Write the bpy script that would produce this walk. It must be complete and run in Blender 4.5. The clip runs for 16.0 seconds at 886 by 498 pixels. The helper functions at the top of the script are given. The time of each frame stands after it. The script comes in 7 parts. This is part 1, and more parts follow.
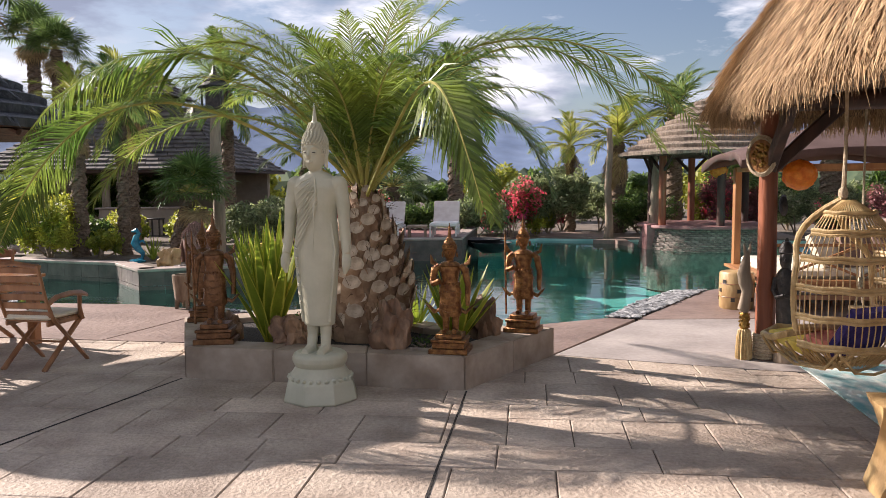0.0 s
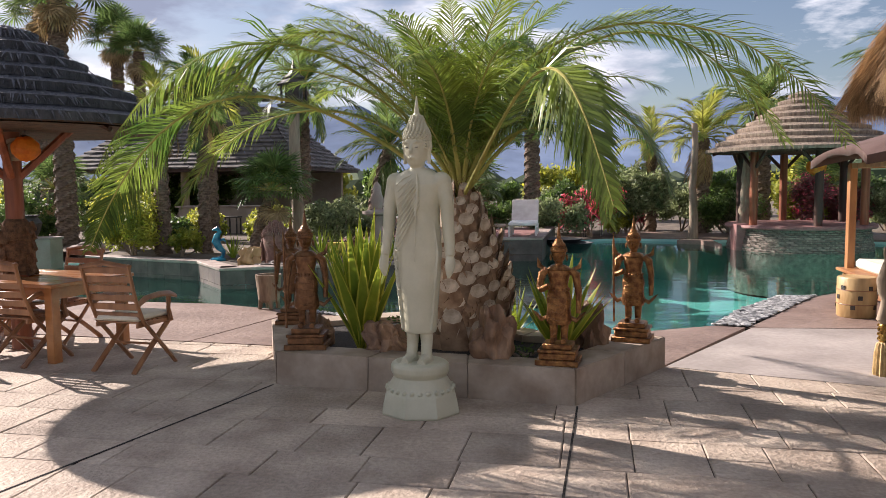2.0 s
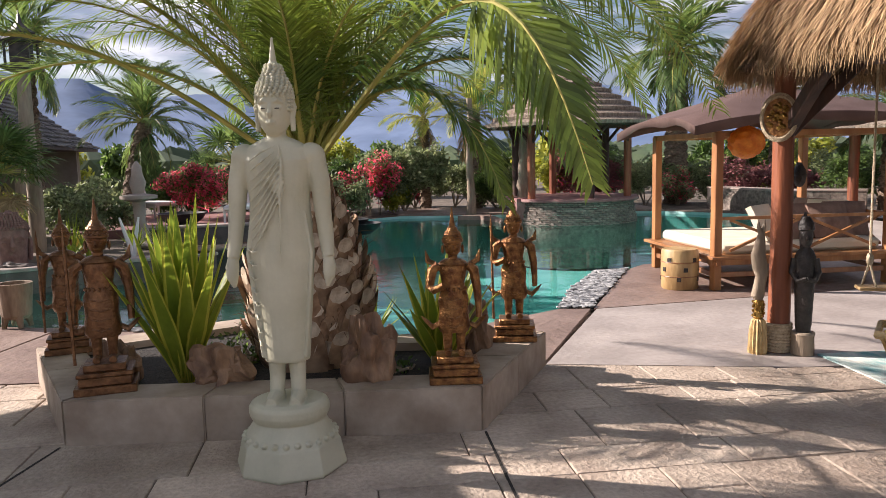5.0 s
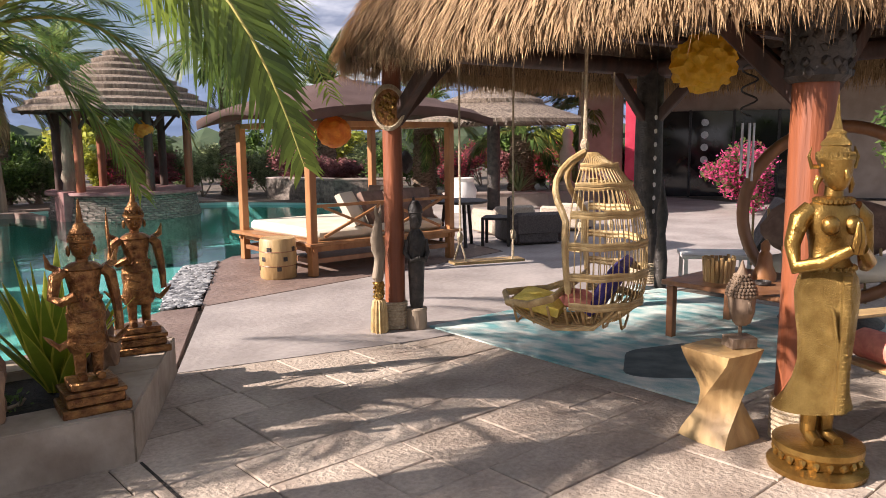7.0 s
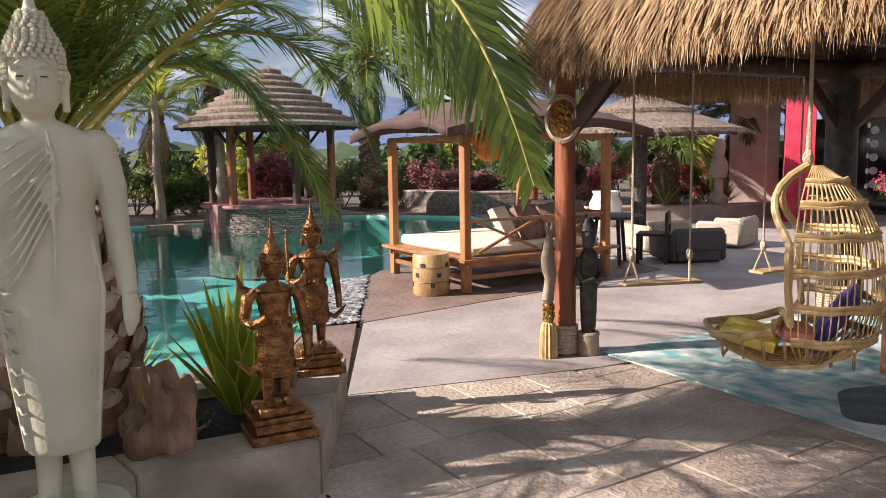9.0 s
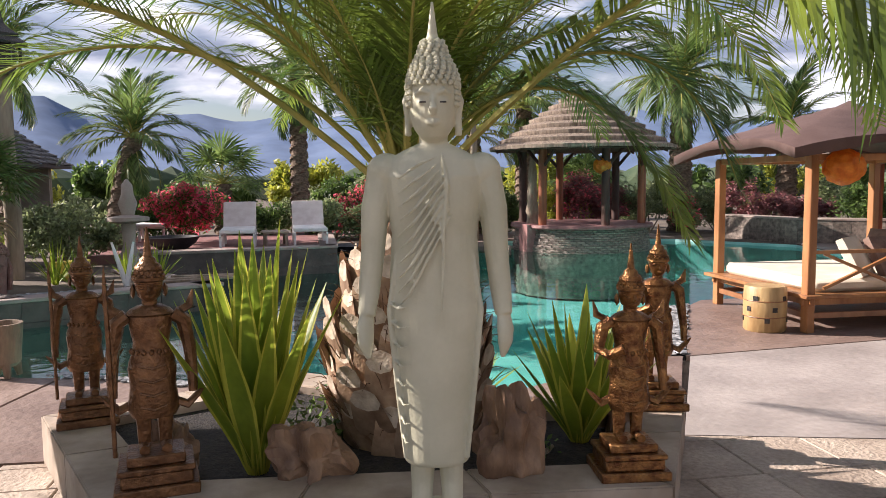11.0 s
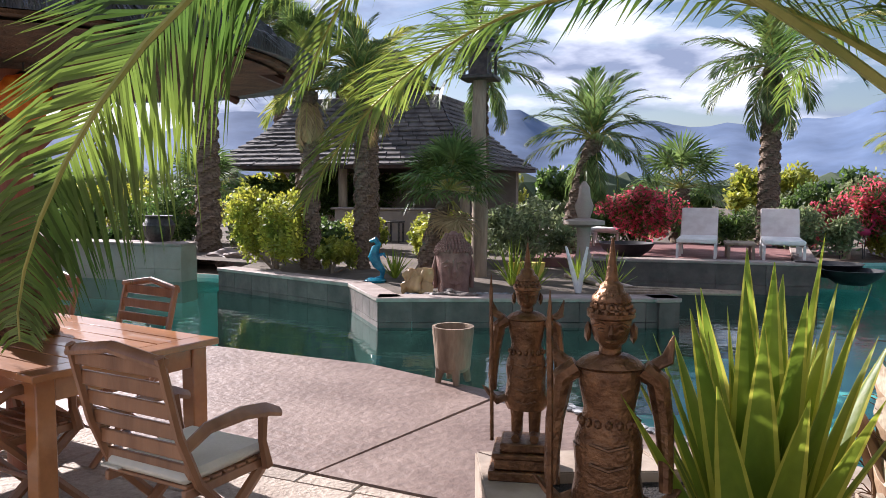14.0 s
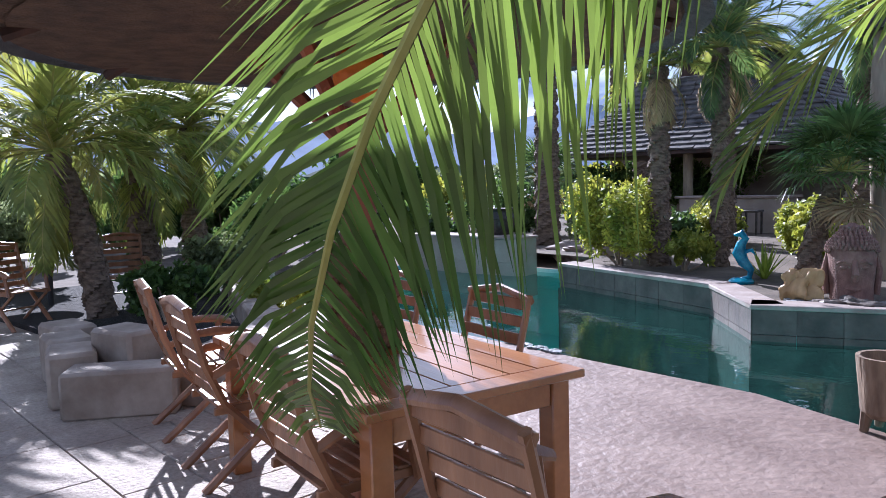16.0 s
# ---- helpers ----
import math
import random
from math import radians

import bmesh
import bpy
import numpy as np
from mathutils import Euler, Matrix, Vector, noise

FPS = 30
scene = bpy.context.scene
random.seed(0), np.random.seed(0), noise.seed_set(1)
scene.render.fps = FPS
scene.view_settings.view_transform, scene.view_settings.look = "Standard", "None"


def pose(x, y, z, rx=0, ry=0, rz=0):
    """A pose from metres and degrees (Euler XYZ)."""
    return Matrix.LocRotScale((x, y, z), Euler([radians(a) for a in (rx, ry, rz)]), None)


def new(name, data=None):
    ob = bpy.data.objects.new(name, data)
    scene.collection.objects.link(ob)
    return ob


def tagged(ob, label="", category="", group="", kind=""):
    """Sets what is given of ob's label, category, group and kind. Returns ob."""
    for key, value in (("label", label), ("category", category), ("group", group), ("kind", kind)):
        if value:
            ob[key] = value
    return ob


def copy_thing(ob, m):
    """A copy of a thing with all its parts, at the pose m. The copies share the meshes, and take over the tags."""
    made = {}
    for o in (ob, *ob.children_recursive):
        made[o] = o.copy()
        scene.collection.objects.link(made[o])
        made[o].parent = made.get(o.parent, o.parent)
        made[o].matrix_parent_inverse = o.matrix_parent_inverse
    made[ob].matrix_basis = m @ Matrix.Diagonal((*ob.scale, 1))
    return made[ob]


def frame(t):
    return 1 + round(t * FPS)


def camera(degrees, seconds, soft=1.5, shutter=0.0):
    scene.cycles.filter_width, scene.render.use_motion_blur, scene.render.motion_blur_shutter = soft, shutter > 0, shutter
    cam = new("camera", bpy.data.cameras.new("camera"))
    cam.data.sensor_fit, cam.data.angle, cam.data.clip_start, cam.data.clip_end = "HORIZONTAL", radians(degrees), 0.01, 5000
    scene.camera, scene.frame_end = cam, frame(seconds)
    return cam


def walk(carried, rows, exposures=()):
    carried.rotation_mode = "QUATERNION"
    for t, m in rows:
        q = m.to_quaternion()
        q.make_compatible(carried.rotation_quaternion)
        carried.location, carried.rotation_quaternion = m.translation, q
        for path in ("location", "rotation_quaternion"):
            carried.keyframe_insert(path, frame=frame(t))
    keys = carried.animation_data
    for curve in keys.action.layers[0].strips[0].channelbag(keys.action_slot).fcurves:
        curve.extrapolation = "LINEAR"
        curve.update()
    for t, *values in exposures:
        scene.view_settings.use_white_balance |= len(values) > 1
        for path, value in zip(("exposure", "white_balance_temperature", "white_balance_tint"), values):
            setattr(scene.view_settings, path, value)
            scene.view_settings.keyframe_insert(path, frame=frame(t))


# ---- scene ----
cam = camera(60.7, 16.0, soft=0.6)
METRES, EYE, TILT, LEAN, TURN = 6.2, 1.635, -4.82, 0.56, 0.0
ROWS = [
    (0.0, 0.0, 0.0, 0.0, 0.0, 0.0, -0.0),
    (0.5, -0.0175, 0.0097, 0.0006, 2.16, -0.03, -0.05),
    (1.0, -0.036, 0.0385, 0.0054, 4.04, 0.05, -0.15),
    (1.5, -0.0452, 0.057, 0.0063, 5.13, 0.12, -0.26),
    (2.0, -0.0523, 0.0696, 0.0042, 4.92, -0.12, -0.34),
    (2.5, -0.0661, 0.0929, 0.0042, 3.61, -0.59, -0.35),
    (3.0, -0.0874, 0.1268, 0.0094, 1.92, -1.17, -0.19),
    (5.5, -0.1894, 0.3152, 0.0204, -21.76, -2.78, 2.6),
    (6.0, -0.2026, 0.342, 0.0198, -31.35, -3.3, 3.16),
    (6.5, -0.2289, 0.3579, 0.0224, -40.35, -3.91, 3.48),
    (7.0, -0.2402, 0.3759, 0.0211, -47.81, -4.37, 3.73),
    (7.5, -0.2322, 0.4017, 0.0255, -52.62, -4.3, 3.9),
    (8.0, -0.2286, 0.4274, 0.0276, -52.66, -3.6, 4.03),
    (8.5, -0.2356, 0.4484, 0.0292, -47.01, -3.07, 4.01),
    (9.0, -0.2457, 0.4572, 0.0308, -38.44, -2.88, 3.57),
    (9.5, -0.2517, 0.4604, 0.0342, -30.54, -2.67, 2.86),
    (12.0, -0.2852, 0.557, 0.0399, -8.07, 0.88, 0.05),
    (12.5, -0.2787, 0.5895, 0.043, -2.34, 1.18, -0.91),
    (13.0, -0.2819, 0.6233, 0.0429, 3.75, 1.0, -1.71),
    (13.5, -0.2932, 0.6647, 0.0456, 9.9, 0.52, -2.11),
    (14.0, -0.3007, 0.7053, 0.0458, 16.53, -0.09, -2.15),
    (14.5, -0.3112, 0.7519, 0.0485, 23.79, -0.65, -2.01),
    (15.0, -0.3368, 0.7887, 0.046, 31.59, -1.07, -1.87),
    (15.5, -0.379, 0.8129, 0.0507, 38.33, -1.37, -1.82),
    (16.0, -0.4171, 0.841, 0.0524, 41.15, -1.74, -2.01),
]
walk(cam, [(t, pose(0, 0, EYE, TILT, LEAN, TURN) @ pose(METRES * x, METRES * y, METRES * z, 90 + pitch, roll, yaw)) for t, x, y, z, yaw, pitch, roll in ROWS],
     exposures=[(0.0, 1.05, 6450, 20), (9.5, 1.05, 6450, 20), (12.5, 1.15, 6250, 20), (14.0, 1.15, 5900, 20), (16.0, 1.15, 5100, 20)])
SUN_TO = Vector((-3.45, 1.95, 2.25)).normalized()

# ---- world, sun, exposure ----
world = bpy.data.worlds.new("sky_world")
scene.world = world
world.use_nodes = True
wn, wl = world.node_tree.nodes, world.node_tree.links
wn.clear()
sky = wn.new("ShaderNodeTexSky")
sky.sky_type = "NISHITA"
sky.sun_disc = False
sky.sun_elevation = math.asin(SUN_TO.z)
sky.sun_rotation = math.atan2(SUN_TO.x, SUN_TO.y)
wco = wn.new("ShaderNodeTexCoord")
wmap = wn.new("ShaderNodeMapping")
wmap.inputs["Scale"].default_value = (1.0, 1.0, 3.2)
wnoise = wn.new("ShaderNodeTexNoise")
wnoise.inputs["Scale"].default_value = 3.0
wnoise.inputs["Detail"].default_value = 9
wnoise.inputs["Roughness"].default_value = 0.58
wramp = wn.new("ShaderNodeValToRGB")
wramp.color_ramp.elements[0].position, wramp.color_ramp.elements[1].position = 0.45, 0.56
wshade = wn.new("ShaderNodeTexNoise")
wshade.inputs["Scale"].default_value = 5.0
wshade.inputs["Detail"].default_value = 6
wcol = wn.new("ShaderNodeValToRGB")
wcol.color_ramp.elements[0].position, wcol.color_ramp.elements[1].position = 0.42, 0.60
wcol.color_ramp.elements[0].color = (3.4, 4.0, 5.2, 1)
wcol.color_ramp.elements[1].color = (13.2, 13.4, 13.6, 1)
wmix = wn.new("ShaderNodeMix")
wmix.data_type = "RGBA"
wbg = wn.new("ShaderNodeBackground")
wbg.inputs["Strength"].default_value = 0.05
wout = wn.new("ShaderNodeOutputWorld")
wl.new(wco.outputs["Generated"], wmap.inputs["Vector"])
wl.new(wmap.outputs[0], wnoise.inputs["Vector"])
wl.new(wmap.outputs[0], wshade.inputs["Vector"])
wl.new(wnoise.outputs["Fac"], wramp.inputs["Fac"])
wl.new(wshade.outputs["Fac"], wcol.inputs["Fac"])
wl.new(wramp.outputs["Color"], wmix.inputs["Factor"])
wl.new(sky.outputs["Color"], wmix.inputs[6])
wl.new(wcol.outputs["Color"], wmix.inputs[7])
wl.new(wmix.outputs[2], wbg.inputs["Color"])
wl.new(wbg.outputs[0], wout.inputs["Surface"])

sun_data = bpy.data.lights.new("sun", "SUN")
sun_data.energy = 5.0
sun_data.angle = radians(0.55)
sun_data.color = (1.0, 0.92, 0.81)
sun_lamp = new("sun", sun_data)
sun_lamp.rotation_mode = "QUATERNION"
sun_lamp.rotation_quaternion = SUN_TO.to_track_quat("Z", "Y")
sun_lamp.location = SUN_TO * 60


# ---- materials ----
def pm(name, c1, c2, scale=6.0, rough=0.7, metal=0.0, bump=0.2, bscale=40.0, stretch=(1, 1, 1), rnd=0.0, island=0.0, trans=0.0, spec=0.5, fine=0.35, coat=0.0):
    """A material with colour varying at two scales, fine relief and, for leaves, light passing through."""
    m = bpy.data.materials.new(name)
    m.use_nodes = True
    n, l = m.node_tree.nodes, m.node_tree.links
    b = n["Principled BSDF"]
    b.inputs["Roughness"].default_value = rough
    b.inputs["Metallic"].default_value = metal
    b.inputs["Specular IOR Level"].default_value = spec
    b.inputs["Coat Weight"].default_value = coat
    co = n.new("ShaderNodeTexCoord")
    mp = n.new("ShaderNodeMapping")
    mp.inputs["Scale"].default_value = stretch
    l.new(co.outputs["Object"], mp.inputs["Vector"])
    n1 = n.new("ShaderNodeTexNoise")
    n1.inputs["Scale"].default_value = scale
    n1.inputs["Detail"].default_value = 5
    n2 = n.new("ShaderNodeTexNoise")
    n2.inputs["Scale"].default_value = bscale
    n2.inputs["Detail"].default_value = 4
    l.new(mp.outputs[0], n1.inputs["Vector"])
    l.new(mp.outputs[0], n2.inputs["Vector"])
    ramp = n.new("ShaderNodeValToRGB")
    ramp.color_ramp.elements[0].position, ramp.color_ramp.elements[1].position = 0.35, 0.66
    ramp.color_ramp.elements[0].color, ramp.color_ramp.elements[1].color = (*c1, 1), (*c2, 1)
    l.new(n1.outputs["Fac"], ramp.inputs["Fac"])
    val = n.new("ShaderNodeMath")
    val.operation = "MULTIPLY_ADD"
    val.inputs[1].default_value = fine
    val.inputs[2].default_value = 1 - fine * 0.5
    l.new(n2.outputs["Fac"], val.inputs[0])
    hsv = n.new("ShaderNodeHueSaturation")
    l.new(ramp.outputs["Color"], hsv.inputs["Color"])
    last = val.outputs[0]
    for amount, node, sock in ((rnd, "ShaderNodeObjectInfo", "Random"), (island, "ShaderNodeNewGeometry", "Random Per Island")):
        if amount:
            src = n.new(node)
            ma = n.new("ShaderNodeMath")
            ma.operation = "MULTIPLY_ADD"
            ma.inputs[1].default_value = amount
            ma.inputs[2].default_value = 1 - amount * 0.5
            l.new(src.outputs[sock], ma.inputs[0])
            mu = n.new("ShaderNodeMath")
            mu.operation = "MULTIPLY"
            l.new(last, mu.inputs[0])
            l.new(ma.outputs[0], mu.inputs[1])
            last = mu.outputs[0]
    l.new(last, hsv.inputs["Value"])
    l.new(hsv.outputs["Color"], b.inputs["Base Color"])
    if bump:
        bp = n.new("ShaderNodeBump")
        bp.inputs["Strength"].default_value = bump
        bp.inputs["Distance"].default_value = 0.02
        l.new(n2.outputs["Fac"], bp.inputs["Height"])
        l.new(bp.outputs[0], b.inputs["Normal"])
    if trans:
        tr = n.new("ShaderNodeBsdfTranslucent")
        mx = n.new("ShaderNodeMixShader")
        mx.inputs[0].default_value = trans
        l.new(hsv.outputs["Color"], tr.inputs["Color"])
        l.new(b.outputs[0], mx.inputs[1])
        l.new(tr.outputs[0], mx.inputs[2])
        l.new(mx.outputs[0], n["Material Output"].inputs["Surface"])
    return m


M_ASHLAR = pm("ashlar_concrete", (0.31, 0.245, 0.192), (0.475, 0.395, 0.315), 2.4, 0.72, bump=0.75, bscale=32, rnd=0.3, fine=0.8, spec=0.3)
M_GREY = pm("grey_concrete", (0.27, 0.235, 0.213), (0.41, 0.362, 0.33), 1.3, 0.68, bump=0.25, bscale=18, fine=0.5)
M_BROWN = pm("brown_slate_concrete", (0.175, 0.118, 0.094), (0.26, 0.187, 0.152), 1.6, 0.55, bump=0.7, bscale=14, fine=0.7)
M_PLANTER = pm("planter_stone", (0.25, 0.19, 0.14), (0.42, 0.345, 0.27), 3.0, 0.8, bump=0.3, bscale=18, rnd=0.15)
M_POOLWALL = pm("pool_wall_tile", (0.062, 0.045, 0.040), (0.12, 0.088, 0.076), 4.0, 0.6, bump=0.3, bscale=20, rnd=0.3)
M_CAP = pm("coping_stone", (0.26, 0.20, 0.17), (0.37, 0.30, 0.26), 4.0, 0.75, bump=0.25, bscale=25)
M_PLASTER = pm("pool_plaster", (0.26, 0.55, 0.52), (0.42, 0.68, 0.64), 1.2, 0.8, bump=0.05)
M_MULCH = pm("mulch", (0.010, 0.009, 0.008), (0.035, 0.028, 0.022), 30, 0.95, bump=1.0, bscale=70)
M_SOIL = pm("desert_soil", (0.075, 0.058, 0.042), (0.16, 0.125, 0.092), 2.0, 0.95, bump=0.5, bscale=30)
M_CREAM = pm("cream_paint", (0.44, 0.425, 0.305), (0.52, 0.50, 0.37), 5.0, 0.5, bump=0.08, bscale=60, fine=0.08)
M_BRONZE = pm("aged_bronze", (0.13, 0.05, 0.02), (0.34, 0.17, 0.06), 22, 0.36, 0.75, bump=0.5, bscale=70, fine=0.8)
M_DBRONZE = pm("dark_bronze", (0.12, 0.055, 0.025), (0.24, 0.12, 0.055), 18, 0.38, 0.7, bump=0.4, bscale=60, fine=0.7)
M_GOLD = pm("gold_leaf_paint", (0.20, 0.11, 0.028), (0.40, 0.25, 0.07), 7, 0.33, 0.9, bump=0.25, bscale=90, fine=0.4)
M_GOLDTEX = pm("gold_beaded", (0.24, 0.145, 0.04), (0.46, 0.31, 0.10), 9, 0.42, 0.85, bump=1.0, bscale=230, fine=0.9)
M_TEAK = pm("teak", (0.20, 0.085, 0.035), (0.33, 0.155, 0.07), 7, 0.42, bump=0.2, bscale=30, stretch=(1, 1, 0.25), rnd=0.25, coat=0.15)
M_TABLE = pm("oiled_table_wood", (0.30, 0.115, 0.035), (0.42, 0.18, 0.06), 5, 0.28, bump=0.1, bscale=30, stretch=(0.15, 1, 1), rnd=0.25, coat=0.4)
M_CEDAR = pm("cedar_post", (0.16, 0.045, 0.018), (0.31, 0.095, 0.038), 9, 0.5, bump=0.5, bscale=28, stretch=(1, 1, 0.08), fine=0.6)
M_DARKBEAM = pm("dark_beam", (0.028, 0.012, 0.008), (0.075, 0.032, 0.02), 8, 0.6, bump=0.4, bscale=30, stretch=(1, 1, 0.2))
M_BEDWOOD = pm("orange_stained_wood", (0.26, 0.105, 0.035), (0.40, 0.19, 0.07), 6, 0.5, bump=0.2, bscale=30, stretch=(1, 1, 0.2), rnd=0.2)
M_THATCH = pm("straw_thatch", (0.23, 0.135, 0.065), (0.50, 0.34, 0.18), 6, 0.85, bump=0.6, bscale=50, stretch=(3, 3, 0.3), island=0.75, trans=0.15)
# brown thatch seen from below, darkened so the colour carries the roof shade
M_THATCHSHADE = pm("shaded_thatch_underside", (0.045, 0.024, 0.014), (0.10, 0.058, 0.032), 9, 0.9, bump=0.7, bscale=60)
M_GTHATCH = pm("grey_thatch", (0.13, 0.098, 0.072), (0.30, 0.235, 0.175), 8, 0.85, bump=0.8, bscale=60, stretch=(2, 2, 0.6), island=0.5)
M_DTHATCH = pm("weathered_dark_thatch", (0.022, 0.025, 0.034), (0.085, 0.09, 0.105), 8, 0.55, bump=0.8, bscale=60, stretch=(2, 2, 0.6), island=0.6)
M_SHINGLE = pm("grey_shingle", (0.065, 0.058, 0.054), (0.15, 0.132, 0.12), 3, 0.8, bump=0.5, bscale=25, island=0.5)
# straw below the loose strands, coloured darker to paint shade in the gaps
M_STRAWSHADE = pm("shaded_straw", (0.10, 0.058, 0.028), (0.24, 0.155, 0.08), 8, 0.9, bump=0.9, bscale=70, stretch=(3, 3, 0.3))
M_ROPE = pm("rope", (0.40, 0.31, 0.20), (0.56, 0.46, 0.32), 40, 0.9, bump=0.8, bscale=120)
M_CANVAS = pm("brown_canvas", (0.105, 0.06, 0.05), (0.145, 0.088, 0.075), 3, 0.85, bump=0.1, bscale=200, trans=0.2)
M_CUSHION = pm("cream_cushion", (0.62, 0.56, 0.43), (0.72, 0.66, 0.53), 5, 0.9, bump=0.15, bscale=60, fine=0.1)
M_WHITE = pm("white_paint", (0.66, 0.64, 0.60), (0.78, 0.76, 0.72), 4, 0.7, bump=0.1, fine=0.15)
M_PINKTOWEL = pm("pale_pink_fabric", (0.60, 0.50, 0.45), (0.70, 0.61, 0.56), 6, 0.9, bump=0.2, bscale=90, fine=0.2)
M_RATTAN = pm("rattan", (0.38, 0.25, 0.10), (0.55, 0.40, 0.19), 14, 0.5, bump=0.3, bscale=60, island=0.3)
M_STRAWWOOD = pm("pale_carved_wood", (0.33, 0.20, 0.08), (0.52, 0.355, 0.16), 6, 0.5, bump=0.25, bscale=25, stretch=(1, 1, 0.3))
M_MORTAR = pm("old_mortar_wood", (0.13, 0.085, 0.055), (0.31, 0.225, 0.15), 8, 0.8, bump=0.6, bscale=26, stretch=(1, 1, 0.3), fine=0.6)
M_DARKWOOD = pm("dark_carved_wood", (0.018, 0.015, 0.013), (0.06, 0.048, 0.04), 12, 0.5, bump=0.5, bscale=40)
M_GREYWOOD = pm("weathered_wood", (0.22, 0.165, 0.115), (0.36, 0.285, 0.205), 7, 0.8, bump=0.5, bscale=28, stretch=(1, 1, 0.2))
M_PALMLEAF = pm("date_palm_leaf", (0.075, 0.145, 0.024), (0.27, 0.34, 0.055), 1.5, 0.36, bump=0, island=0.8, trans=0.42, fine=0.2)
M_RACHIS = pm("frond_stem", (0.24, 0.25, 0.05), (0.42, 0.36, 0.09), 4, 0.5, bump=0.1)
M_BGPALM = pm("palm_leaf_far", (0.07, 0.13, 0.035), (0.21, 0.29, 0.085), 2, 0.45, bump=0, island=0.8, trans=0.5, fine=0.2)
M_YPALM = pm("palm_leaf_yellow", (0.18, 0.24, 0.045), (0.44, 0.43, 0.09), 2, 0.5, bump=0, island=0.6, trans=0.55, fine=0.2)
M_DRYLEAF = pm("dry_palm_leaf", (0.28, 0.19, 0.09), (0.45, 0.33, 0.17), 3, 0.8, bump=0, island=0.5, trans=0.2)
M_AGAVE = pm("agave_leaf", (0.15, 0.24, 0.025), (0.38, 0.44, 0.05), 3, 0.42, bump=0.1, trans=0.58, stretch=(1, 1, 0.4), island=0.25)
M_AGAVEY = pm("agave_stripe", (0.46, 0.46, 0.06), (0.66, 0.62, 0.10), 3, 0.42, bump=0.1, trans=0.5, stretch=(1, 1, 0.4))
M_LEAF = pm("shrub_leaf", (0.04, 0.085, 0.018), (0.15, 0.23, 0.05), 2.5, 0.5, bump=0, island=1.0, trans=0.5, fine=0.2)
M_LEAFY = pm("yellow_shrub_leaf", (0.17, 0.22, 0.028), (0.52, 0.50, 0.06), 2.5, 0.5, bump=0, island=0.7, trans=0.48, fine=0.2)
M_LEAFG = pm("silver_shrub_leaf", (0.13, 0.17, 0.07), (0.30, 0.34, 0.16), 2.5, 0.55, bump=0, island=0.9, trans=0.48, fine=0.2)
M_RED = pm("red_flower_petal", (0.66, 0.05, 0.09), (0.86, 0.17, 0.23), 3, 0.6, bump=0, island=0.7, trans=0.5, fine=0.2)
M_PINK = pm("magenta_flower_petal", (0.46, 0.03, 0.13), (0.68, 0.10, 0.25), 3, 0.6, bump=0, island=0.5, trans=0.3, fine=0.2)
M_BURG = pm("burgundy_leaf", (0.14, 0.04, 0.045), (0.27, 0.10, 0.09), 3, 0.6, bump=0, island=0.6, trans=0.2)
M_TRUNK = pm("palm_trunk_bark", (0.10, 0.068, 0.045), (0.25, 0.18, 0.125), 9, 0.9, bump=1.0, bscale=30, stretch=(1, 1, 2.5), fine=0.7)
M_BOOT = pm("palm_boot", (0.17, 0.09, 0.045), (0.40, 0.27, 0.165), 7, 0.75, bump=0.5, bscale=28, rnd=0.45, fine=0.5)
M_BOOTCUT = pm("palm_boot_cut_face", (0.36, 0.28, 0.20), (0.60, 0.50, 0.38), 20, 0.85, bump=0.4, bscale=60, rnd=0.25)
M_FIBRE = pm("palm_fibre", (0.09, 0.045, 0.022), (0.20, 0.105, 0.05), 20, 0.95, bump=1.0, bscale=70)
M_LEDGER = pm("ledger_stone", (0.10, 0.08, 0.065), (0.27, 0.22, 0.18), 10, 0.55, bump=0.4, bscale=30, rnd=0.7)
M_BOULDER = pm("petrified_wood_rock", (0.11, 0.055, 0.03), (0.33, 0.20, 0.115), 6, 0.6, bump=1.0, bscale=24, stretch=(1, 1, 0.4), fine=0.6)
M_PEBBLE = pm("grey_pebble", (0.09, 0.095, 0.10), (0.40, 0.40, 0.39), 9, 0.6, bump=0.1, island=1.2)
M_TERRA = pm("reddish_stone", (0.17, 0.09, 0.07), (0.27, 0.155, 0.12), 8, 0.85, bump=0.6, bscale=50)
M_BLUE = pm("blue_glaze", (0.01, 0.12, 0.22), (0.03, 0.28, 0.38), 10, 0.2, bump=0.2)
M_ORANGE = pm("orange_lantern_shell", (0.70, 0.20, 0.02), (0.85, 0.34, 0.04), 12, 0.5, bump=0.3, trans=0.45)
M_YELLOW = pm("yellow_lantern_shell", (0.80, 0.50, 0.03), (0.90, 0.64, 0.09), 10, 0.5, bump=0.3, trans=0.5)
M_REDWALL = pm("crimson_stucco", (0.42, 0.02, 0.05), (0.52, 0.04, 0.075), 4, 0.8, bump=0.2, bscale=60, fine=0.15)
M_STUCCO = pm("taupe_stucco", (0.30, 0.245, 0.205), (0.38, 0.315, 0.265), 3, 0.85, bump=0.2, bscale=60)
M_DGLASS = pm("dark_glass", (0.012, 0.013, 0.015), (0.02, 0.021, 0.023), 2, 0.06, bump=0)
M_BLACK = pm("black_plastic", (0.012, 0.012, 0.013), (0.03, 0.03, 0.032), 8, 0.5, bump=0.1)
M_RUG = pm("turquoise_mat", (0.16, 0.40, 0.40), (0.72, 0.73, 0.65), 4.5, 0.9, bump=0.3, bscale=120, stretch=(1.6, 0.8, 1), fine=0.3)
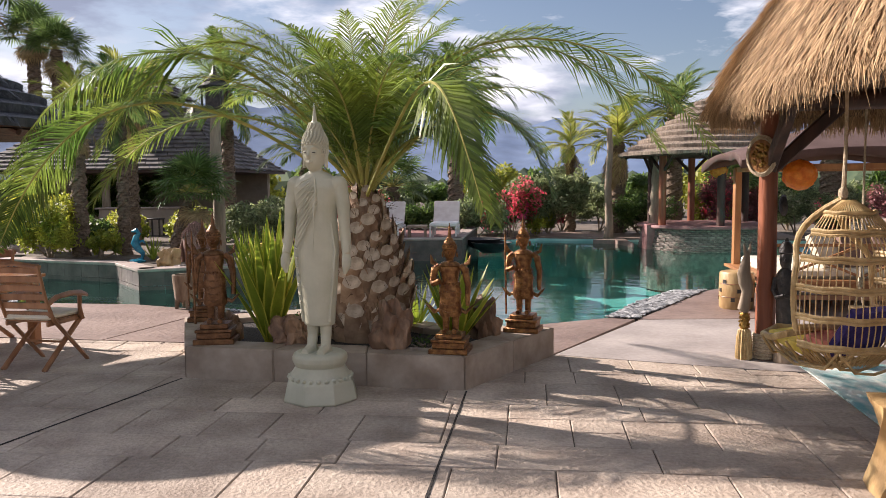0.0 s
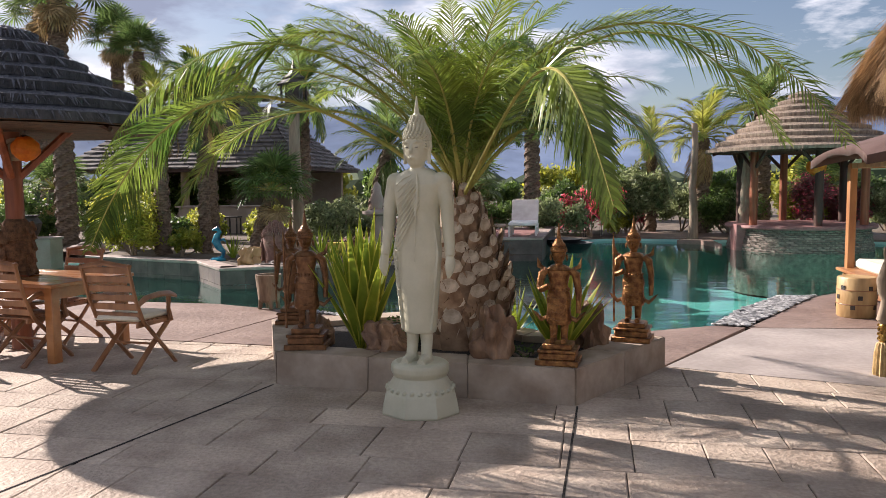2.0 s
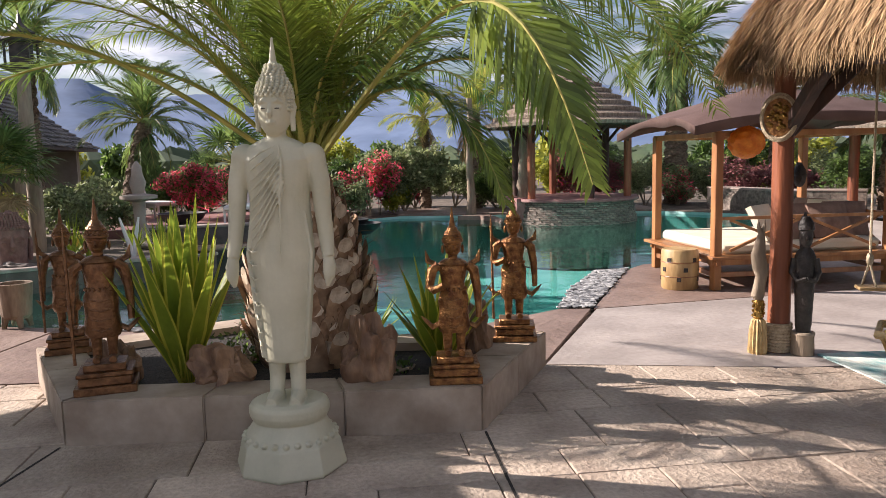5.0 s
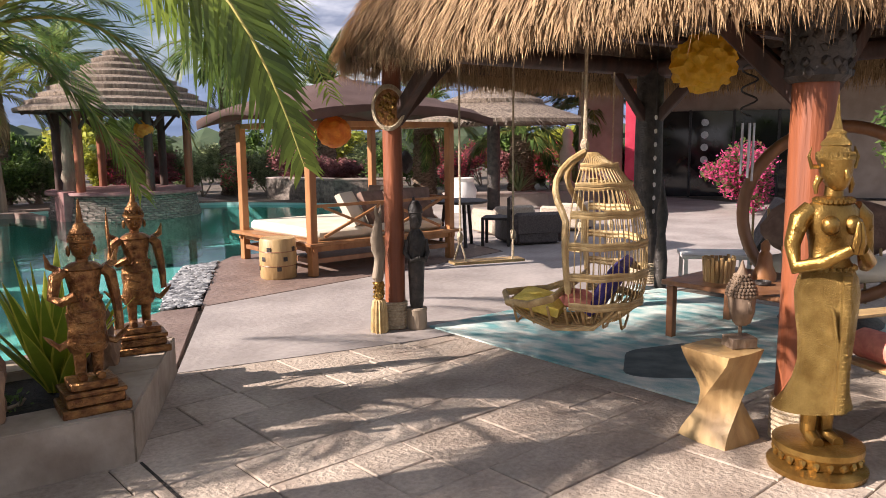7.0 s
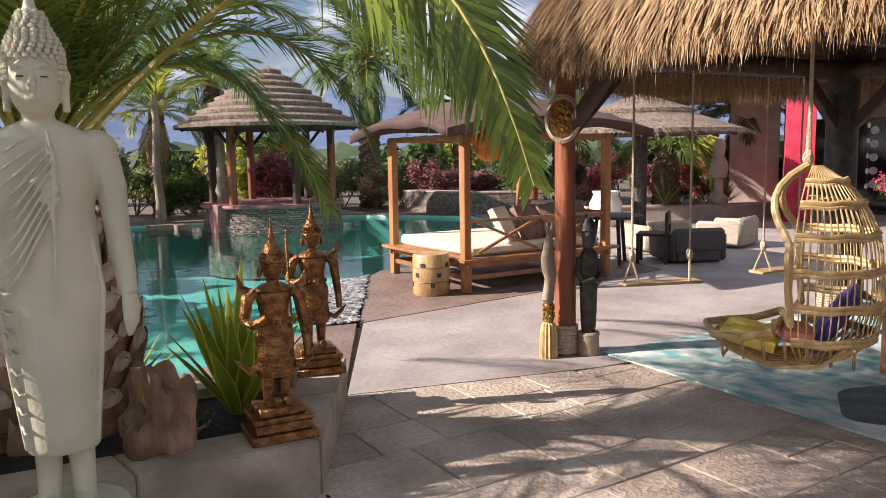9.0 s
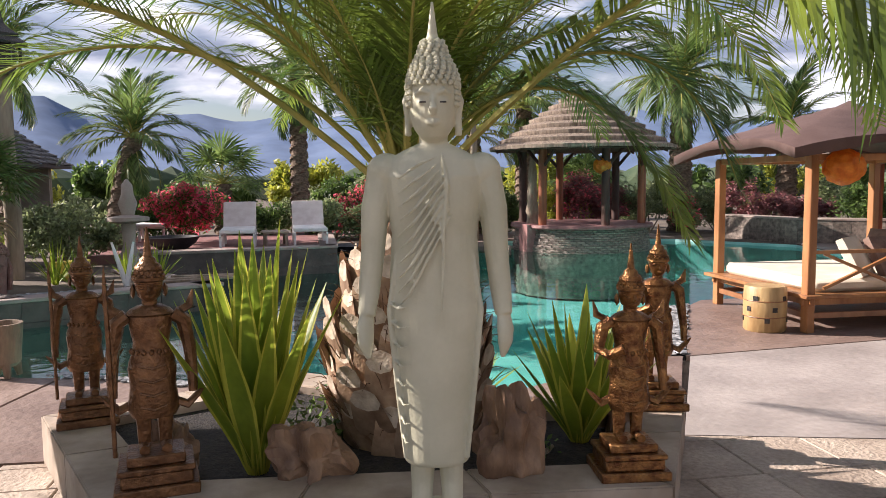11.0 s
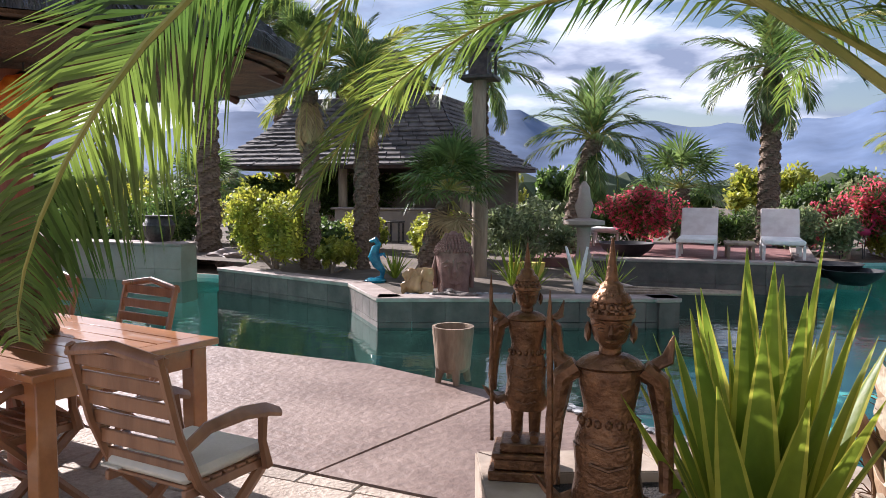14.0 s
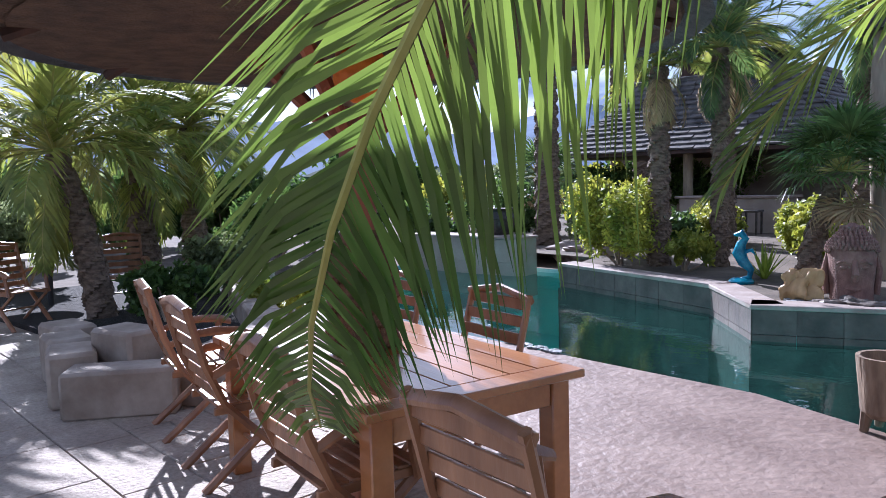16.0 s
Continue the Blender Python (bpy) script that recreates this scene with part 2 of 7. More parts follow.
M_RUGDK = pm("grey_mat_motif", (0.09, 0.12, 0.12), (0.17, 0.21, 0.20), 6, 0.9, bump=0.2, bscale=120)
M_PURPLE = pm("purple_fabric", (0.035, 0.025, 0.15), (0.07, 0.05, 0.24), 10, 0.9, bump=0.2)
M_ROSE = pm("rose_fabric", (0.55, 0.16, 0.13), (0.70, 0.28, 0.20), 14, 0.9, bump=0.2)
M_YFAB = pm("yellow_fabric", (0.66, 0.50, 0.07), (0.78, 0.62, 0.16), 10, 0.9, bump=0.2)
M_BROWNFAB = pm("brown_fabric", (0.16, 0.10, 0.075), (0.26, 0.17, 0.13), 8, 0.9, bump=0.3)
M_WICKER = pm("pale_wicker", (0.36, 0.29, 0.22), (0.48, 0.40, 0.31), 30, 0.8, bump=0.6, bscale=90)
M_SOFA = pm("dark_wicker", (0.07, 0.055, 0.05), (0.12, 0.10, 0.09), 30, 0.7, bump=0.6, bscale=90)
# blue stands for distance haze, mixed straight into the mountain colour
M_MOUNT = pm("hazed_mountain_rock", (0.085, 0.135, 0.235), (0.14, 0.20, 0.315), 0.009, 1.0, bump=0, bscale=0.03, fine=0.5)
M_FARTREE = pm("far_trees", (0.035, 0.06, 0.03), (0.075, 0.10, 0.05), 0.3, 1.0, bump=0, bscale=2, island=0.6)
M_MAROON = pm("maroon_coping", (0.20, 0.085, 0.08), (0.28, 0.14, 0.125), 5, 0.7, bump=0.2)
M_METAL = pm("grey_metal", (0.30, 0.30, 0.31), (0.42, 0.42, 0.43), 10, 0.35, 0.9, bump=0.1)

M_WATER = bpy.data.materials.new("pool_water")
M_WATER.use_nodes = True
_n, _l = M_WATER.node_tree.nodes, M_WATER.node_tree.links
_n.remove(_n["Principled BSDF"])
_tr = _n.new("ShaderNodeBsdfTransparent")
_tr.inputs["Color"].default_value = (0.31, 0.70, 0.66, 1)
_gl = _n.new("ShaderNodeBsdfGlossy")
_gl.inputs["Roughness"].default_value = 0.03
_fr = _n.new("ShaderNodeFresnel")
_fr.inputs["IOR"].default_value = 1.36
_mx = _n.new("ShaderNodeMixShader")
_wc = _n.new("ShaderNodeTexCoord")
_wm = _n.new("ShaderNodeMapping")
_wm.inputs["Scale"].default_value = (1.0, 2.0, 1.0)
_wz = _n.new("ShaderNodeTexNoise")
_wz.inputs["Scale"].default_value = 2.2
_wz.inputs["Detail"].default_value = 3
_wb = _n.new("ShaderNodeBump")
_wb.inputs["Strength"].default_value = 0.10
_wb.inputs["Distance"].default_value = 0.05
_l.new(_wc.outputs["Object"], _wm.inputs["Vector"])
_l.new(_wm.outputs[0], _wz.inputs["Vector"])
_l.new(_wz.outputs["Fac"], _wb.inputs["Height"])
_l.new(_wb.outputs[0], _gl.inputs["Normal"])
_l.new(_wb.outputs[0], _fr.inputs["Normal"])
_l.new(_fr.outputs[0], _mx.inputs[0])
_l.new(_tr.outputs[0], _mx.inputs[1])
_l.new(_gl.outputs[0], _mx.inputs[2])
_l.new(_mx.outputs[0], _n["Material Output"].inputs["Surface"])


# ---- mesh helpers ----
def mesh_of(name, bm, mats, smooth=True):
    me = bpy.data.meshes.new(name)
    bm.normal_update()
    bm.to_mesh(me)
    bm.free()
    for m in (mats if isinstance(mats, (list, tuple)) else [mats]):
        me.materials.append(m)
    if smooth:
        me.shade_smooth()
        me.set_sharp_from_angle(angle=radians(38))
    return me


def part(name, bm, material, parent=None, label="", smooth=True):
    """Links a bmesh as one mesh object under a thing or a part."""
    ob = new(name, bm if isinstance(bm, bpy.types.Mesh) else mesh_of(name, bm, material, smooth))
    ob.parent = parent
    if label:
        ob["label"] = label
    return ob


def thing(name, label, category, m=None, group="", kind=""):
    ob = new(name)
    ob.empty_display_size = 0.1
    if m is not None:
        ob.matrix_basis = m
    return tagged(ob, label, category, group, kind)


def single(name, bm, material, label, category, m=None, group="", kind="", smooth=True):
    ob = new(name, mesh_of(name, bm, material, smooth))
    if m is not None:
        ob.matrix_basis = m
    return tagged(ob, label, category, group, kind)


def B():
    return bmesh.new()


def box(bm, c, s, m=None, bevel=0.0, mi=0):
    t = Matrix.Translation(c) @ Matrix.Diagonal((*s, 1))
    if m is not None:
        t = m @ t
    r = bmesh.ops.create_cube(bm, size=1.0, matrix=t)
    fs = {f for v in r["verts"] for f in v.link_faces}
    if bevel:
        es = list({e for v in r["verts"] for e in v.link_edges})
        out = bmesh.ops.bevel(bm, geom=es, offset=bevel, segments=1, affect="EDGES")
        fs = set(out["faces"]) | {f for f in fs if f.is_valid}
    for f in fs:
        f.material_index = mi
    return bm


def tube(bm, pts, rad, n=8, mi=0, flat=1.0, caps=True):
    """A swept tube through pts; rad a number or a list; flat squeezes it across."""
    pts = [Vector(p) for p in pts]
    rs = rad if isinstance(rad, (list, tuple)) else [rad] * len(pts)
    rings, side = [], None
    for i, p in enumerate(pts):
        d = (pts[min(i + 1, len(pts) - 1)] - pts[max(i - 1, 0)]).normalized()
        if side is None:
            side = d.orthogonal().normalized()
        side = (side - d * side.dot(d))
        side = side.normalized() if side.length > 1e-6 else d.orthogonal().normalized()
        up = d.cross(side)
        rings.append([bm.verts.new(p + rs[i] * (math.cos(a) * side + math.sin(a) * up * flat)) for a in (2 * math.pi * k / n for k in range(n))])
    for a, b in zip(rings, rings[1:]):
        for k in range(n):
            bm.faces.new((a[k], a[(k + 1) % n], b[(k + 1) % n], b[k])).material_index = mi
    if caps:
        bm.faces.new(rings[0][::-1]).material_index = mi
        bm.faces.new(rings[-1]).material_index = mi
    return bm


def loft(bm, secs, n=24, mi=0, power=2.0):
    """Sections (z, cx, cy, rx, ry) joined into a closed skin."""
    rings = []
    for z, cx, cy, rx, ry in secs:
        ring = []
        for k in range(n):
            a = 2 * math.pi * k / n
            c, s = math.cos(a), math.sin(a)
            q = 2 / power
            ring.append(bm.verts.new((cx + rx * math.copysign(abs(c) ** q, c), cy + ry * math.copysign(abs(s) ** q, s), z)))
        rings.append(ring)
    for a, b in zip(rings, rings[1:]):
        for k in range(n):
            bm.faces.new((a[k], a[(k + 1) % n], b[(k + 1) % n], b[k])).material_index = mi
    bm.faces.new(rings[0][::-1]).material_index = mi
    bm.faces.new(rings[-1]).material_index = mi
    return bm


def lathe(bm, prof, n=24, at=(0, 0, 0), mi=0, squash=1.0):
    return loft(bm, [(at[2] + z, at[0], at[1], max(r, 1e-4), max(r, 1e-4) * squash) for r, z in prof], n, mi)


def blob(bm, c, r, sub=2, rough=0.0, seed=0, mi=0, freq=2.0):
    res = bmesh.ops.create_icosphere(bm, subdivisions=sub, radius=1.0)
    for v in res["verts"]:
        d = v.co.normalized()
        k = 1 + rough * noise.noise(d * freq + Vector((seed * 7.3, seed * 3.1, seed)))
        v.co = Vector(c) + Vector((d.x * r[0] * k, d.y * r[1] * k, d.z * r[2] * k))
        for f in v.link_faces:
            f.material_index = mi
    return bm


def prism(bm, poly, z0, z1, mi=0):
    a = [bm.verts.new((x, y, z0)) for x, y in poly]
    b = [bm.verts.new((x, y, z1)) for x, y in poly]
    n = len(poly)
    bm.faces.new(b).material_index = mi
    bm.faces.new(a[::-1]).material_index = mi
    for k in range(n):
        bm.faces.new((a[k], a[(k + 1) % n], b[(k + 1) % n], b[k])).material_index = mi
    return bm


def bez(p0, p1, p2, p3, n):
    p0, p1, p2, p3 = (Vector(p) for p in (p0, p1, p2, p3))
    return [((1 - t) ** 3) * p0 + 3 * t * (1 - t) ** 2 * p1 + 3 * t * t * (1 - t) * p2 + t ** 3 * p3 for t in (i / n for i in range(n + 1))]


def clip(poly, a, b):
    """The part of a polygon to the left of the line from a to b."""
    out = []
    f = lambda p: (b[0] - a[0]) * (p[1] - a[1]) - (b[1] - a[1]) * (p[0] - a[0])
    for i, p in enumerate(poly):
        q = poly[(i + 1) % len(poly)]
        fp, fq = f(p), f(q)
        if fp >= 0:
            out.append(p)
        if fp * fq < 0:
            t = fp / (fp - fq)
            out.append((p[0] + t * (q[0] - p[0]), p[1] + t * (q[1] - p[1])))
    return out


def filled(outer, holes, z, flip=False):
    """A flat sheet with holes."""
    bm = B()
    es = []
    for loop in (outer, *holes):
        vs = [bm.verts.new((x, y, z)) for x, y in loop]
        es += [bm.edges.new((vs[i], vs[(i + 1) % len(vs)])) for i in range(len(vs))]
    bmesh.ops.triangle_fill(bm, edges=es, use_beauty=True, normal=(0, 0, 1))
    for f in bm.faces:
        if f.normal.z < 0:
            f.normal_flip()
    return bm


def inside(p, poly):
    x, y = p
    r = False
    for i in range(len(poly)):
        (x1, y1), (x2, y2) = poly[i], poly[i - 1]
        if (y1 > y) != (y2 > y) and x < (x2 - x1) * (y - y1) / (y2 - y1) + x1:
            r = not r
    return r


rng = random.Random(11)


# ---- ground, pool, paving ----
POOL = [(-13.0, 11.9), (-9.0, 11.35), (-6.9, 11.0), (-6.0, 10.85), (-4.4, 10.62), (-3.2, 10.08), (-2.3, 9.75), (-1.3, 8.85), (-0.3, 8.5), (0.4, 8.45), (1.45, 8.92),
        (1.95, 9.15), (2.6, 10.25), (3.4, 11.3), (4.4, 11.75), (6.9, 11.6), (8.4, 12.2), (10.6, 14.6), (12.0, 18.6), (10.4, 21.4), (8.6, 22.4), (5.4, 22.7), (3.0, 23.6),
        (1.0, 22.6), (0.35, 17.6), (-3.4, 17.4), (-3.2, 16.4), (-1.75, 14.0), (-5.2, 12.9), (-6.1, 14.1), (-9.0, 15.3), (-9.3, 16.6), (-13.0, 16.8)]
WATER = -0.12
BIG = [(-1500, -1500), (1500, -1500), (1500, 1500), (-1500, 1500)]
single("ground", filled(BIG, [POOL], -0.05), M_SOIL, "bare tan desert soil reaching to the horizon", "ground", kind="structure", smooth=False)
bm = B()
top = [bm.verts.new((x, y, -0.05)) for x, y in POOL]
low = [bm.verts.new((x, y, -1.25)) for x, y in POOL]
for k in range(len(POOL)):
    bm.faces.new((top[k], low[k], low[(k + 1) % len(POOL)], top[(k + 1) % len(POOL)]))
bm.faces.new(low)
single("pool_basin", bm, M_PLASTER, "turquoise plastered basin of the swimming pool", "pool", kind="structure", smooth=False)
w_ob = single("water", filled(POOL, [], WATER), M_WATER, "calm turquoise pool water with soft ripples", "water", kind="structure", smooth=False)
w_ob.visible_shadow = False

LEFT_A, LEFT_B = (-14.0, 9.85), (-2.78, 7.91)
RIGHT_A, RIGHT_B = (1.05, 7.18), (2.85, 6.48)


def slab(name, poly, mat, label, z=0.0):
    bm = prism(B(), poly, -0.3, z)
    bmesh.ops.triangulate(bm, faces=[f for f in bm.faces if len(f.verts) > 4])
    return single(name, bm, mat, label, "paving", kind="structure", smooth=False)


G = 0.008
slab("pavement", [(-14, 9.86), (-3.72, 8.09), (-3.05, 10.03), (-3.2, 10.06), (-4.4, 10.6), (-6.0, 10.83), (-6.9, 10.98), (-9.0, 11.33), (-14, 12.0)], M_BROWN, "pinkish-brown stamped slate concrete along the pool")
slab("pavement_1", [(-3.70, 8.085), (-2.6, 7.9), (1.05, 7.2), (2.30, 9.03), (1.97, 9.13), (1.45, 8.9), (0.4, 8.43), (-0.3, 8.48), (-1.3, 8.83), (-2.3, 9.73), (-3.02, 10.0)], M_BROWN, "brown stamped concrete strip between planter and pool")
slab("pavement_2", [(2.34, 9.03), (4.7, 9.0), (7.2, 9.05), (8.4, 12.15), (6.9, 11.58), (4.4, 11.73), (3.98, 11.4)], M_BROWN, "dark brown stamped concrete under the daybed")
slab("pavement_3", [(1.06, 7.168), (2.855, 6.47), (7.2, 5.59), (15.5, 3.9), (19.5, 14.0), (12.05, 18.5), (10.65, 14.55), (8.45, 12.15), (7.23, 9.02), (4.7, 8.97), (2.36, 9.0)], M_GREY, "smooth grey concrete patio with fine stains")
slab("pavement_4", [(7.2, -6.0), (20.0, -6.0), (20.0, 3.1), (7.2, 5.6)], M_GREY, "smooth grey concrete patio")

# beds of smooth pebbles at the water's edge
bm = B()
pr = random.Random(5)
BEACH = [(1.98, 9.14), (2.33, 9.05), (3.97, 11.4), (3.45, 11.35), (2.65, 10.3)]
n_done = 0
while n_done < 900:
    p = (pr.uniform(1.9, 4.0), pr.uniform(9.0, 11.5))
    if inside(p, BEACH):
        n_done += 1
        s = pr.uniform(0.018, 0.036)
        v0 = len(bm.verts)
        blob(bm, (p[0], p[1], 0.012), (s * pr.uniform(0.9, 1.6), s * pr.uniform(0.9, 1.4), s * 0.6), 1)
single("pebble_bed", bm, M_PEBBLE, "strip of smooth grey and white pebbles beside the pool", "pebbles", kind="stuff")
slab("pavement_5", BEACH, M_MULCH, "dark bed beneath the pebbles", z=-0.015)
bm = B()
for k in range(260):
    t = pr.random()
    q = Vector((-6.9, 11.02, 0)).lerp(Vector((-6.2, 10.9, 0)), t) if k < 70 else Vector((-3.1, 10.12, 0)).lerp(Vector((-1.5, 9.1, 0)), t)
    s = pr.uniform(0.016, 0.03)
    blob(bm, (q.x + pr.uniform(-0.05, 0.05), q.y + pr.uniform(-0.05, 0.03), 0.012), (s * 1.4, s * 1.2, s * 0.6), 1)
single("pebble_row", bm, M_PEBBLE, "small dark pebbles along the pool edge", "pebbles", kind="stuff")


# ---- raised planter ----
PL = [(-2.24, 6.42), (0.16, 5.92), (1.05, 7.15), (-0.05, 7.42), (-1.2, 8.5), (-2.76, 7.95)]
PLC = (-0.9, 7.0)


def inset(poly, d):
    n = len(poly)
    out = []
    for i in range(n):
        a, b, c = (Vector((*poly[(i + j) % n], 0)) for j in (-1, 0, 1))
        n1 = Vector((-(b - a).y, (b - a).x, 0)).normalized()
        n2 = Vector((-(c - b).y, (c - b).x, 0)).normalized()
        m = (n1 + n2).normalized()
        q = b + m * d / max(0.5, m.dot(n1))
        out.append((q.x, q.y))
    return out


planter = thing("planter", "low raised planter of tan stone blocks holding a palm", "planter", kind="structure")
PIN = inset(PL, 0.30)
for i in range(len(PL)):
    a, b = Vector((*PL[i], 0)), Vector((*PL[(i + 1) % len(PL)], 0))
    ai, bi = Vector((*PIN[i], 0)), Vector((*PIN[(i + 1) % len(PL)], 0))
    n = max(2, round((b - a).length / 0.75))
    for k in range(n):
        t0, t1 = k / n + 0.0008, (k + 1) / n - 0.0008
        bm = prism(B(), [tuple(p.xy) for p in (a.lerp(b, t0), a.lerp(b, t1), ai.lerp(bi, t1), ai.lerp(bi, t0))], -0.04, 0.27 + pr.uniform(-0.003, 0.003))
        bmesh.ops.bevel(bm, geom=bm.edges[:], offset=0.008, segments=2, affect="EDGES")
        part("stone_block", bm, M_PLANTER, planter)
bm = prism(B(), inset(PL, 0.285), -0.04, 0.215)
part("soil", bm, M_MULCH, planter, "black mulch")


# ---- trees and plants ----
def frond_mesh(name, pts, count=60, leaf=0.42, width=0.020, droop=0.35, r0=0.022, mats=None, seed=0, start=0.12, spread=0.75, ref=None):
    """A feather leaf along a curve: a tapering stem and two rows of narrow leaflets."""
    fr = random.Random(seed)
    bm = B()
    n = len(pts) - 1
    tube(bm, pts, [r0 * (1 - 0.88 * i / n) for i in range(n + 1)], 5, 0)
    for k in range(count):
        t = start + (1 - start) * (k + 0.5) / count
        f = t * n
        i = min(int(f), n - 1)
        p = pts[i].lerp(pts[i + 1], f - i)
        d = (pts[i + 1] - pts[i]).normalized()
        side = d.cross(Vector((0, 0, 1)))
        side = side.normalized() if side.length > 0.05 else Vector((1, 0, 0))
        if ref is not None:
            k2 = min(1, max(0, (t - 0.3) / 0.35))
            side = side * (1 - k2) + Vector(ref) * k2
            side = (side - d * side.dot(d)).normalized()
        up = side.cross(d).normalized()
        ln = leaf * (0.45 + 0.75 * math.sin(math.pi * min(1, 0.12 + 0.80 * t))) * (1 - 0.60 * max(0, t - 0.7) / 0.3)
        for s in (-1, 1):
            a = spread * fr.uniform(0.85, 1.15) * (1 - (0.35 if ref is None else 0.15) * t)
            w = (d * math.cos(a) + side * s * math.sin(a) + up * fr.uniform(0.10, 0.32)).normalized()
            l = ln * fr.uniform(0.85, 1.12)
            tip_drop = Vector((0, 0, -droop * l * fr.uniform(0.6, 1.3)))
            q0, q1, q2 = p, p + w * l * 0.5 + tip_drop * 0.18, p + w * l * 0.96 + tip_drop
            wd = w.cross(up).normalized() * width
            a0, b0 = bm.verts.new(q0 - wd * 0.5), bm.verts.new(q0 + wd * 0.5)
            a1, b1 = bm.verts.new(q1 - wd * 0.9), bm.verts.new(q1 + wd * 0.9)
            c = bm.verts.new(q2)
            bm.faces.new((a0, b0, b1, a1)).material_index = 1
            bm.faces.new((a1, b1, c)).material_index = 1
    return mesh_of(name, bm, mats or [M_RACHIS, M_PALMLEAF], smooth=False)


def arc(az, el, length, sag, n=14):
    """A frond's curve from the origin: azimuth and elevation in degrees, bending down by sag."""
    out, p, e = [], Vector((0, 0, 0)), radians(el)
    a = radians(az)
    for i in range(n + 1):
        out.append(p.copy())
        t = (i + 0.5) / n
        ee = e - radians(sag) * t ** 1.5
        p = p + Vector((math.cos(a) * math.cos(ee), math.sin(a) * math.cos(ee), math.sin(ee))) * (length / n)
    return out


# the date palm in the planter
TX, TY = -0.74, 7.13
CROWN = Vector((TX, TY, 1.48))
palm = thing("date_palm", "young date palm with fat boot-covered trunk and arching green fronds", "palm", pose(TX, TY, 0.2))
PROF = [(0.0, 0.36), (0.12, 0.43), (0.35, 0.46), (0.6, 0.43), (0.85, 0.36), (1.05, 0.27), (1.25, 0.20), (1.4, 0.14)]


def trunk_r(z):
    for (z0, r0), (z1, r1) in zip(PROF, PROF[1:]):
        if z <= z1:
            return r0 + (r1 - r0) * (z - z0) / (z1 - z0)
    return PROF[-1][1]


bm = B()
lathe(bm, [(r - 0.13, z) for z, r in PROF], 24)
part("trunk", bm, M_FIBRE, palm, "shaggy brown fibrous trunk")


def boot_mesh(name, seed):
    fr = random.Random(seed)
    bm = B()
    secs = []
    for x, hw, th, z in ((-0.08, 0.066, 0.045, -0.10), (0.0, 0.078, 0.045, -0.045), (0.065, 0.066, 0.040, -0.005), (0.115, 0.053, 0.031, 0.035)):
        ring = []
        for a in range(8):
            c, s = math.cos(a * math.pi / 4), math.sin(a * math.pi / 4)
            ring.append(bm.verts.new((x + 0.03 * s, hw * c * fr.uniform(0.92, 1.08), z + th * s * (1.2 if s > 0 else 0.8))))
        secs.append(ring)
    for a, b in zip(secs, secs[1:]):
        for k in range(8):
            bm.faces.new((a[k], b[k], b[(k + 1) % 8], a[(k + 1) % 8]))
    bm.faces.new(secs[-1]).material_index = 1
    bm.normal_update()
    return mesh_of(name, bm, [M_BOOT, M_BOOTCUT])


BOOTS = [boot_mesh("boot", s) for s in range(5)]
zz, k = 0.03, 0
while zz < 1.36:
    r = trunk_r(zz)
    ang = k * 137.5077
    sc = (0.75 + 0.75 * (r / 0.46) * 0.8) * pr.uniform(0.82, 1.18)
    ob = part("boot", BOOTS[k % 5], None, palm)
    ob.matrix_basis = pose(math.cos(radians(ang)) * (r - 0.09), math.sin(radians(ang)) * (r - 0.09), zz, 0, -30 - 28 * zz / 1.4 + pr.uniform(-10, 10), ang + pr.uniform(-9, 9)) @ Matrix.Diagonal((sc, sc * 1.05, sc, 1))
    zz += 0.0118 * (0.30 / max(r, 0.18))
    k += 1
# fibre tufts between the boots
bm = B()
for j in range(420):
    z = pr.uniform(0.1, 1.45)
    a = pr.uniform(0, 2 * math.pi)
    r = trunk_r(z) - 0.03
    p = Vector((math.cos(a) * r, math.sin(a) * r, z))
    q = p + Vector((math.cos(a) * pr.uniform(0.02, 0.14), math.sin(a) * pr.uniform(0.02, 0.14), pr.uniform(-0.03, 0.16))) + Vector((pr.uniform(-0.06, 0.06), pr.uniform(-0.06, 0.06), 0))
    tube(bm, [p, p.lerp(q, 0.5) + Vector((0, 0, 0.02)), q], [0.003, 0.0025, 0.001], 3)
tagged(part("fibre", bm, M_FIBRE, palm), kind="stuff")

LOC0 = Vector((TX, TY, 0.2))
KEY_FRONDS = [
    ((-0.08, 5.30, 2.62), (-0.06, 4.72, 2.60), (0.24, 4.58, 1.50)),
    ((-2.9, 6.62, 3.36), (-2.93, 5.31, 1.69), (-3.55, 6.0, 1.15)),
    ((-0.35, 7.0, 2.35), (0.28, 6.7, 2.3), (0.42, 6.22, 1.33)),
    ((-0.97, 7.02, 2.83), (1.29, 6.64, 3.72), (2.55, 7.2, 1.95)),
    ((0.0, 6.9, 2.6), (0.7, 6.7, 2.5), (0.95, 6.55, 1.55)),
    ((-1.6, 6.9, 3.3), (-3.1, 6.6, 3.2), (-3.9, 6.7, 1.7)),
    ((-1.5, 7.3, 2.7), (-2.9, 7.5, 2.5), (-3.5, 7.6, 1.5)),
    ((-0.4, 7.7, 3.2), (0.3, 9.0, 3.3), (0.6, 9.6, 2.2)),
    ((0.0, 7.3, 3.2), (1.2, 7.5, 3.5), (2.2, 7.7, 2.0)),
    ((-1.2, 6.8, 3.3), (-2.3, 6.6, 3.3), (-3.0, 6.6, 1.9)),
]
FACING = {0: (0.8, -0.6, 0.0), 1: (0.8, 0.6, 0.0), 3: (0.3, -0.9, 0.0), 5: (0.2, -0.95, 0.1)}
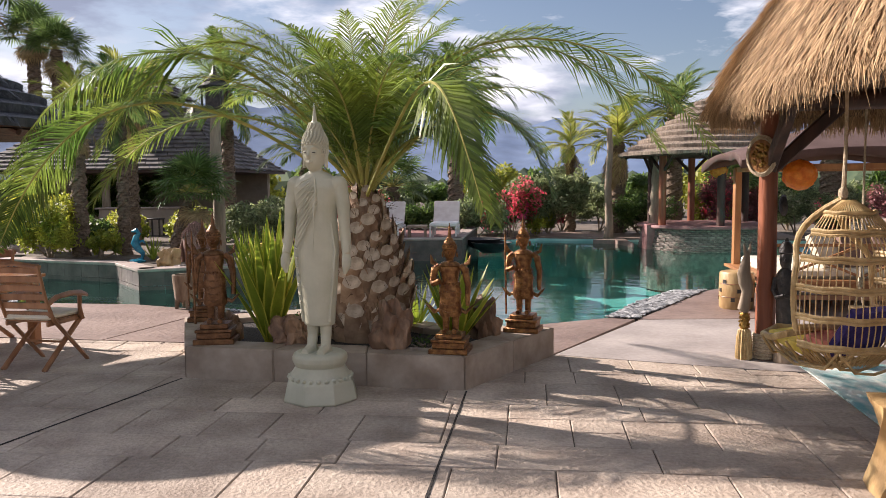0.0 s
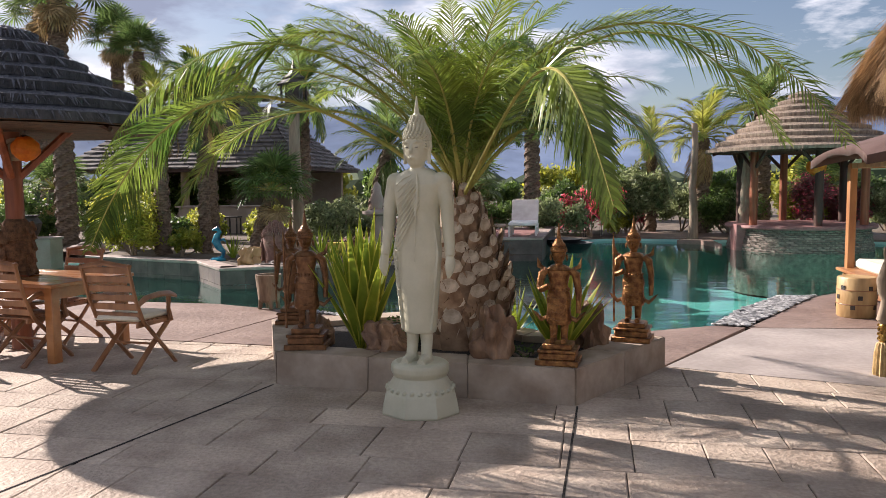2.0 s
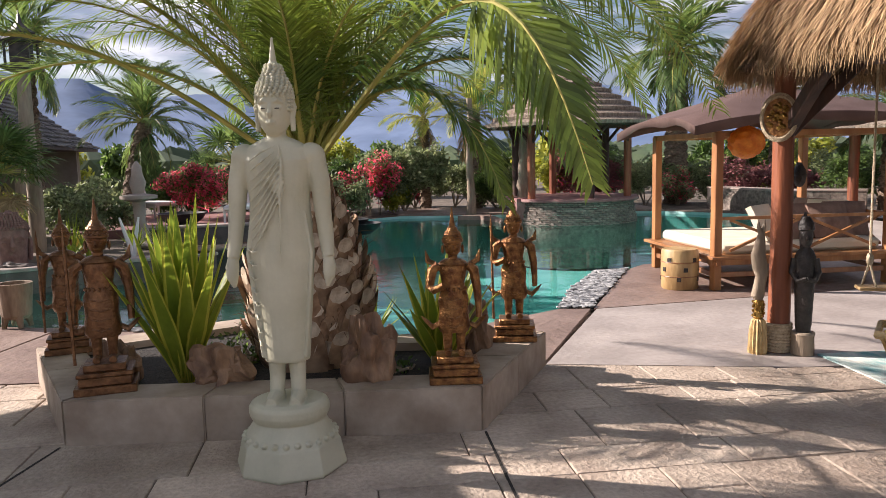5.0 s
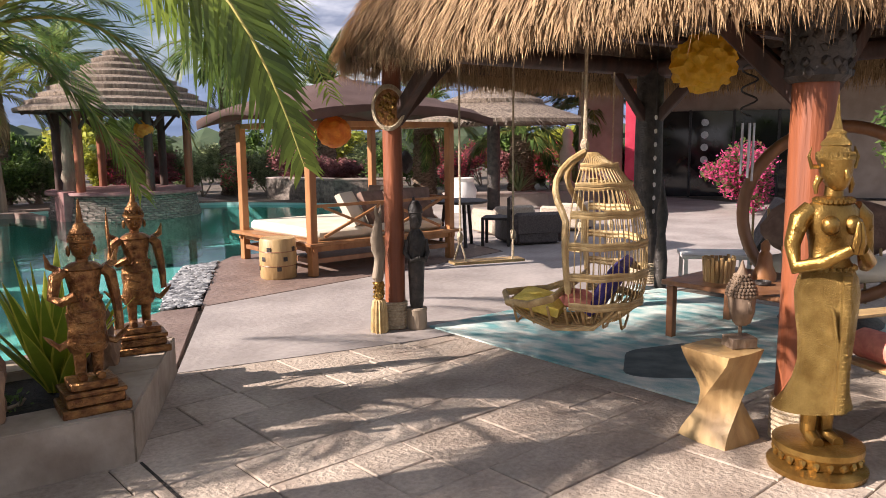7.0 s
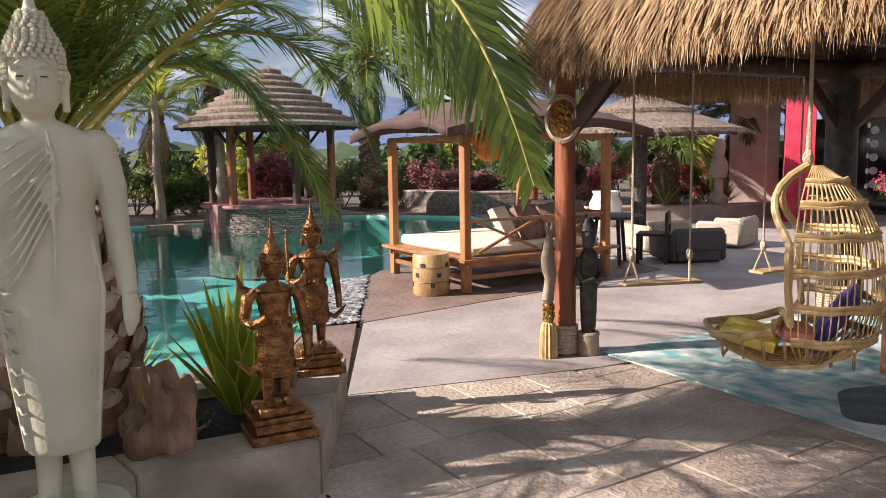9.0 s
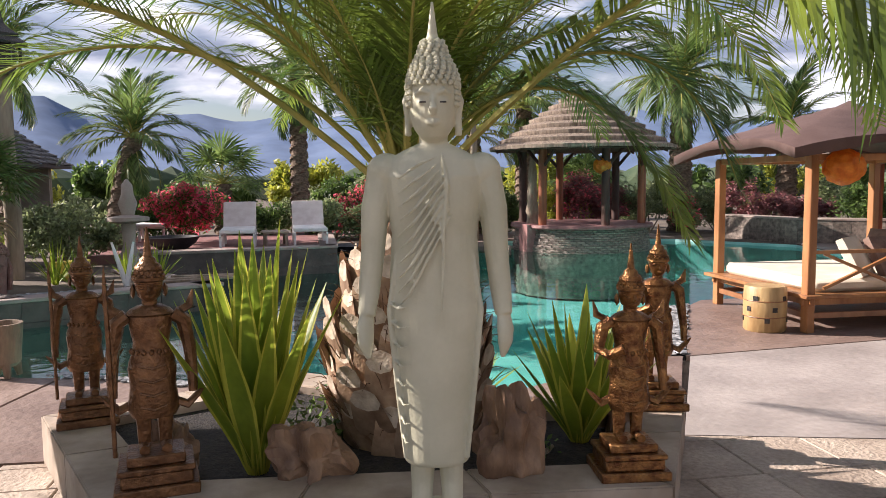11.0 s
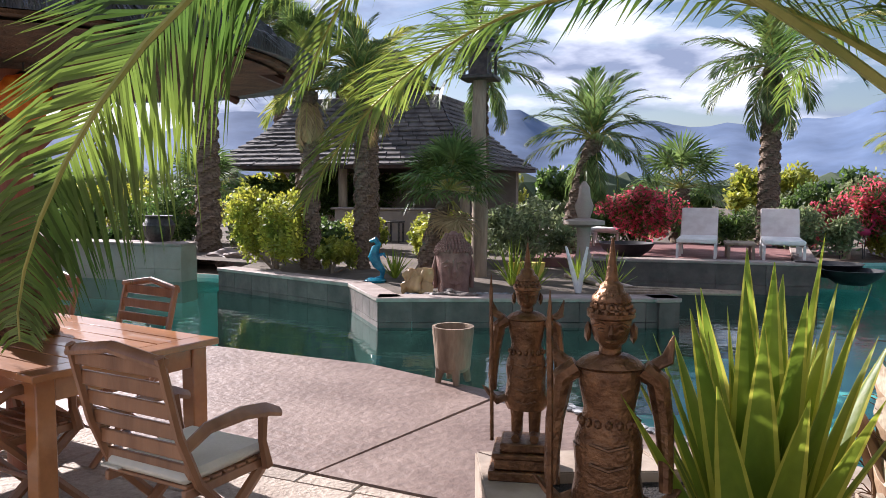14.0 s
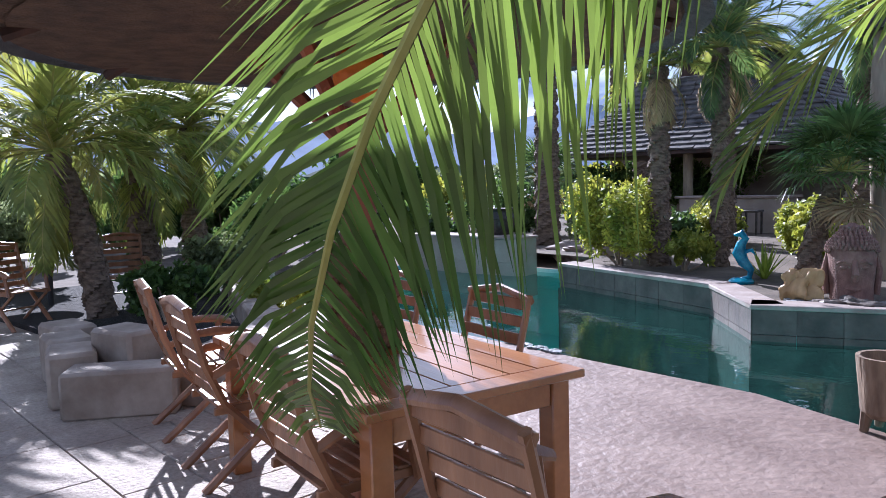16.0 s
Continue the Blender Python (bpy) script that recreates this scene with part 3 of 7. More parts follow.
for j, (c1, c2, tip) in enumerate(KEY_FRONDS):
    pts = bez(CROWN - LOC0, Vector(c1) - LOC0, Vector(c2) - LOC0, Vector(tip) - LOC0, 18)
    part("frond", frond_mesh("frond", pts, 230 if j == 1 else 130, 0.34 if j == 0 else 0.38 if j in (2, 4) else 0.32 if j == 1 else 0.56 if j in (3, 8) else 0.46, 0.0105 if j in (0, 3, 8) else 0.0056 if j == 1 else 0.0095, 0.34, 0.020, seed=j, start=0.2, spread=0.85 if j < 2 else 1.0, ref=FACING.get(j)), None, palm)
for j in range(30):
    az = j * 137.5 + pr.uniform(-12, 12)
    el = 88 - 34 * (j / 30) ** 0.8 + pr.uniform(-5, 5)
    ln = pr.uniform(2.1, 2.9)
    if 200 < az % 360 < 340:
        el = max(el, 70)
        ln *= 0.85
    pts = [p + (CROWN - LOC0) for p in arc(az, el, ln, 62 + 40 * j / 30, 16)]
    part("frond", frond_mesh("frond", pts, 78, 0.44, 0.0072, 0.38, 0.015, seed=30 + j, start=0.16, spread=0.85), None, palm)
for j in range(16):
    az = pr.uniform(0, 360)
    pts = [p + (CROWN - LOC0) for p in arc(az, pr.uniform(62, 86), pr.uniform(0.9, 1.6), 30, 8)]
    part("frond", frond_mesh("frond", pts, 18, 0.26, 0.008, 0.2, 0.014, seed=90 + j, start=0.45), None, palm)


def agave(name, x, y, n, h, spread, seed, mats, label, cat="agave", w0=0.05, z=0.2):
    ag = thing(name, label, cat, pose(x, y, z))
    fr = random.Random(seed)
    for k in range(n):
        a = k * 2.39996
        t = (k + 0.5) / n
        ln = h * fr.uniform(0.8, 1.08) * (1 - 0.25 * t)
        lean = spread * t ** 0.8 * fr.uniform(0.8, 1.15)
        d = Vector((math.cos(a), math.sin(a), 0))
        s = Vector((-d.y, d.x, 0))
        bm = B()
        rows = []
        for i in range(8):
            u = i / 7
            p = d * (0.03 + ln * math.sin(lean) * u ** 1.15) + Vector((0, 0, ln * math.cos(lean) * u - 0.05 * ln * lean * u * u))
            w = w0 * (0.55 + 1.1 * u) if u < 0.4 else w0 * max(0.02, 1.0 * (1 - ((u - 0.4) / 0.6) ** 1.6))
            rows.append([bm.verts.new(p + s * w * c + d * (-0.35 * w * (1 - abs(c)) * 1.0)) for c in (-1, -0.72, 0, 0.72, 1)])
        for r0, r1 in zip(rows, rows[1:]):
            for c in range(4):
                bm.faces.new((r0[c], r0[c + 1], r1[c + 1], r1[c])).material_index = 1 if c in (0, 3) else 0
        part("leaf", bm, mats, ag)
    return ag


agave("agave", -1.58, 6.80, 34, 1.22, 0.46, 3, [M_AGAVE, M_AGAVEY], "large upright green agave with yellow leaf edges", w0=0.064)
agave("agave", 0.10, 6.72, 24, 0.85, 0.80, 4, [M_AGAVE, M_AGAVEY], "spreading green agave with thin yellow edges", w0=0.052)
agave("agave", -0.28, 7.5, 16, 0.55, 1.0, 6, [M_AGAVE, M_AGAVE], "small dark green spiky agave", w0=0.022)


def leaves(bm, c, r, n, size, fr, mi=0, shell=0.38):
    """Many small leaves in an uneven ellipsoid clump."""
    for _ in range(n):
        d = Vector((fr.gauss(0, 1), fr.gauss(0, 1), fr.gauss(0, 1))).normalized()
        k = (shell + (1 - shell) * fr.random()) * (1 + 0.45 * noise.noise(d * 2.6 + Vector(c) * 3))
        p = Vector(c) + Vector((d.x * r[0], d.y * r[1], d.z * r[2])) * k
        u = Vector((fr.gauss(0, 1), fr.gauss(0, 1), fr.gauss(0, 1))).normalized()
        v = u.orthogonal().normalized()
        s = size * fr.uniform(0.6, 1.4)
        q = [bm.verts.new(p + w) for w in (-u * s, v * s * 0.42, u * s, -v * s * 0.42)]
        bm.faces.new(q).material_index = mi


def bush(name, label, cat, m, clumps, mat, leaf=0.05, per=420, seed=1, flower=None, fmix=0.0, stems=5, sm=M_GREYWOOD):
    """A shrub: a few stems and leaf clumps (x, y, z, rx, ry, rz)."""
    fr = random.Random(seed)
    bs = thing(name, label, cat, m)
    bm = B()
    for j in range(stems):
        c = clumps[j % len(clumps)]
        tip = Vector((c[0], c[1], c[2])) + Vector((fr.uniform(-0.1, 0.1), fr.uniform(-0.1, 0.1), 0))
        tube(bm, [(0.05 * fr.uniform(-1, 1), 0.05 * fr.uniform(-1, 1), -0.05), tip * 0.5 + Vector((fr.uniform(-0.06, 0.06), 0, 0)), tip], [0.025, 0.017, 0.008], 5)
    part("stem", bm, sm, bs)
    bm = B()
    for c in clumps:
        n = int(per * (c[3] * c[5]) ** 0.5 / 0.5)
        leaves(bm, c[:3], c[3:], int(n * (1 - fmix)), leaf, fr)
        if flower:
            leaves(bm, c[:3], tuple(v * 1.05 for v in c[3:]), int(n * fmix), leaf * 0.9, fr, 1, 0.45)
    part("foliage", bm, [mat, flower] if flower else mat, bs, smooth=False)
    return bs


bush("groundcover", "low leafy green groundcover in the mulch", "plant", pose(-1.22, 7.15, 0.2), [(0, 0, 0.14, 0.22, 0.25, 0.16), (0.25, 0.3, 0.1, 0.2, 0.2, 0.13)], M_LEAF, 0.022, 500, 2)
bush("groundcover", "low leafy green groundcover in the mulch", "plant", pose(-0.2, 6.62, 0.2), [(0, 0, 0.05, 0.12, 0.12, 0.08)], M_LEAF, 0.02, 300, 3)


def boulder(name, x, y, r, seed, label, z=0.2, mat=None, turn=0, tilt=0):
    bm = B()
    blob(bm, (0, 0, r[2] * 0.72), r, 4, 0.75, seed, freq=1.9)
    for v in bm.verts:
        v.co.x += 0.03 * noise.noise(Vector((v.co.x * 22, v.co.y * 22, v.co.z * 6)))
        v.co.y += 0.03 * noise.noise(Vector((v.co.x * 22 + 5, v.co.y * 22, v.co.z * 6)))
        v.co.z = max(v.co.z, -0.02)
    return single(name, bm, mat or M_BOULDER, label, "rock", pose(x, y, z, 0, tilt, turn))


boulder("rock", -0.45, 6.33, (0.14, 0.11, 0.26), 3, "upright piece of reddish-brown petrified wood")
boulder("rock", -1.30, 6.60, (0.17, 0.13, 0.17), 8, "leaning brown petrified wood rock", tilt=-18)
boulder("rock", 0.38, 6.86, (0.14, 0.11, 0.22), 12, "pale striped petrified wood rock", turn=40)
boulder("rock", -1.98, 6.85, (0.12, 0.10, 0.17), 15, "dark brown petrified wood rock")


def bones(bm, *tubes):
    for pts, rad in tubes:
        tube(bm, pts, rad, 12)


def remeshed(ob, voxel):
    mod = ob.modifiers.new("skin", "REMESH")
    mod.mode = "VOXEL"
    mod.voxel_size = voxel
    mod.use_smooth_shade = True
    sm = ob.modifiers.new("soften", "SMOOTH")
    sm.iterations = 1
    sm.factor = 0.4
    return ob


# ---- the tall cream statue ----
bm = B()
loft(bm, [(0, 0, 0, .315, .30), (.015, 0, 0, .322, .305), (.15, 0, 0, .288, .27), (.165, 0, 0, .27, .25)], 8)
loft(bm, [(.15, 0, 0, .265, .25), (.20, 0, 0, .245, .225), (.245, 0, 0, .215, .195), (.262, 0, 0, .205, .185), (.275, 0, 0, .218, .198), (.30, 0, 0, .230, .208), (.335, 0, 0, .230, .208), (.355, 0, 0, .218, .198), (.368, 0, 0, .19, .17)], 28)
for k in range(26):
    a = 2 * math.pi * k / 26
    blob(bm, (math.cos(a) * .262, math.sin(a) * .242, .178), (.020, .020, .016), 1)
for sx in (-0.062, 0.062):
    bones(bm, ([(sx, -.02, .36), (sx, -.015, .42), (sx * .95, 0, .50), (sx * .9, 0, .62)], [.048, .042, .046, .055]))
    tube(bm, [(sx, .03, .385), (sx * 1.05, -.06, .385), (sx * 1.1, -.145, .375)], [.040, .043, .032], 10)
# robe, torso, head
loft(bm, [(.575, 0, .01, .126, .10), (.59, 0, .01, .132, .105), (.75, 0, .01, .146, .112), (.95, 0, .01, .166, .12), (1.15, 0, .01, .182, .125), (1.30, 0, .01, .176, .12), (1.42, 0, .01, .168, .118), (1.54, 0, .01, .182, .124), (1.63, 0, .015, .20, .12), (1.69, 0, .02, .185, .098), (1.725, 0, .02, .12, .082), (1.75, 0, .015, .06, .06)], 32)
tube(bm, [(0, .01, 1.71), (0, .0, 1.76), (0, -.005, 1.81)], [.062, .055, .06], 16)
loft(bm, [(1.752, 0, -.035, .028, .03), (1.768, 0, -.03, .052, .056), (1.80, 0, -.018, .074, .086), (1.84, 0, -.012, .086, .10), (1.90, 0, -.006, .093, .108), (1.95, 0, 0, .094, .108), (2.00, 0, 0, .085, .095), (2.04, 0, 0, .066, .072), (2.07, 0, 0, .052, .054), (2.10, 0, 0, .044, .044), (2.125, 0, 0, .022, .022), (2.17, 0, 0, .015, .015), (2.25, 0, 0, .005, .005)], 26)
# nose, brows, lids, lips, ears
tube(bm, [(0, -.100, 1.920), (0, -.118, 1.88), (0, -.134, 1.862), (0, -.122, 1.845)], [.009, .012, .017, .014], 8)
for s in (-1, 1):
    tube(bm, [(s * .012, -.108, 1.915), (s * .04, -.108, 1.928), (s * .070, -.082, 1.912)], [.008, .011, .006], 6)
    blob(bm, (s * .037, -.096, 1.886), (.022, .012, .010), 2)
    tube(bm, [(s * .094, .005, 1.935), (s * .104, .005, 1.90), (s * .099, 0, 1.85), (s * .097, -.005, 1.775)], [.012, .019, .014, .016], 8, flat=0.8)
    # arms hanging, shoulders sloping
    blob(bm, (s * .185, .018, 1.648), (.078, .066, .070), 3)
    tube(bm, [(s * .17, .02, 1.655), (s * .205, .02, 1.625), (s * .232, .01, 1.51), (s * .242, 0, 1.36), (s * .258, -.01, 1.22), (s * .268, -.03, 1.13)], [.05, .062, .055, .047, .042, .034], 16)
    tube(bm, [(s * .268, -.03, 1.13), (s * .274, -.04, 1.08), (s * .272, -.048, 1.03), (s * .262, -.05, .975)], [.033, .042, .037, .012], 12, flat=0.6)
tube(bm, [(-.024, -.104, 1.818), (0, -.113, 1.815), (.024, -.104, 1.818)], [.007, .013, .007], 8)
# raised folds of the robe
for k in range(10):
    z = 1.655 - k * .05
    tube(bm, [(.015 + .006 * k, -.117, 1.70 - k * .022), (-.06 - .004 * k, -.130, z + .015), (-.14, -.090, z - .035)], [.004, .008, .004], 6)
tube(bm, [(.03, -.085, 1.715), (.05, -.116, 1.60), (.035, -.124, 1.44), (.03, -.132, 1.25), (.02, -.13, 1.08)], [.006, .010, .008, .006, .003], 6)
for s in (-1, 1):
    tube(bm, [(s * .150, -.045, 1.36), (s * .178, -.05, 1.15), (s * .152, -.05, .88), (s * .122, -.05, .60)], [.006, .012, .012, .009], 8)
for k in range(8):
    z = 1.18 - k * .07
    tube(bm, [(-.178 + .007 * k, -.055, z), (-.140 + .003 * k, -.096, z - .018), (-.095, -.118, z - .005)], [.007, .006, .002], 6)
skin = remeshed(single("skin", bm, M_CREAM, "", ""), 0.0052)
bm = B()
bm.from_mesh(bpy.data.meshes.new_from_object(skin.evaluated_get(bpy.context.evaluated_depsgraph_get())))
bpy.data.objects.remove(skin)
# rows of curls
for row in range(10):
    z = 1.955 + row * .0165
    rr = [.098, .097, .093, .087, .079, .069, .060, .053, .048, .040][row]
    n = max(9, int(2 * math.pi * rr / .027))
    for k in range(n):
        a = 2 * math.pi * (k + .5 * (row % 2)) / n
        blob(bm, (math.cos(a) * rr, math.sin(a) * rr * 1.12, z), (.0135, .0135, .0135), 1)
for row in range(4):
    for k in range(18):
        a = math.pi * (-0.16 + 1.32 * k / 17)
        blob(bm, (math.cos(a) * .098, math.sin(a) * .108, 1.945 - .020 * row), (.0135, .0135, .0135), 1)
for s in (-1, 1):
    box(bm, (s * .037, -.1055, 1.8865), (.026, .006, .0055), mi=1)
statue = single("robed_statue", bm, [M_CREAM, M_DARKWOOD], "tall pale cream standing robed temple statue on lotus base", "statue", pose(-0.965, 5.77, 0, 0, 0, -16) @ Matrix.Diagonal((0.93, 0.95, 1, 1)))



# ---- small bronze figures on the planter ----
def figure(name, x, y, z, h, turn, mat, label, seed, spear=False, bent=True):
    """A standing crowned temple figure on a stepped plinth, h metres high, as one mesh."""
    bm = B()
    k = h / 1.05
    for w, z0, z1 in ((.16, 0, .045), (.135, .045, .095), (.145, .095, .12), (.11, .12, .16)):
        box(bm, (0, 0, (z0 + z1) / 2 * k), (2 * w * k, 1.7 * w * k, (z1 - z0) * k), bevel=.006)
    for s in (-1, 1):
        tube(bm, [(s * .042 * k, -.06 * k, .175 * k), (s * .04 * k, .01 * k, .18 * k), (s * .04 * k, .015 * k, .26 * k), (s * .045 * k, 0, .36 * k), (s * .045 * k, 0, .50 * k)], [.02 * k, .026 * k, .03 * k, .036 * k, .05 * k], 9)
    loft(bm, [(z_ * k, 0, 0, a * k, b * k) for z_, a, b in ((.30, .085, .06), (.33, .10, .065), (.42, .088, .062), (.52, .09, .062), (.56, .075, .055), (.60, .068, .05), (.66, .080, .058), (.71, .088, .056), (.735, .07, .05), (.75, .035, .035))], 18)
    tube(bm, [(0, 0, .74 * k), (0, 0, .78 * k)], .03 * k, 10)
    loft(bm, [(z_ * k, 0, -.008 * k, a * k, b * k) for z_, a, b in ((.765, .02, .025), (.785, .042, .045), (.82, .052, .056), (.845, .056, .06), (.85, .064, .066), (.862, .064, .066), (.868, .052, .054), (.89, .046, .046), (.893, .052, .052), (.905, .05, .05), (.92, .034, .034), (.935, .03, .03), (.945, .018, .018), (.99, .012, .012), (1.06, .003, .003))], 14)
    tube(bm, [(0, -.062 * k, .835 * k), (0, -.076 * k, .812 * k), (0, -.068 * k, .805 * k)], [.004 * k, .009 * k, .008 * k], 6)
    tube(bm, [(-.014 * k, -.058 * k, .793 * k), (0, -.064 * k, .792 * k), (.014 * k, -.058 * k, .793 * k)], [.004 * k, .006 * k, .004 * k], 6)
    for row in range(4):
        for j in range(14):
            a = 2 * math.pi * (j + .5 * (row % 2)) / 14
            blob(bm, (math.cos(a) * (.056 - .006 * row) * k, math.sin(a) * (.056 - .006 * row) * k - .008 * k, (.866 + .014 * row) * k), (.009 * k, .009 * k, .009 * k), 1)
    for j in range(16):
        a = 2 * math.pi * j / 16
        blob(bm, (math.cos(a) * .075 * k, math.sin(a) * .052 * k, .565 * k), (.012 * k, .012 * k, .014 * k), 1)
    for s in (-1, 1):
        tube(bm, [(s * .008 * k, -.064 * k, .832 * k), (s * .026 * k, -.060 * k, .838 * k), (s * .044 * k, -.044 * k, .830 * k)], .0045 * k, 6)
        blob(bm, (s * .024 * k, -.055 * k, .822 * k), (.014 * k, .008 * k, .006 * k), 1)
        if s < 0 and bent:
            tube(bm, [(s * .085 * k, 0, .71 * k), (s * .125 * k, 0, .68 * k), (s * .145 * k, -.01 * k, .58 * k), (s * .12 * k, -.09 * k, .57 * k), (s * .06 * k, -.11 * k, .60 * k)], [.03 * k, .032 * k, .026 * k, .022 * k, .024 * k], 9)
        else:
            tube(bm, [(s * .085 * k, 0, .71 * k), (s * .125 * k, 0, .68 * k), (s * .145 * k, .01 * k, .56 * k), (s * .15 * k, -.02 * k, .46 * k), (s * .15 * k, -.03 * k, .39 * k)], [.03 * k, .032 * k, .026 * k, .021 * k, .018 * k], 9)
        tube(bm, [(s * .11 * k, .01 * k, .715 * k), (s * .15 * k, .02 * k, .735 * k), (s * .165 * k, .02 * k, .80 * k)], [.018 * k, .022 * k, .003 * k], 7, flat=.5)
        tube(bm, [(s * .07 * k, 0, .36 * k), (s * .13 * k, 0, .33 * k), (s * .17 * k, 0, .37 * k), (s * .20 * k, 0, .40 * k)], [.018 * k, .022 * k, .016 * k, .003 * k], 7, flat=.5)
        blob(bm, (s * .06 * k, 0, .805 * k), (.012 * k, .016 * k, .03 * k), 1)
    for j in range(4):
        z_ = (.35 + .055 * j) * k
        tube(bm, [(-.05 * k, -.06 * k, z_), (0, -.074 * k, z_ - .012 * k), (.05 * k, -.06 * k, z_)], .004 * k, 5)
    lathe(bm, [(.083 * k, .705 * k), (.096 * k, .715 * k), (.075 * k, .735 * k), (.05 * k, .748 * k)], 18, squash=.66)
    if spear:
        tube(bm, [(-.15 * k, -.05 * k, .16 * k), (-.155 * k, -.05 * k, .60 * k), (-.16 * k, -.04 * k, .84 * k), (-.16 * k, -.04 * k, .92 * k)], [.009 * k, .009 * k, .009 * k, .001 * k], 7)
    return single(name, bm, mat, label, "figurine", pose(x, y, z, 0, 0, turn), group="bronze figures on the planter")


figure("temple_figure", 0.05, 6.13, 0.27, 1.05, -12, M_BRONZE, "crowned golden-bronze temple figure with one raised arm", 1)
figure("temple_figure", 0.74, 7.00, 0.27, 1.07, -18, M_BRONZE, "crowned bronze temple figure holding a short staff", 2, spear=True)
figure("temple_figure", -2.02, 6.62, 0.27, 1.15, 5, M_DBRONZE, "dark bronze temple figure leaning on a long staff", 3, spear=True, bent=False)
figure("temple_figure", -2.47, 7.74, 0.27, 1.05, 8, M_DBRONZE, "slim dark bronze temple figure holding a blade", 4, spear=True, bent=False)


# ---- dining table under the small palapa ----
TBL = pose(-5.22, 7.70, 0, 0, 0, 164.5)
table = thing("dining_table", "long reddish oiled wooden dining table round the palapa post", "table", TBL)
for s in (-1, 1):
    for e in (-1, 1):
        bm = box(B(), (e * 0.80, s * 0.43, 0.355), (0.095, 0.095, 0.71), bevel=0.006)
        part("leg", bm, M_TABLE, table)
    bm = box(B(), (0, s * 0.45, 0.655), (1.50, 0.03, 0.11), bevel=0.003)
    part("apron", bm, M_TABLE, table)
for e in (-1, 1):
    part("apron", box(B(), (e * 0.82, 0, 0.655), (0.03, 0.76, 0.11), bevel=0.003), M_TABLE, table)
    part("end_board", box(B(), (e * 0.835, 0, 0.732), (0.13, 1.04, 0.036), bevel=0.005), M_TABLE, table)
for k in range(7):
    y = -0.444 + k * 0.148
    if k == 3:
        for e in (-1, 1):
            part("plank", box(B(), (e * 0.455, y, 0.732), (0.62, 0.142, 0.034), bevel=0.003), M_TABLE, table)
    else:
        part("plank", box(B(), (0, y, 0.732), (1.53, 0.142, 0.034), bevel=0.003), M_TABLE, table)


def folding_chair(label, m):
    """A folding slatted armchair that faces +x."""
    ch = thing("folding_armchair", label, "chair", m, group="chairs round the dining table")
    for s in (-1, 1):
        y = s * 0.245
        part("back_stile", tube(B(), [(0.28, y, 0.0), (0.05, y, 0.24), (-0.15, y, 0.45), (-0.24, y, 0.66), (-0.32, y, 0.97)], 0.026, 6, flat=0.7), M_TEAK, ch)
        part("rear_leg", tube(B(), [(-0.27, s * 0.215, 0.0), (0.0, s * 0.215, 0.22), (0.26, s * 0.215, 0.42)], 0.024, 6, flat=0.7), M_TEAK, ch)
        part("arm", tube(B(), [(-0.22, y, 0.60), (-0.10, y, 0.655), (0.08, y * 1.05, 0.668), (0.20, y * 1.1, 0.655), (0.28, y * 1.1, 0.625)], [0.022, 0.026, 0.032, 0.034, 0.024], 8, flat=0.6), M_TEAK, ch)
        part("arm_post", tube(B(), [(0.23, y, 0.40), (0.20, y, 0.52), (0.19, y * 1.06, 0.65)], [0.026, 0.02, 0.024], 6), M_TEAK, ch)
        part("seat_rail", box(B(), (0.03, s * 0.215, 0.415), (0.46, 0.024, 0.04), bevel=0.004), M_TEAK, ch)
    for k in range(6):
        z = 0.50 + k * 0.084
        x = -0.175 - 0.135 * (z - 0.50) / 0.43
        part("back_slat", box(B(), (x, 0, z), (0.016, 0.47, 0.058), bevel=0.004), M_TEAK, ch)
    part("top_rail", tube(B(), [(-0.312, -0.262, 0.945), (-0.327, 0, 0.985), (-0.312, 0.262, 0.945)], 0.027, 8, flat=0.7), M_TEAK, ch)
    for k in range(7):
        part("seat_slat", box(B(), (-0.16 + k * 0.066, 0, 0.44), (0.052, 0.44, 0.015), bevel=0.003), M_TEAK, ch)
    part("stretcher", tube(B(), [(0.0, -0.215, 0.22), (0.0, 0.215, 0.22)], 0.012, 6), M_TEAK, ch)
    return ch


first = folding_chair("folding teak armchair turned away from the table end", pose(-3.75, 6.98, 0, 0, 0, 78))
bm = box(B(), (0.03, 0, 0.475), (0.46, 0.45, 0.05), bevel=0.02)
box(bm, (-0.2, 0.18, 0.462), (0.03, 0.10, 0.008))
single("seat_cushion", bm, M_CUSHION, "white square seat cushion tied to the teak chair", "cushion", pose(-3.75, 6.98, 0, 0, 0, 78))
CHAIR_AT = ((-7.0, 7.80, 70), (-6.12, 7.52, 74), (-4.88, 7.16, 76), (-5.08, 8.10, -106), (-5.98, 8.28, -104))
for x, y, a in CHAIR_AT:
    tagged(copy_thing(first, pose(x, y, 0, 0, 0, a)), "folding slatted teak armchair pushed up to the table")
for x, y, a in ((-12.1, 8.5, 15), (-12.3, 9.9, -20)):
    tagged(copy_thing(first, pose(x, y, 0, 0, 0, a)), "folding slatted teak chair on the far patio", group="chairs on the far patio")
bt = thing("patio_table", "round white-topped patio table", "table", pose(-13.2, 9.3, 0))
part("tabletop", lathe(B(), [(0.5, 0.70), (0.52, 0.71), (0.52, 0.73), (0.5, 0.74)], 24), M_WHITE, bt)
part("leg", lathe(B(), [(0.22, 0.0), (0.22, 0.03), (0.04, 0.06), (0.04, 0.70)], 12), M_BLACK, bt)


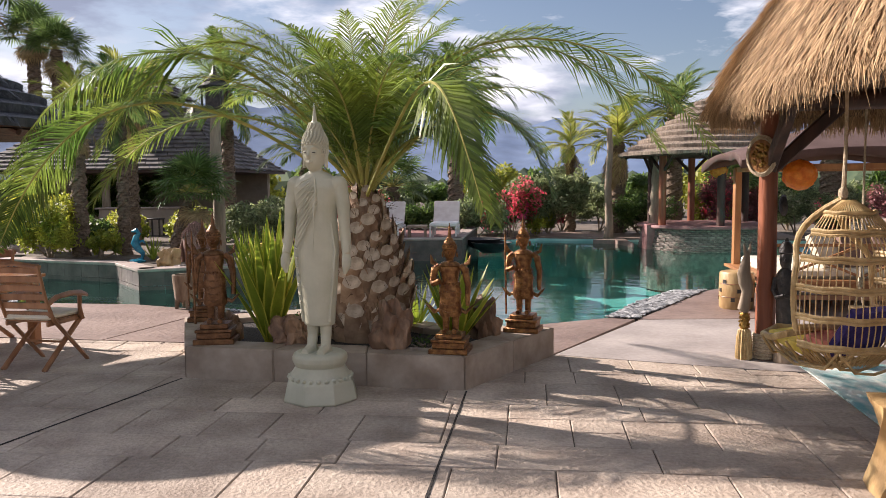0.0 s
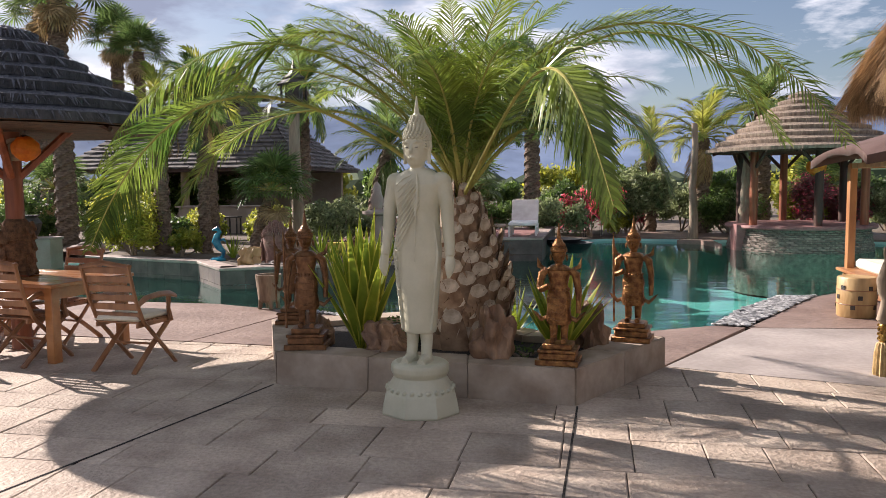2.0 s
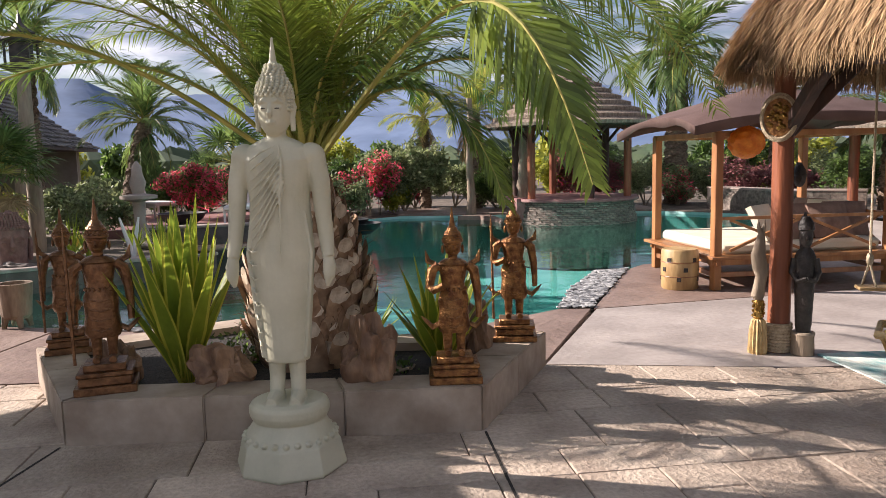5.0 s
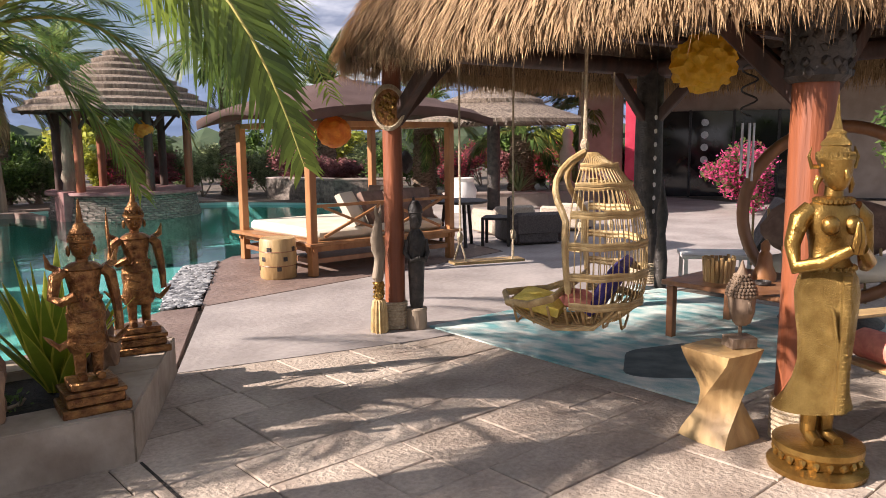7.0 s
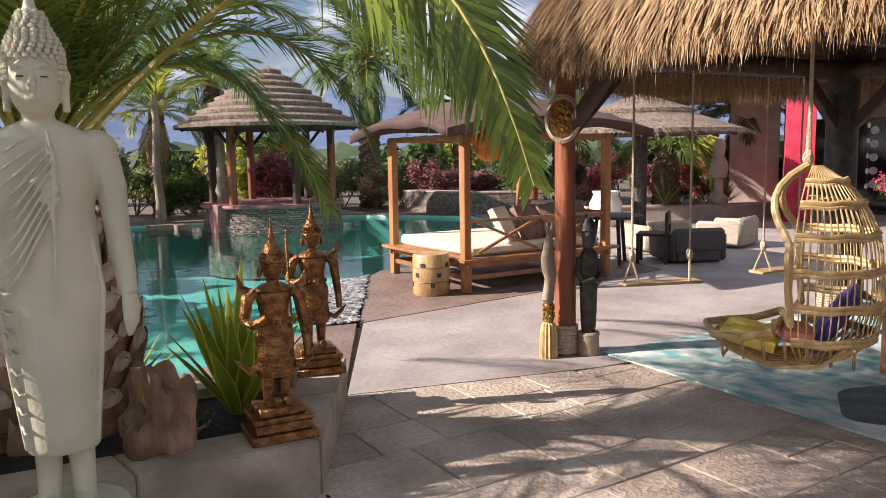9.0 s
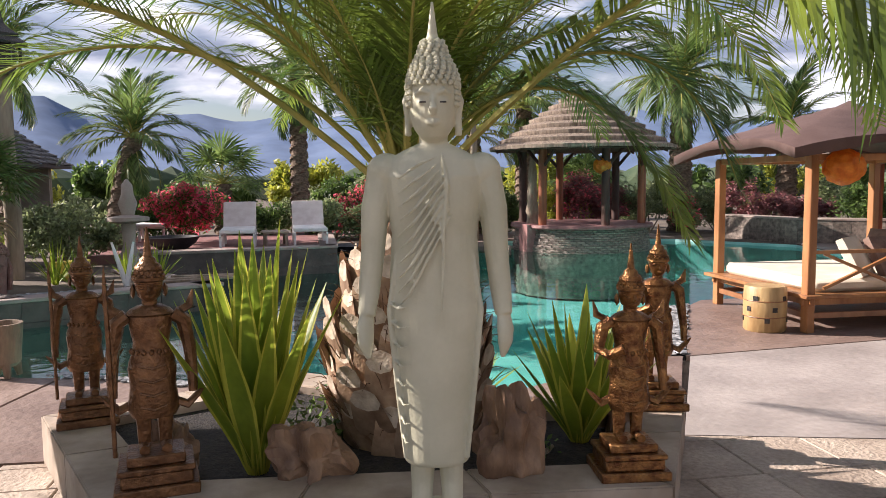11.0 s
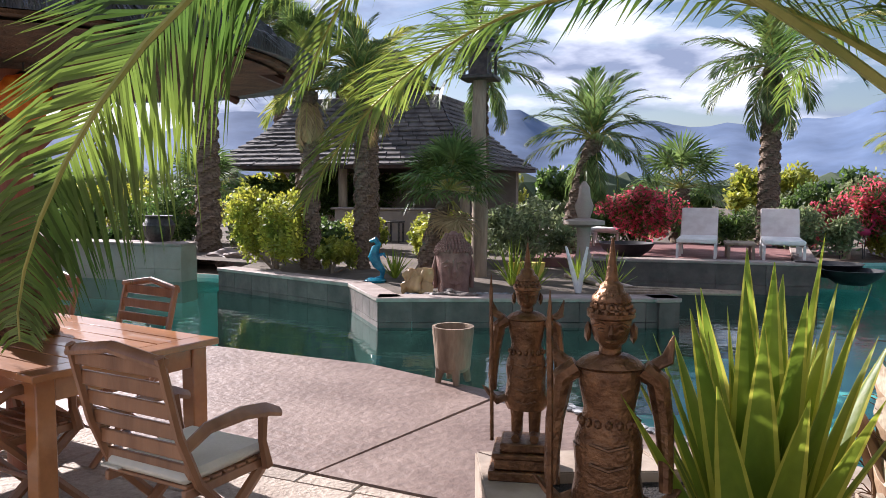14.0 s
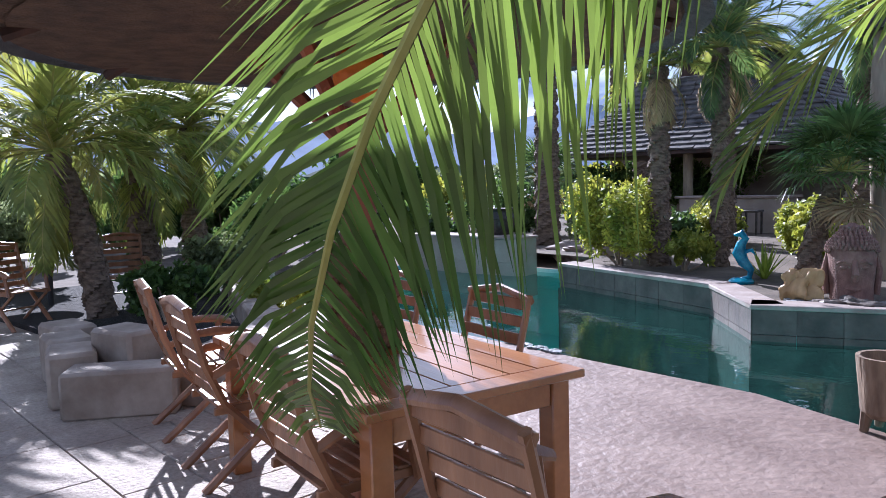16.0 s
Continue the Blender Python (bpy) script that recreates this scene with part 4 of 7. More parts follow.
# ---- layered thatch roofs ----
def layered_roof(th, r, z0, z1, tiers, n, mat, under, seed, power=1.0, fringe=0.16, per=150, rafters=8):
    """Round stepped thatch: overlapping tiers with ragged lower edges, and a plain underside with shade in its colour.
    """
    fr = random.Random(seed)
    for k in range(tiers):
        t0, t1 = k / tiers, (k + 1) / tiers
        ra, rb = r * (1 - t0) ** power, r * max(0.015, (1 - t1)) ** power
        za, zb = z0 + (z1 - z0) * t0, z0 + (z1 - z0) * t1
        bm = B()
        lathe(bm, [(ra - 0.06, za - 0.03), (ra + 0.07, za - 0.06), (ra + 0.08, za + 0.02), (rb - 0.02, zb - 0.04), (rb - 0.02, zb - 0.02)], n)
        for j in range(int(per * (0.35 + ra / r))):
            a = fr.uniform(0, 2 * math.pi)
            u = fr.uniform(0, 0.55)
            rr, zc = ra + (rb - ra) * u + 0.083 - 0.09 * u, za + (zb - za) * u + 0.026 - 0.05 * u
            d = Vector((math.cos(a), math.sin(a), 0))
            s = Vector((-d.y, d.x, 0)) * fr.uniform(0.006, 0.014)
            p = d * rr + Vector((0, 0, zc))
            slope = Vector((d.x * (ra - rb), d.y * (ra - rb), za - zb)).normalized()
            q = p + slope * fringe * fr.uniform(0.6, 1.6) + Vector((0, 0, -0.03 * fr.random())) + s * fr.uniform(-3, 3)
            bm.faces.new([bm.verts.new(w) for w in (p - s, p + s, q)])
        part("thatch_tier", bm, mat, th, smooth=False)
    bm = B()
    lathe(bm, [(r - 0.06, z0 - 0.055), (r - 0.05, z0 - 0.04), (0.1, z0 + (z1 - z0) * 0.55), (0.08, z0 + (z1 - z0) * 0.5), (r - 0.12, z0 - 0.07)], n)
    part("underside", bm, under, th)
    for k in range(rafters):
        a = 2 * math.pi * (k + 0.5) / rafters
        d = Vector((math.cos(a), math.sin(a), 0))
        part("rafter", tube(B(), [d * (r - 0.1) + Vector((0, 0, z0 - 0.10)), d * 0.1 + Vector((0, 0, z0 + (z1 - z0) * 0.45))], 0.03, 6), M_DARKBEAM, th)


PX, PY = -5.32, 7.72
pal = thing("table_palapa", "round layered dark thatch shelter on a single wooden post", "palapa", pose(PX, PY, 0))
layered_roof(pal, 1.56, 2.27, 3.30, 7, 44, M_DTHATCH, M_THATCHSHADE, 8, per=300)
part("post", lathe(B(), [(0.10, 0), (0.095, 0.3), (0.088, 1.2), (0.085, 2.75)], 14), M_CEDAR, pal)
bm = lathe(B(), [(0.10, 0.76), (0.155, 0.765), (0.17, 0.90), (0.16, 1.10), (0.13, 1.28), (0.09, 1.33)], 18)
for k in range(90):
    a, z = pr.uniform(0, 6.28), pr.uniform(0.77, 1.26)
    box(bm, (0, 0, 0), (0.03, 0.06, 0.09), m=pose(math.cos(a) * 0.16, math.sin(a) * 0.16, z, 0, -18, math.degrees(a)))
part("bark_wrap", bm, M_FIBRE, pal, "shaggy dark palm bark wrapped round the post")
for k in range(4):
    a = k * math.pi / 2 + 0.4
    d = Vector((math.cos(a), math.sin(a), 0))
    part("brace", tube(B(), [d * 0.06 + Vector((0, 0, 1.75)), d * 0.75 + Vector((0, 0, 2.42))], 0.04, 6), M_CEDAR, pal)


def lantern(x, y, z, r, mat, label, top):
    lt = thing("hanging_lantern", label, "lantern", pose(x, y, z))
    bm = blob(B(), (0, 0, 0), (r, r, r * 0.92), 4, 0.34 if r > 0.19 and z > 2 else 0.12, int(x * 10), freq=3.4)
    part("shade", bm, mat, lt)
    part("cord", tube(B(), [(0, 0, r * 0.9), (0, 0, top - z)], 0.004, 5), M_BLACK, lt)
    part("collar", lathe(B(), [(0.03, r * 0.85), (0.035, r * 0.9), (0.02, r * 1.02)], 10), M_BLACK, lt)
    return lt


lantern(-5.02, 7.50, 2.02, 0.13, M_ORANGE, "round orange lantern under the dark thatch", 2.42)
bm = lathe(B(), [(0.09, 0), (0.115, 0.02), (0.115, 0.05), (0.08, 0.06), (0.075, 0.045), (0.045, 0.045), (0.04, 0.07), (0.01, 0.07)], 24)
single("carved_roundel", bm, M_GREYWOOD, "carved round wooden ornament on the palapa post", "ornament", pose(PX + 0.10, PY - 0.08, 2.02, 90, 0, 20))


# ---- the large straw palapa ----
POSTS = [(2.97, 6.93), (2.62, 3.53), (6.3, 6.3), (5.95, 2.95)]
RC = Vector((4.45, 4.95, 0))
big = thing("straw_palapa", "large open shelter with shaggy golden straw roof on red cedar posts", "palapa", Matrix.Translation(RC))
RROT = radians(-8.2)
RPROF = [(1.0, 2.24), (1.005, 2.34), (0.97, 2.55), (0.90, 2.85), (0.78, 3.25), (0.6, 3.7), (0.35, 4.15), (0.1, 4.45), (0.01, 4.5)]
HALF = 2.34


def roof_pt(a, k):
    """A point of the rounded square roof at angle a, k of its half width."""
    c, s = math.cos(a), math.sin(a)
    q = (abs(c) ** 4.5 + abs(s) ** 4.5) ** (-1 / 4.5)
    x, y = HALF * k * q * c, HALF * k * q * s
    return Vector((x * math.cos(RROT) - y * math.sin(RROT), x * math.sin(RROT) + y * math.cos(RROT), 0))


bm = B()
rings = []
for k, z in RPROF:
    rings.append([bm.verts.new(roof_pt(2 * math.pi * j / 64, k) + Vector((0, 0, z))) for j in range(64)])
for r0, r1 in zip(rings, rings[1:]):
    for j in range(64):
        bm.faces.new((r0[j], r0[(j + 1) % 64], r1[(j + 1) % 64], r1[j]))
part("roof", bm, M_STRAWSHADE, big)
# inner skin of the roof; its near-black tone paints the shade below the straw
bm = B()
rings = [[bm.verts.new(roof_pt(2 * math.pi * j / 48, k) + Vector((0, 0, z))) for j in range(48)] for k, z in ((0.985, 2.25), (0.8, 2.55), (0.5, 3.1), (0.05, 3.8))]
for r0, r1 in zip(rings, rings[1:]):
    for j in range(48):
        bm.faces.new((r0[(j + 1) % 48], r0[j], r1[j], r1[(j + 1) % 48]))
part("shaded_roof_lining", bm, M_THATCHSHADE, big)
bm = B()
fr = random.Random(21)
for j in range(30000):
    a = fr.uniform(0, 2 * math.pi)
    u = fr.random() ** 1.5 * 5.2
    i = min(int(u), 4)
    (k0, z0), (k1, z1) = RPROF[i], RPROF[i + 1]
    t = u - i
    k, z = k0 + (k1 - k0) * t, z0 + (z1 - z0) * t
    p = roof_pt(a, k + 0.008) + Vector((0, 0, z))
    dn = (roof_pt(a, k0 + 0.012) + Vector((0, 0, z0)) - roof_pt(a, k1 + 0.006) - Vector((0, 0, z1))).normalized()
    if i == 0:
        dn = Vector((dn.x * 0.2, dn.y * 0.2, -1)).normalized()
    dn = (dn + Vector((fr.gauss(0, .13), fr.gauss(0, .13), fr.gauss(0, .05))) + p.xy.to_3d().normalized() * 0.09).normalized()
    s = dn.cross(p.xy.to_3d().normalized())
    s = s.normalized() * fr.uniform(0.003, 0.0075)
    ln = fr.uniform(0.10, 0.34) * (0.6 if i == 0 else 1)
    q = p + dn * ln * 0.55
    e = p + dn * ln + Vector((0, 0, -0.02)) + s * fr.uniform(-4, 4)
    v = [bm.verts.new(w) for w in (p - s, p + s, q + s * .9, q - s * .9, e)]
    bm.faces.new(v[:4])
    bm.faces.new((v[3], v[2], v[4]))
for j in range(9000):
    a = fr.uniform(0, 2 * math.pi)
    k = fr.uniform(0.90, 1.0)
    p = roof_pt(a, k) + Vector((0, 0, 2.27 + (1 - k) * 1.2))
    s = Vector((-math.sin(a), math.cos(a), 0)) * fr.uniform(0.003, 0.007)
    e = p + Vector((fr.gauss(0, .035), fr.gauss(0, .035), -fr.uniform(0.05, 0.20) - 0.16 * fr.random() ** 3))
    bm.faces.new([bm.verts.new(w) for w in (p - s, p + s, e)])
tagged(part("straw", bm, M_THATCH, big, "loose golden straw fringe", smooth=False), kind="stuff")
for j, (x, y) in enumerate(POSTS):
    q = Vector((x, y, 0)) - RC
    pk_ = (0.70, 0.96, 1.30, 0.96)[j]
    pst = part("post", tube(B(), [q, q + Vector((0.005, 0, 0.8)), q + Vector((0, 0.004, 1.6)), q + Vector((0, 0, 2.35))], [0.125 * pk_, 0.12 * pk_, 0.115 * pk_, 0.11 * pk_], 16), M_CEDAR if j < 2 or j == 3 else M_DARKWOOD, big)
    bm = B()
    for k in range(9):
        z = 0.02 + k * 0.026
        tube(bm, [q + Vector((math.cos(b) * (0.125 * pk_ + 0.008), math.sin(b) * (0.125 * pk_ + 0.008), z)) for b in (2 * math.pi * i / 18 for i in range(19))], 0.014, 6)
    tagged(part("rope_wrap", bm, M_ROPE, pst, "coiled pale rope at the foot"))
    for nb in ([1, 2], [0, 3], [0, 3], [1, 2])[j]:
        w = (Vector((*POSTS[nb], 0)) - Vector((x, y, 0))).normalized()
        part("brace", box(B(), (0, 0, 0), (0.09, 0.11, 0.80), m=Matrix.Translation(q + w * 0.30 + Vector((0, 0, 2.02))) @ Vector((w.x * 0.72, w.y * 0.72, 0.70)).to_track_quat("Z", "Y").to_matrix().to_4x4(), bevel=0.012), M_DARKBEAM, big)
for a, b in ((0, 1), (0, 2), (1, 3), (2, 3)):
    p, q = Vector((*POSTS[a], 2.36)) - RC, Vector((*POSTS[b], 2.36)) - RC
    w = (q - p).normalized()
    part("beam", tube(B(), [p - w * 0.35, p.lerp(q, 0.5), q + w * 0.35], 0.095, 10), M_DARKBEAM, big)
for k in range(1, 4):
    p = Vector((*POSTS[0], 2.50)).lerp(Vector((*POSTS[1], 2.50)), k / 4) - RC
    q = Vector((*POSTS[2], 2.50)).lerp(Vector((*POSTS[3], 2.50)), k / 4) - RC
    part("joist", tube(B(), [p, q], 0.055, 8), M_DARKBEAM, big)

bm = lathe(B(), [(0.13, 0), (0.155, 0.03), (0.15, 0.10), (0.165, 0.14), (0.15, 0.28), (0.17, 0.34), (0.14, 0.40)], 18)
for k in range(60):
    a, z = fr.uniform(0, 6.28), fr.uniform(0.04, 0.36)
    blob(bm, (math.cos(a) * 0.15, math.sin(a) * 0.15, z), (0.025, 0.025, 0.03), 1, 0.3, k)
single("carved_capital", bm, M_DARKWOOD, "dark carved wooden capital round the post top", "ornament", pose(2.62, 3.53, 1.86))
# carvings on the corner post
bm = lathe(B(), [(0.15, 0), (0.165, 0.01), (0.165, 0.035), (0.14, 0.045), (0.13, 0.03), (0.01, 0.03)], 28)
md = thing("oval_medallion", "oval pale-rimmed carved medallion with golden relief on the post", "ornament", pose(2.895, 6.89, 1.87, 90, 0, -48) @ Matrix.Diagonal((0.85, 1.15, 1, 1)))
part("rim", bm, M_ROPE, md, "pale cream oval rim")
bm = B()
for k in range(26):
    a = fr.uniform(0, 6.28)
    r_ = fr.uniform(0, 0.10)
    blob(bm, (math.cos(a) * r_, math.sin(a) * r_, 0.035), (0.026, 0.02, 0.02), 1, 0.3, k)
tagged(part("relief", bm, M_GOLD, md), kind="stuff")
part("plate", lathe(B(), [(0.128, 0.03), (0.128, 0.036), (0.01, 0.038)], 24), M_BRONZE, md)


def carved_pole(name, x, y, secs, mat, label, extra=None, turn=0):
    bm = B()
    loft(bm, [(z, cx, cy, r, r * 0.9) for z, cx, cy, r in secs], 14)
    if extra:
        extra(bm)
    for v in bm.verts:
        v.co += Vector((noise.noise(v.co * 17), noise.noise(v.co * 17 + Vector((9, 0, 0))), 0)) * 0.008
    return single(name, bm, mat, label, "carving", pose(x, y, 0, 0, 0, turn))


tc = thing("tall_carving", "tall slim carved pale wooden fish figure on a fluted foot", "carving", pose(2.78, 6.93, 0))
bm = lathe(B(), [(0.065, 0), (0.07, 0.02), (0.062, 0.20), (0.05, 0.27), (0.03, 0.285), (0.01, 0.29)], 56)
for v in bm.verts:
    k = 1 + 0.10 * math.cos(14 * math.atan2(v.co.y, v.co.x))
    v.co.x, v.co.y = v.co.x * k, v.co.y * k
part("foot", bm, M_RATTAN, tc, "pale straw-coloured fluted foot")
bm = lathe(B(), [(0.03, 0.28), (0.045, 0.30), (0.035, 0.36), (0.045, 0.42), (0.03, 0.44)], 12)
for k in range(24):
    a, z = k * 2.4, 0.30 + 0.0055 * k
    blob(bm, (math.cos(a) * 0.042, math.sin(a) * 0.042, z), (0.012, 0.012, 0.014), 1)
part("collar", bm, M_GOLD, tc, "beaded golden collar")
bm = loft(B(), [(.43, .0, 0, .03, .03), (.47, -.01, 0, .055, .045), (.56, .005, 0, .048, .04), (.63, .02, 0, .05, .04), (.70, .005, 0, .066, .05), (.80, -.015, 0, .06, .045), (.90, .0, 0, .042, .035), (.97, .01, 0, .025, .025)], 14)
for e in (-1, 1):
    tube(bm, [(.01, 0, .95), (.01 + e * .025, 0, 1.02), (.01 + e * .03, 0, 1.08)], [.022, .016, .003], 7)
part("body", bm, M_GREYWOOD, tc)
dkc = thing("dark_carving", "black carved wooden standing figure on a brown block", "carving", pose(3.08, 6.78, 0, 0, 0, -30))
part("plinth", lathe(B(), [(0.085, 0), (0.09, 0.02), (0.085, 0.15), (0.092, 0.17), (0.085, 0.185), (0.01, 0.185)], 14), M_GREYWOOD, dkc, "cracked brown wooden block")
bm = loft(B(), [(.18, 0, 0, .052, .045), (.24, 0, 0, .062, .05), (.45, 0, 0, .070, .055), (.65, 0, 0, .076, .058), (.78, 0, 0, .080, .055), (.83, 0, 0, .06, .045), (.86, 0, 0, .032, .032), (.89, 0, -.005, .045, .05), (.94, 0, -.008, .052, .056), (.99, 0, 0, .05, .052), (1.0, 0, 0, .064, .062), (1.05, 0, .01, .058, .056), (1.10, 0, .02, .03, .03)], 16)
for e in (-1, 1):
    tube(bm, [(e * .075, 0, .77), (e * .095, -.01, .66), (e * .06, -.06, .60), (0, -.08, .62)], [.028, .026, .022, .018], 8)
tube(bm, [(0, -.06, .95), (0, -.075, .925), (0, -.06, .915)], [.006, .011, .009], 6)
tube(bm, [(0, .05, .84), (0, .075, 1.0), (0, .06, 1.13)], [.05, .055, .012], 8, flat=.5)
part("figure", bm, M_DARKWOOD, dkc)
bm = blob(B(), (0, 0, 0), (0.03, 0.07, 0.10), 2, 0.3, 5)
single("small_mask", bm, M_DARKWOOD, "dark oval carved mask on the post", "ornament", pose(3.10, 6.90, 1.42))


# ---- hanging egg chair ----
EG = Vector((2.53, 4.82, 0))
egg = thing("hanging_egg_chair", "hanging rattan egg chair with yellow and purple cushions", "chair", Matrix.Translation(EG) @ pose(0, 0, 0, 0, 0, 22) @ Matrix.Diagonal((0.82, 0.82, 1, 1)))
EP = [(0.47, 0.16), (0.52, 0.30), (0.62, 0.40), (0.74, 0.43), (0.90, 0.43), (1.05, 0.42), (1.20, 0.38), (1.33, 0.30), (1.44, 0.19), (1.52, 0.04)]


def egg_r(z):
    for (z0, r0), (z1, r1) in zip(EP, EP[1:]):
        if z <= z1:
            return r0 + (r1 - r0) * (z - z0) / (z1 - z0)
    return EP[-1][1]


def egg_pt(a, z):
    r = egg_r(z)
    return Vector((math.cos(a) * r, math.sin(a) * r - 0.06, z))


HALFOPEN = radians(80)
for z in (0.62, 0.80, 0.98, 1.16, 1.32, 1.43):
    for dz in (-0.012, 0.012):
        pts = [egg_pt(math.pi / 2 + HALFOPEN + (2 * math.pi - 2 * HALFOPEN) * i / 26, z) + Vector((0, 0, dz + 0.004 * math.sin(i * 1.3))) for i in range(27)]
        part("hoop", tube(B(), pts, 0.013, 6), M_RATTAN, egg)
n_c = 34
for j in range(n_c):
    a = math.pi / 2 + HALFOPEN + (2 * math.pi - 2 * HALFOPEN) * j / (n_c - 1)
    z_lo = 0.50
    pts = [egg_pt(a, z_lo + (1.515 - z_lo) * i / 12) for i in range(13)]
    part("cane", tube(B(), pts, 0.0048, 5), M_RATTAN, egg)
for s in (-1, 1):
    pts = []
    for i in range(15):
        t = i / 14
        z = 1.52 - 0.80 * t
        pts.append(egg_pt(math.pi / 2 + s * HALFOPEN * min(1, 0.25 + 1.6 * t), z) + Vector((0, 0.03 * math.sin(math.pi * t), 0)))
    pts += [Vector((s * 0.38, 0.14, 0.66)), Vector((s * 0.34, 0.32, 0.61)), Vector((s * 0.25, 0.50, 0.60)), Vector((0, 0.59, 0.62))]
    part("rim", tube(B(), pts, 0.024, 8), M_RATTAN, egg, "thick wrapped rattan rim")
for k in range(9):
    bm = B()
    x = -0.32 + k * 0.08
    yb = math.sqrt(max(0.01, 0.42 ** 2 - x * x))
    tube(bm, [(x, -yb - 0.02, 0.60), (x * 0.9, -0.15, 0.475), (x * 0.85, 0.15, 0.455), (x * 0.76, 0.38, 0.52), (x * 0.70, 0.52, 0.60)], 0.011, 6)
    part("basket_rib", bm, M_RATTAN, egg)
for k in range(7):
    bm = B()
    y = -0.34 + k * 0.13
    tube(bm, [(-0.36 + 0.04 * k / 6, y, 0.60), (-0.2, y, 0.475), (0, y, 0.45 + 0.03 * (k == 6)), (0.2, y, 0.475), (0.36 - 0.04 * k / 6, y, 0.60)], 0.010, 6)
    part("basket_rib", bm, M_RATTAN, egg)
part("rope", tube(B(), [(0, -0.02, 1.50), (0.008, -0.02, 1.85), (0, -0.02, 2.40)], [0.02, 0.013, 0.013], 8), M_ROPE, egg)
part("knot", blob(B(), (0, -0.02, 1.56), (0.035, 0.035, 0.05), 2, 0.3, 2), M_ROPE, egg)


def cushion(label, m, s, mat):
    bm = box(B(), (0, 0, 0), s)
    bmesh.ops.subdivide_edges(bm, edges=bm.edges[:], cuts=4, use_grid_fill=True)
    for v in bm.verts:
        u = max(abs(v.co.x / s[0]), abs(v.co.y / s[1])) * 2
        v.co.z *= 1 - 0.55 * u ** 3
        v.co.x *= 1 - 0.06 * abs(v.co.y / s[1] * 2) ** 0.5 * 0
    return single("cushion", bm, mat, label, "cushion", m)


EM = Matrix.Translation(EG) @ pose(0, 0, 0, 0, 0, 22) @ Matrix.Diagonal((0.80, 0.80, 1, 1))
cushion("yellow printed seat cushion in the egg chair", EM @ pose(0, 0.30, 0.575, 12, 0, 0), (0.46, 0.36, 0.12), M_YFAB)
cushion("dark purple cushion in the egg chair", EM @ pose(0.04, -0.22, 0.70, -58, 0, 0), (0.52, 0.38, 0.13), M_PURPLE)
cushion("small rose-coloured cushion in the egg chair", EM @ pose(-0.08, 0.0, 0.62, 8, 0, 20), (0.34, 0.26, 0.11), M_ROSE)


# ---- plank swings ----
def swing(p, q, top):
    c = (Vector(p) + Vector(q)) / 2
    w = Vector(q) - Vector(p)
    a = math.degrees(math.atan2(w.y, w.x))
    sw = thing("plank_swing", "pale plank swing hung on knotted ropes", "swing", pose(*c, 0, 0, a), group="plank swings")
    h = w.length / 2
    part("seat", box(B(), (0, 0, 0), (2 * h + 0.06, 0.17, 0.028), bevel=0.005), M_STRAWWOOD, sw)
    for s in (-1, 1):
        part("rope", tube(B(), [(s * (h - 0.06), 0, 0.22), (s * (h - 0.06), 0.004, 0.9), (s * (h - 0.06), 0, top - c.z)], 0.010, 6), M_ROPE, sw)
        part("knot", blob(B(), (s * (h - 0.06), 0, 0.24), (0.03, 0.03, 0.055), 2, 0.35, 3), M_ROPE, sw)
        for e in (-1, 1):
            part("strap", tube(B(), [(s * (h - 0.06), 0, 0.22), (s * (h - 0.06) + s * e * 0.035, e * 0.07, 0.012)], 0.010, 6), M_ROPE, sw)


swing((3.80, 6.98, 0.46), (4.38, 6.66, 0.46), 2.34)
swing((5.15, 6.50, 0.47), (5.70, 6.36, 0.47), 2.34)


# ---- things under the palapa ----
RUGP = [(3.17, 6.72), (2.78, 4.05), (5.7, 3.6), (6.05, 6.25)]
rug = single("outdoor_mat", prism(B(), RUGP, 0.0, 0.012), M_RUG, "turquoise and cream outdoor mat with leafy pattern", "rug", smooth=False)
part("motif", prism(B(), [(3.55 + 0.50 * math.cos(a) * (1 + .12 * math.sin(3 * a)), 4.62 + 0.36 * math.sin(a) * (1 + .1 * math.cos(4 * a)), ) for a in (2 * math.pi * i / 30 for i in range(30))], 0.012, 0.0145), M_RUGDK, rug, "dark grey blot of pattern", smooth=False)

ct = thing("coffee_table", "low brown wooden coffee table", "table", pose(4.55, 4.42, 0, 0, 0, -8))
part("tabletop", box(B(), (0, 0, 0.455), (1.0, 1.15, 0.04), bevel=0.006), M_TEAK, ct)
for sx in (-1, 1):
    for sy in (-1, 1):
        part("leg", box(B(), (sx * 0.44, sy * 0.51, 0.2175), (0.06, 0.06, 0.435), bevel=0.004), M_TEAK, ct)
cb = thing("cane_basket", "basket bowl of upright tan wooden sticks", "basket", pose(4.35, 4.68, 0.475))
for k in range(22):
    a = 2 * math.pi * k / 22
    part("stick", tube(B(), [(math.cos(a) * .10, math.sin(a) * .10, 0), (math.cos(a) * .115, math.sin(a) * .115, .19 + .02 * math.sin(k * 3.1))], 0.014, 6), M_STRAWWOOD, cb)
part("base", lathe(B(), [(.095, 0), (.095, .01), (.02, .012)], 16), M_STRAWWOOD, cb)
bm = B()
loft(bm, [(0, 0, 0, .10, .09), (.05, 0, 0, .105, .09), (.12, 0, 0, .07, .06), (.20, 0, 0, .065, .05), (.235, 0, 0, .03, .03), (.25, 0, 0, .035, .036), (.29, 0, 0, .035, .036), (.32, 0, 0, .012, .012)], 16)
single("seated_figurine", bm, M_BEDWOOD, "small seated orange-brown figurine on the table", "figurine", pose(4.62, 4.42, 0.475))
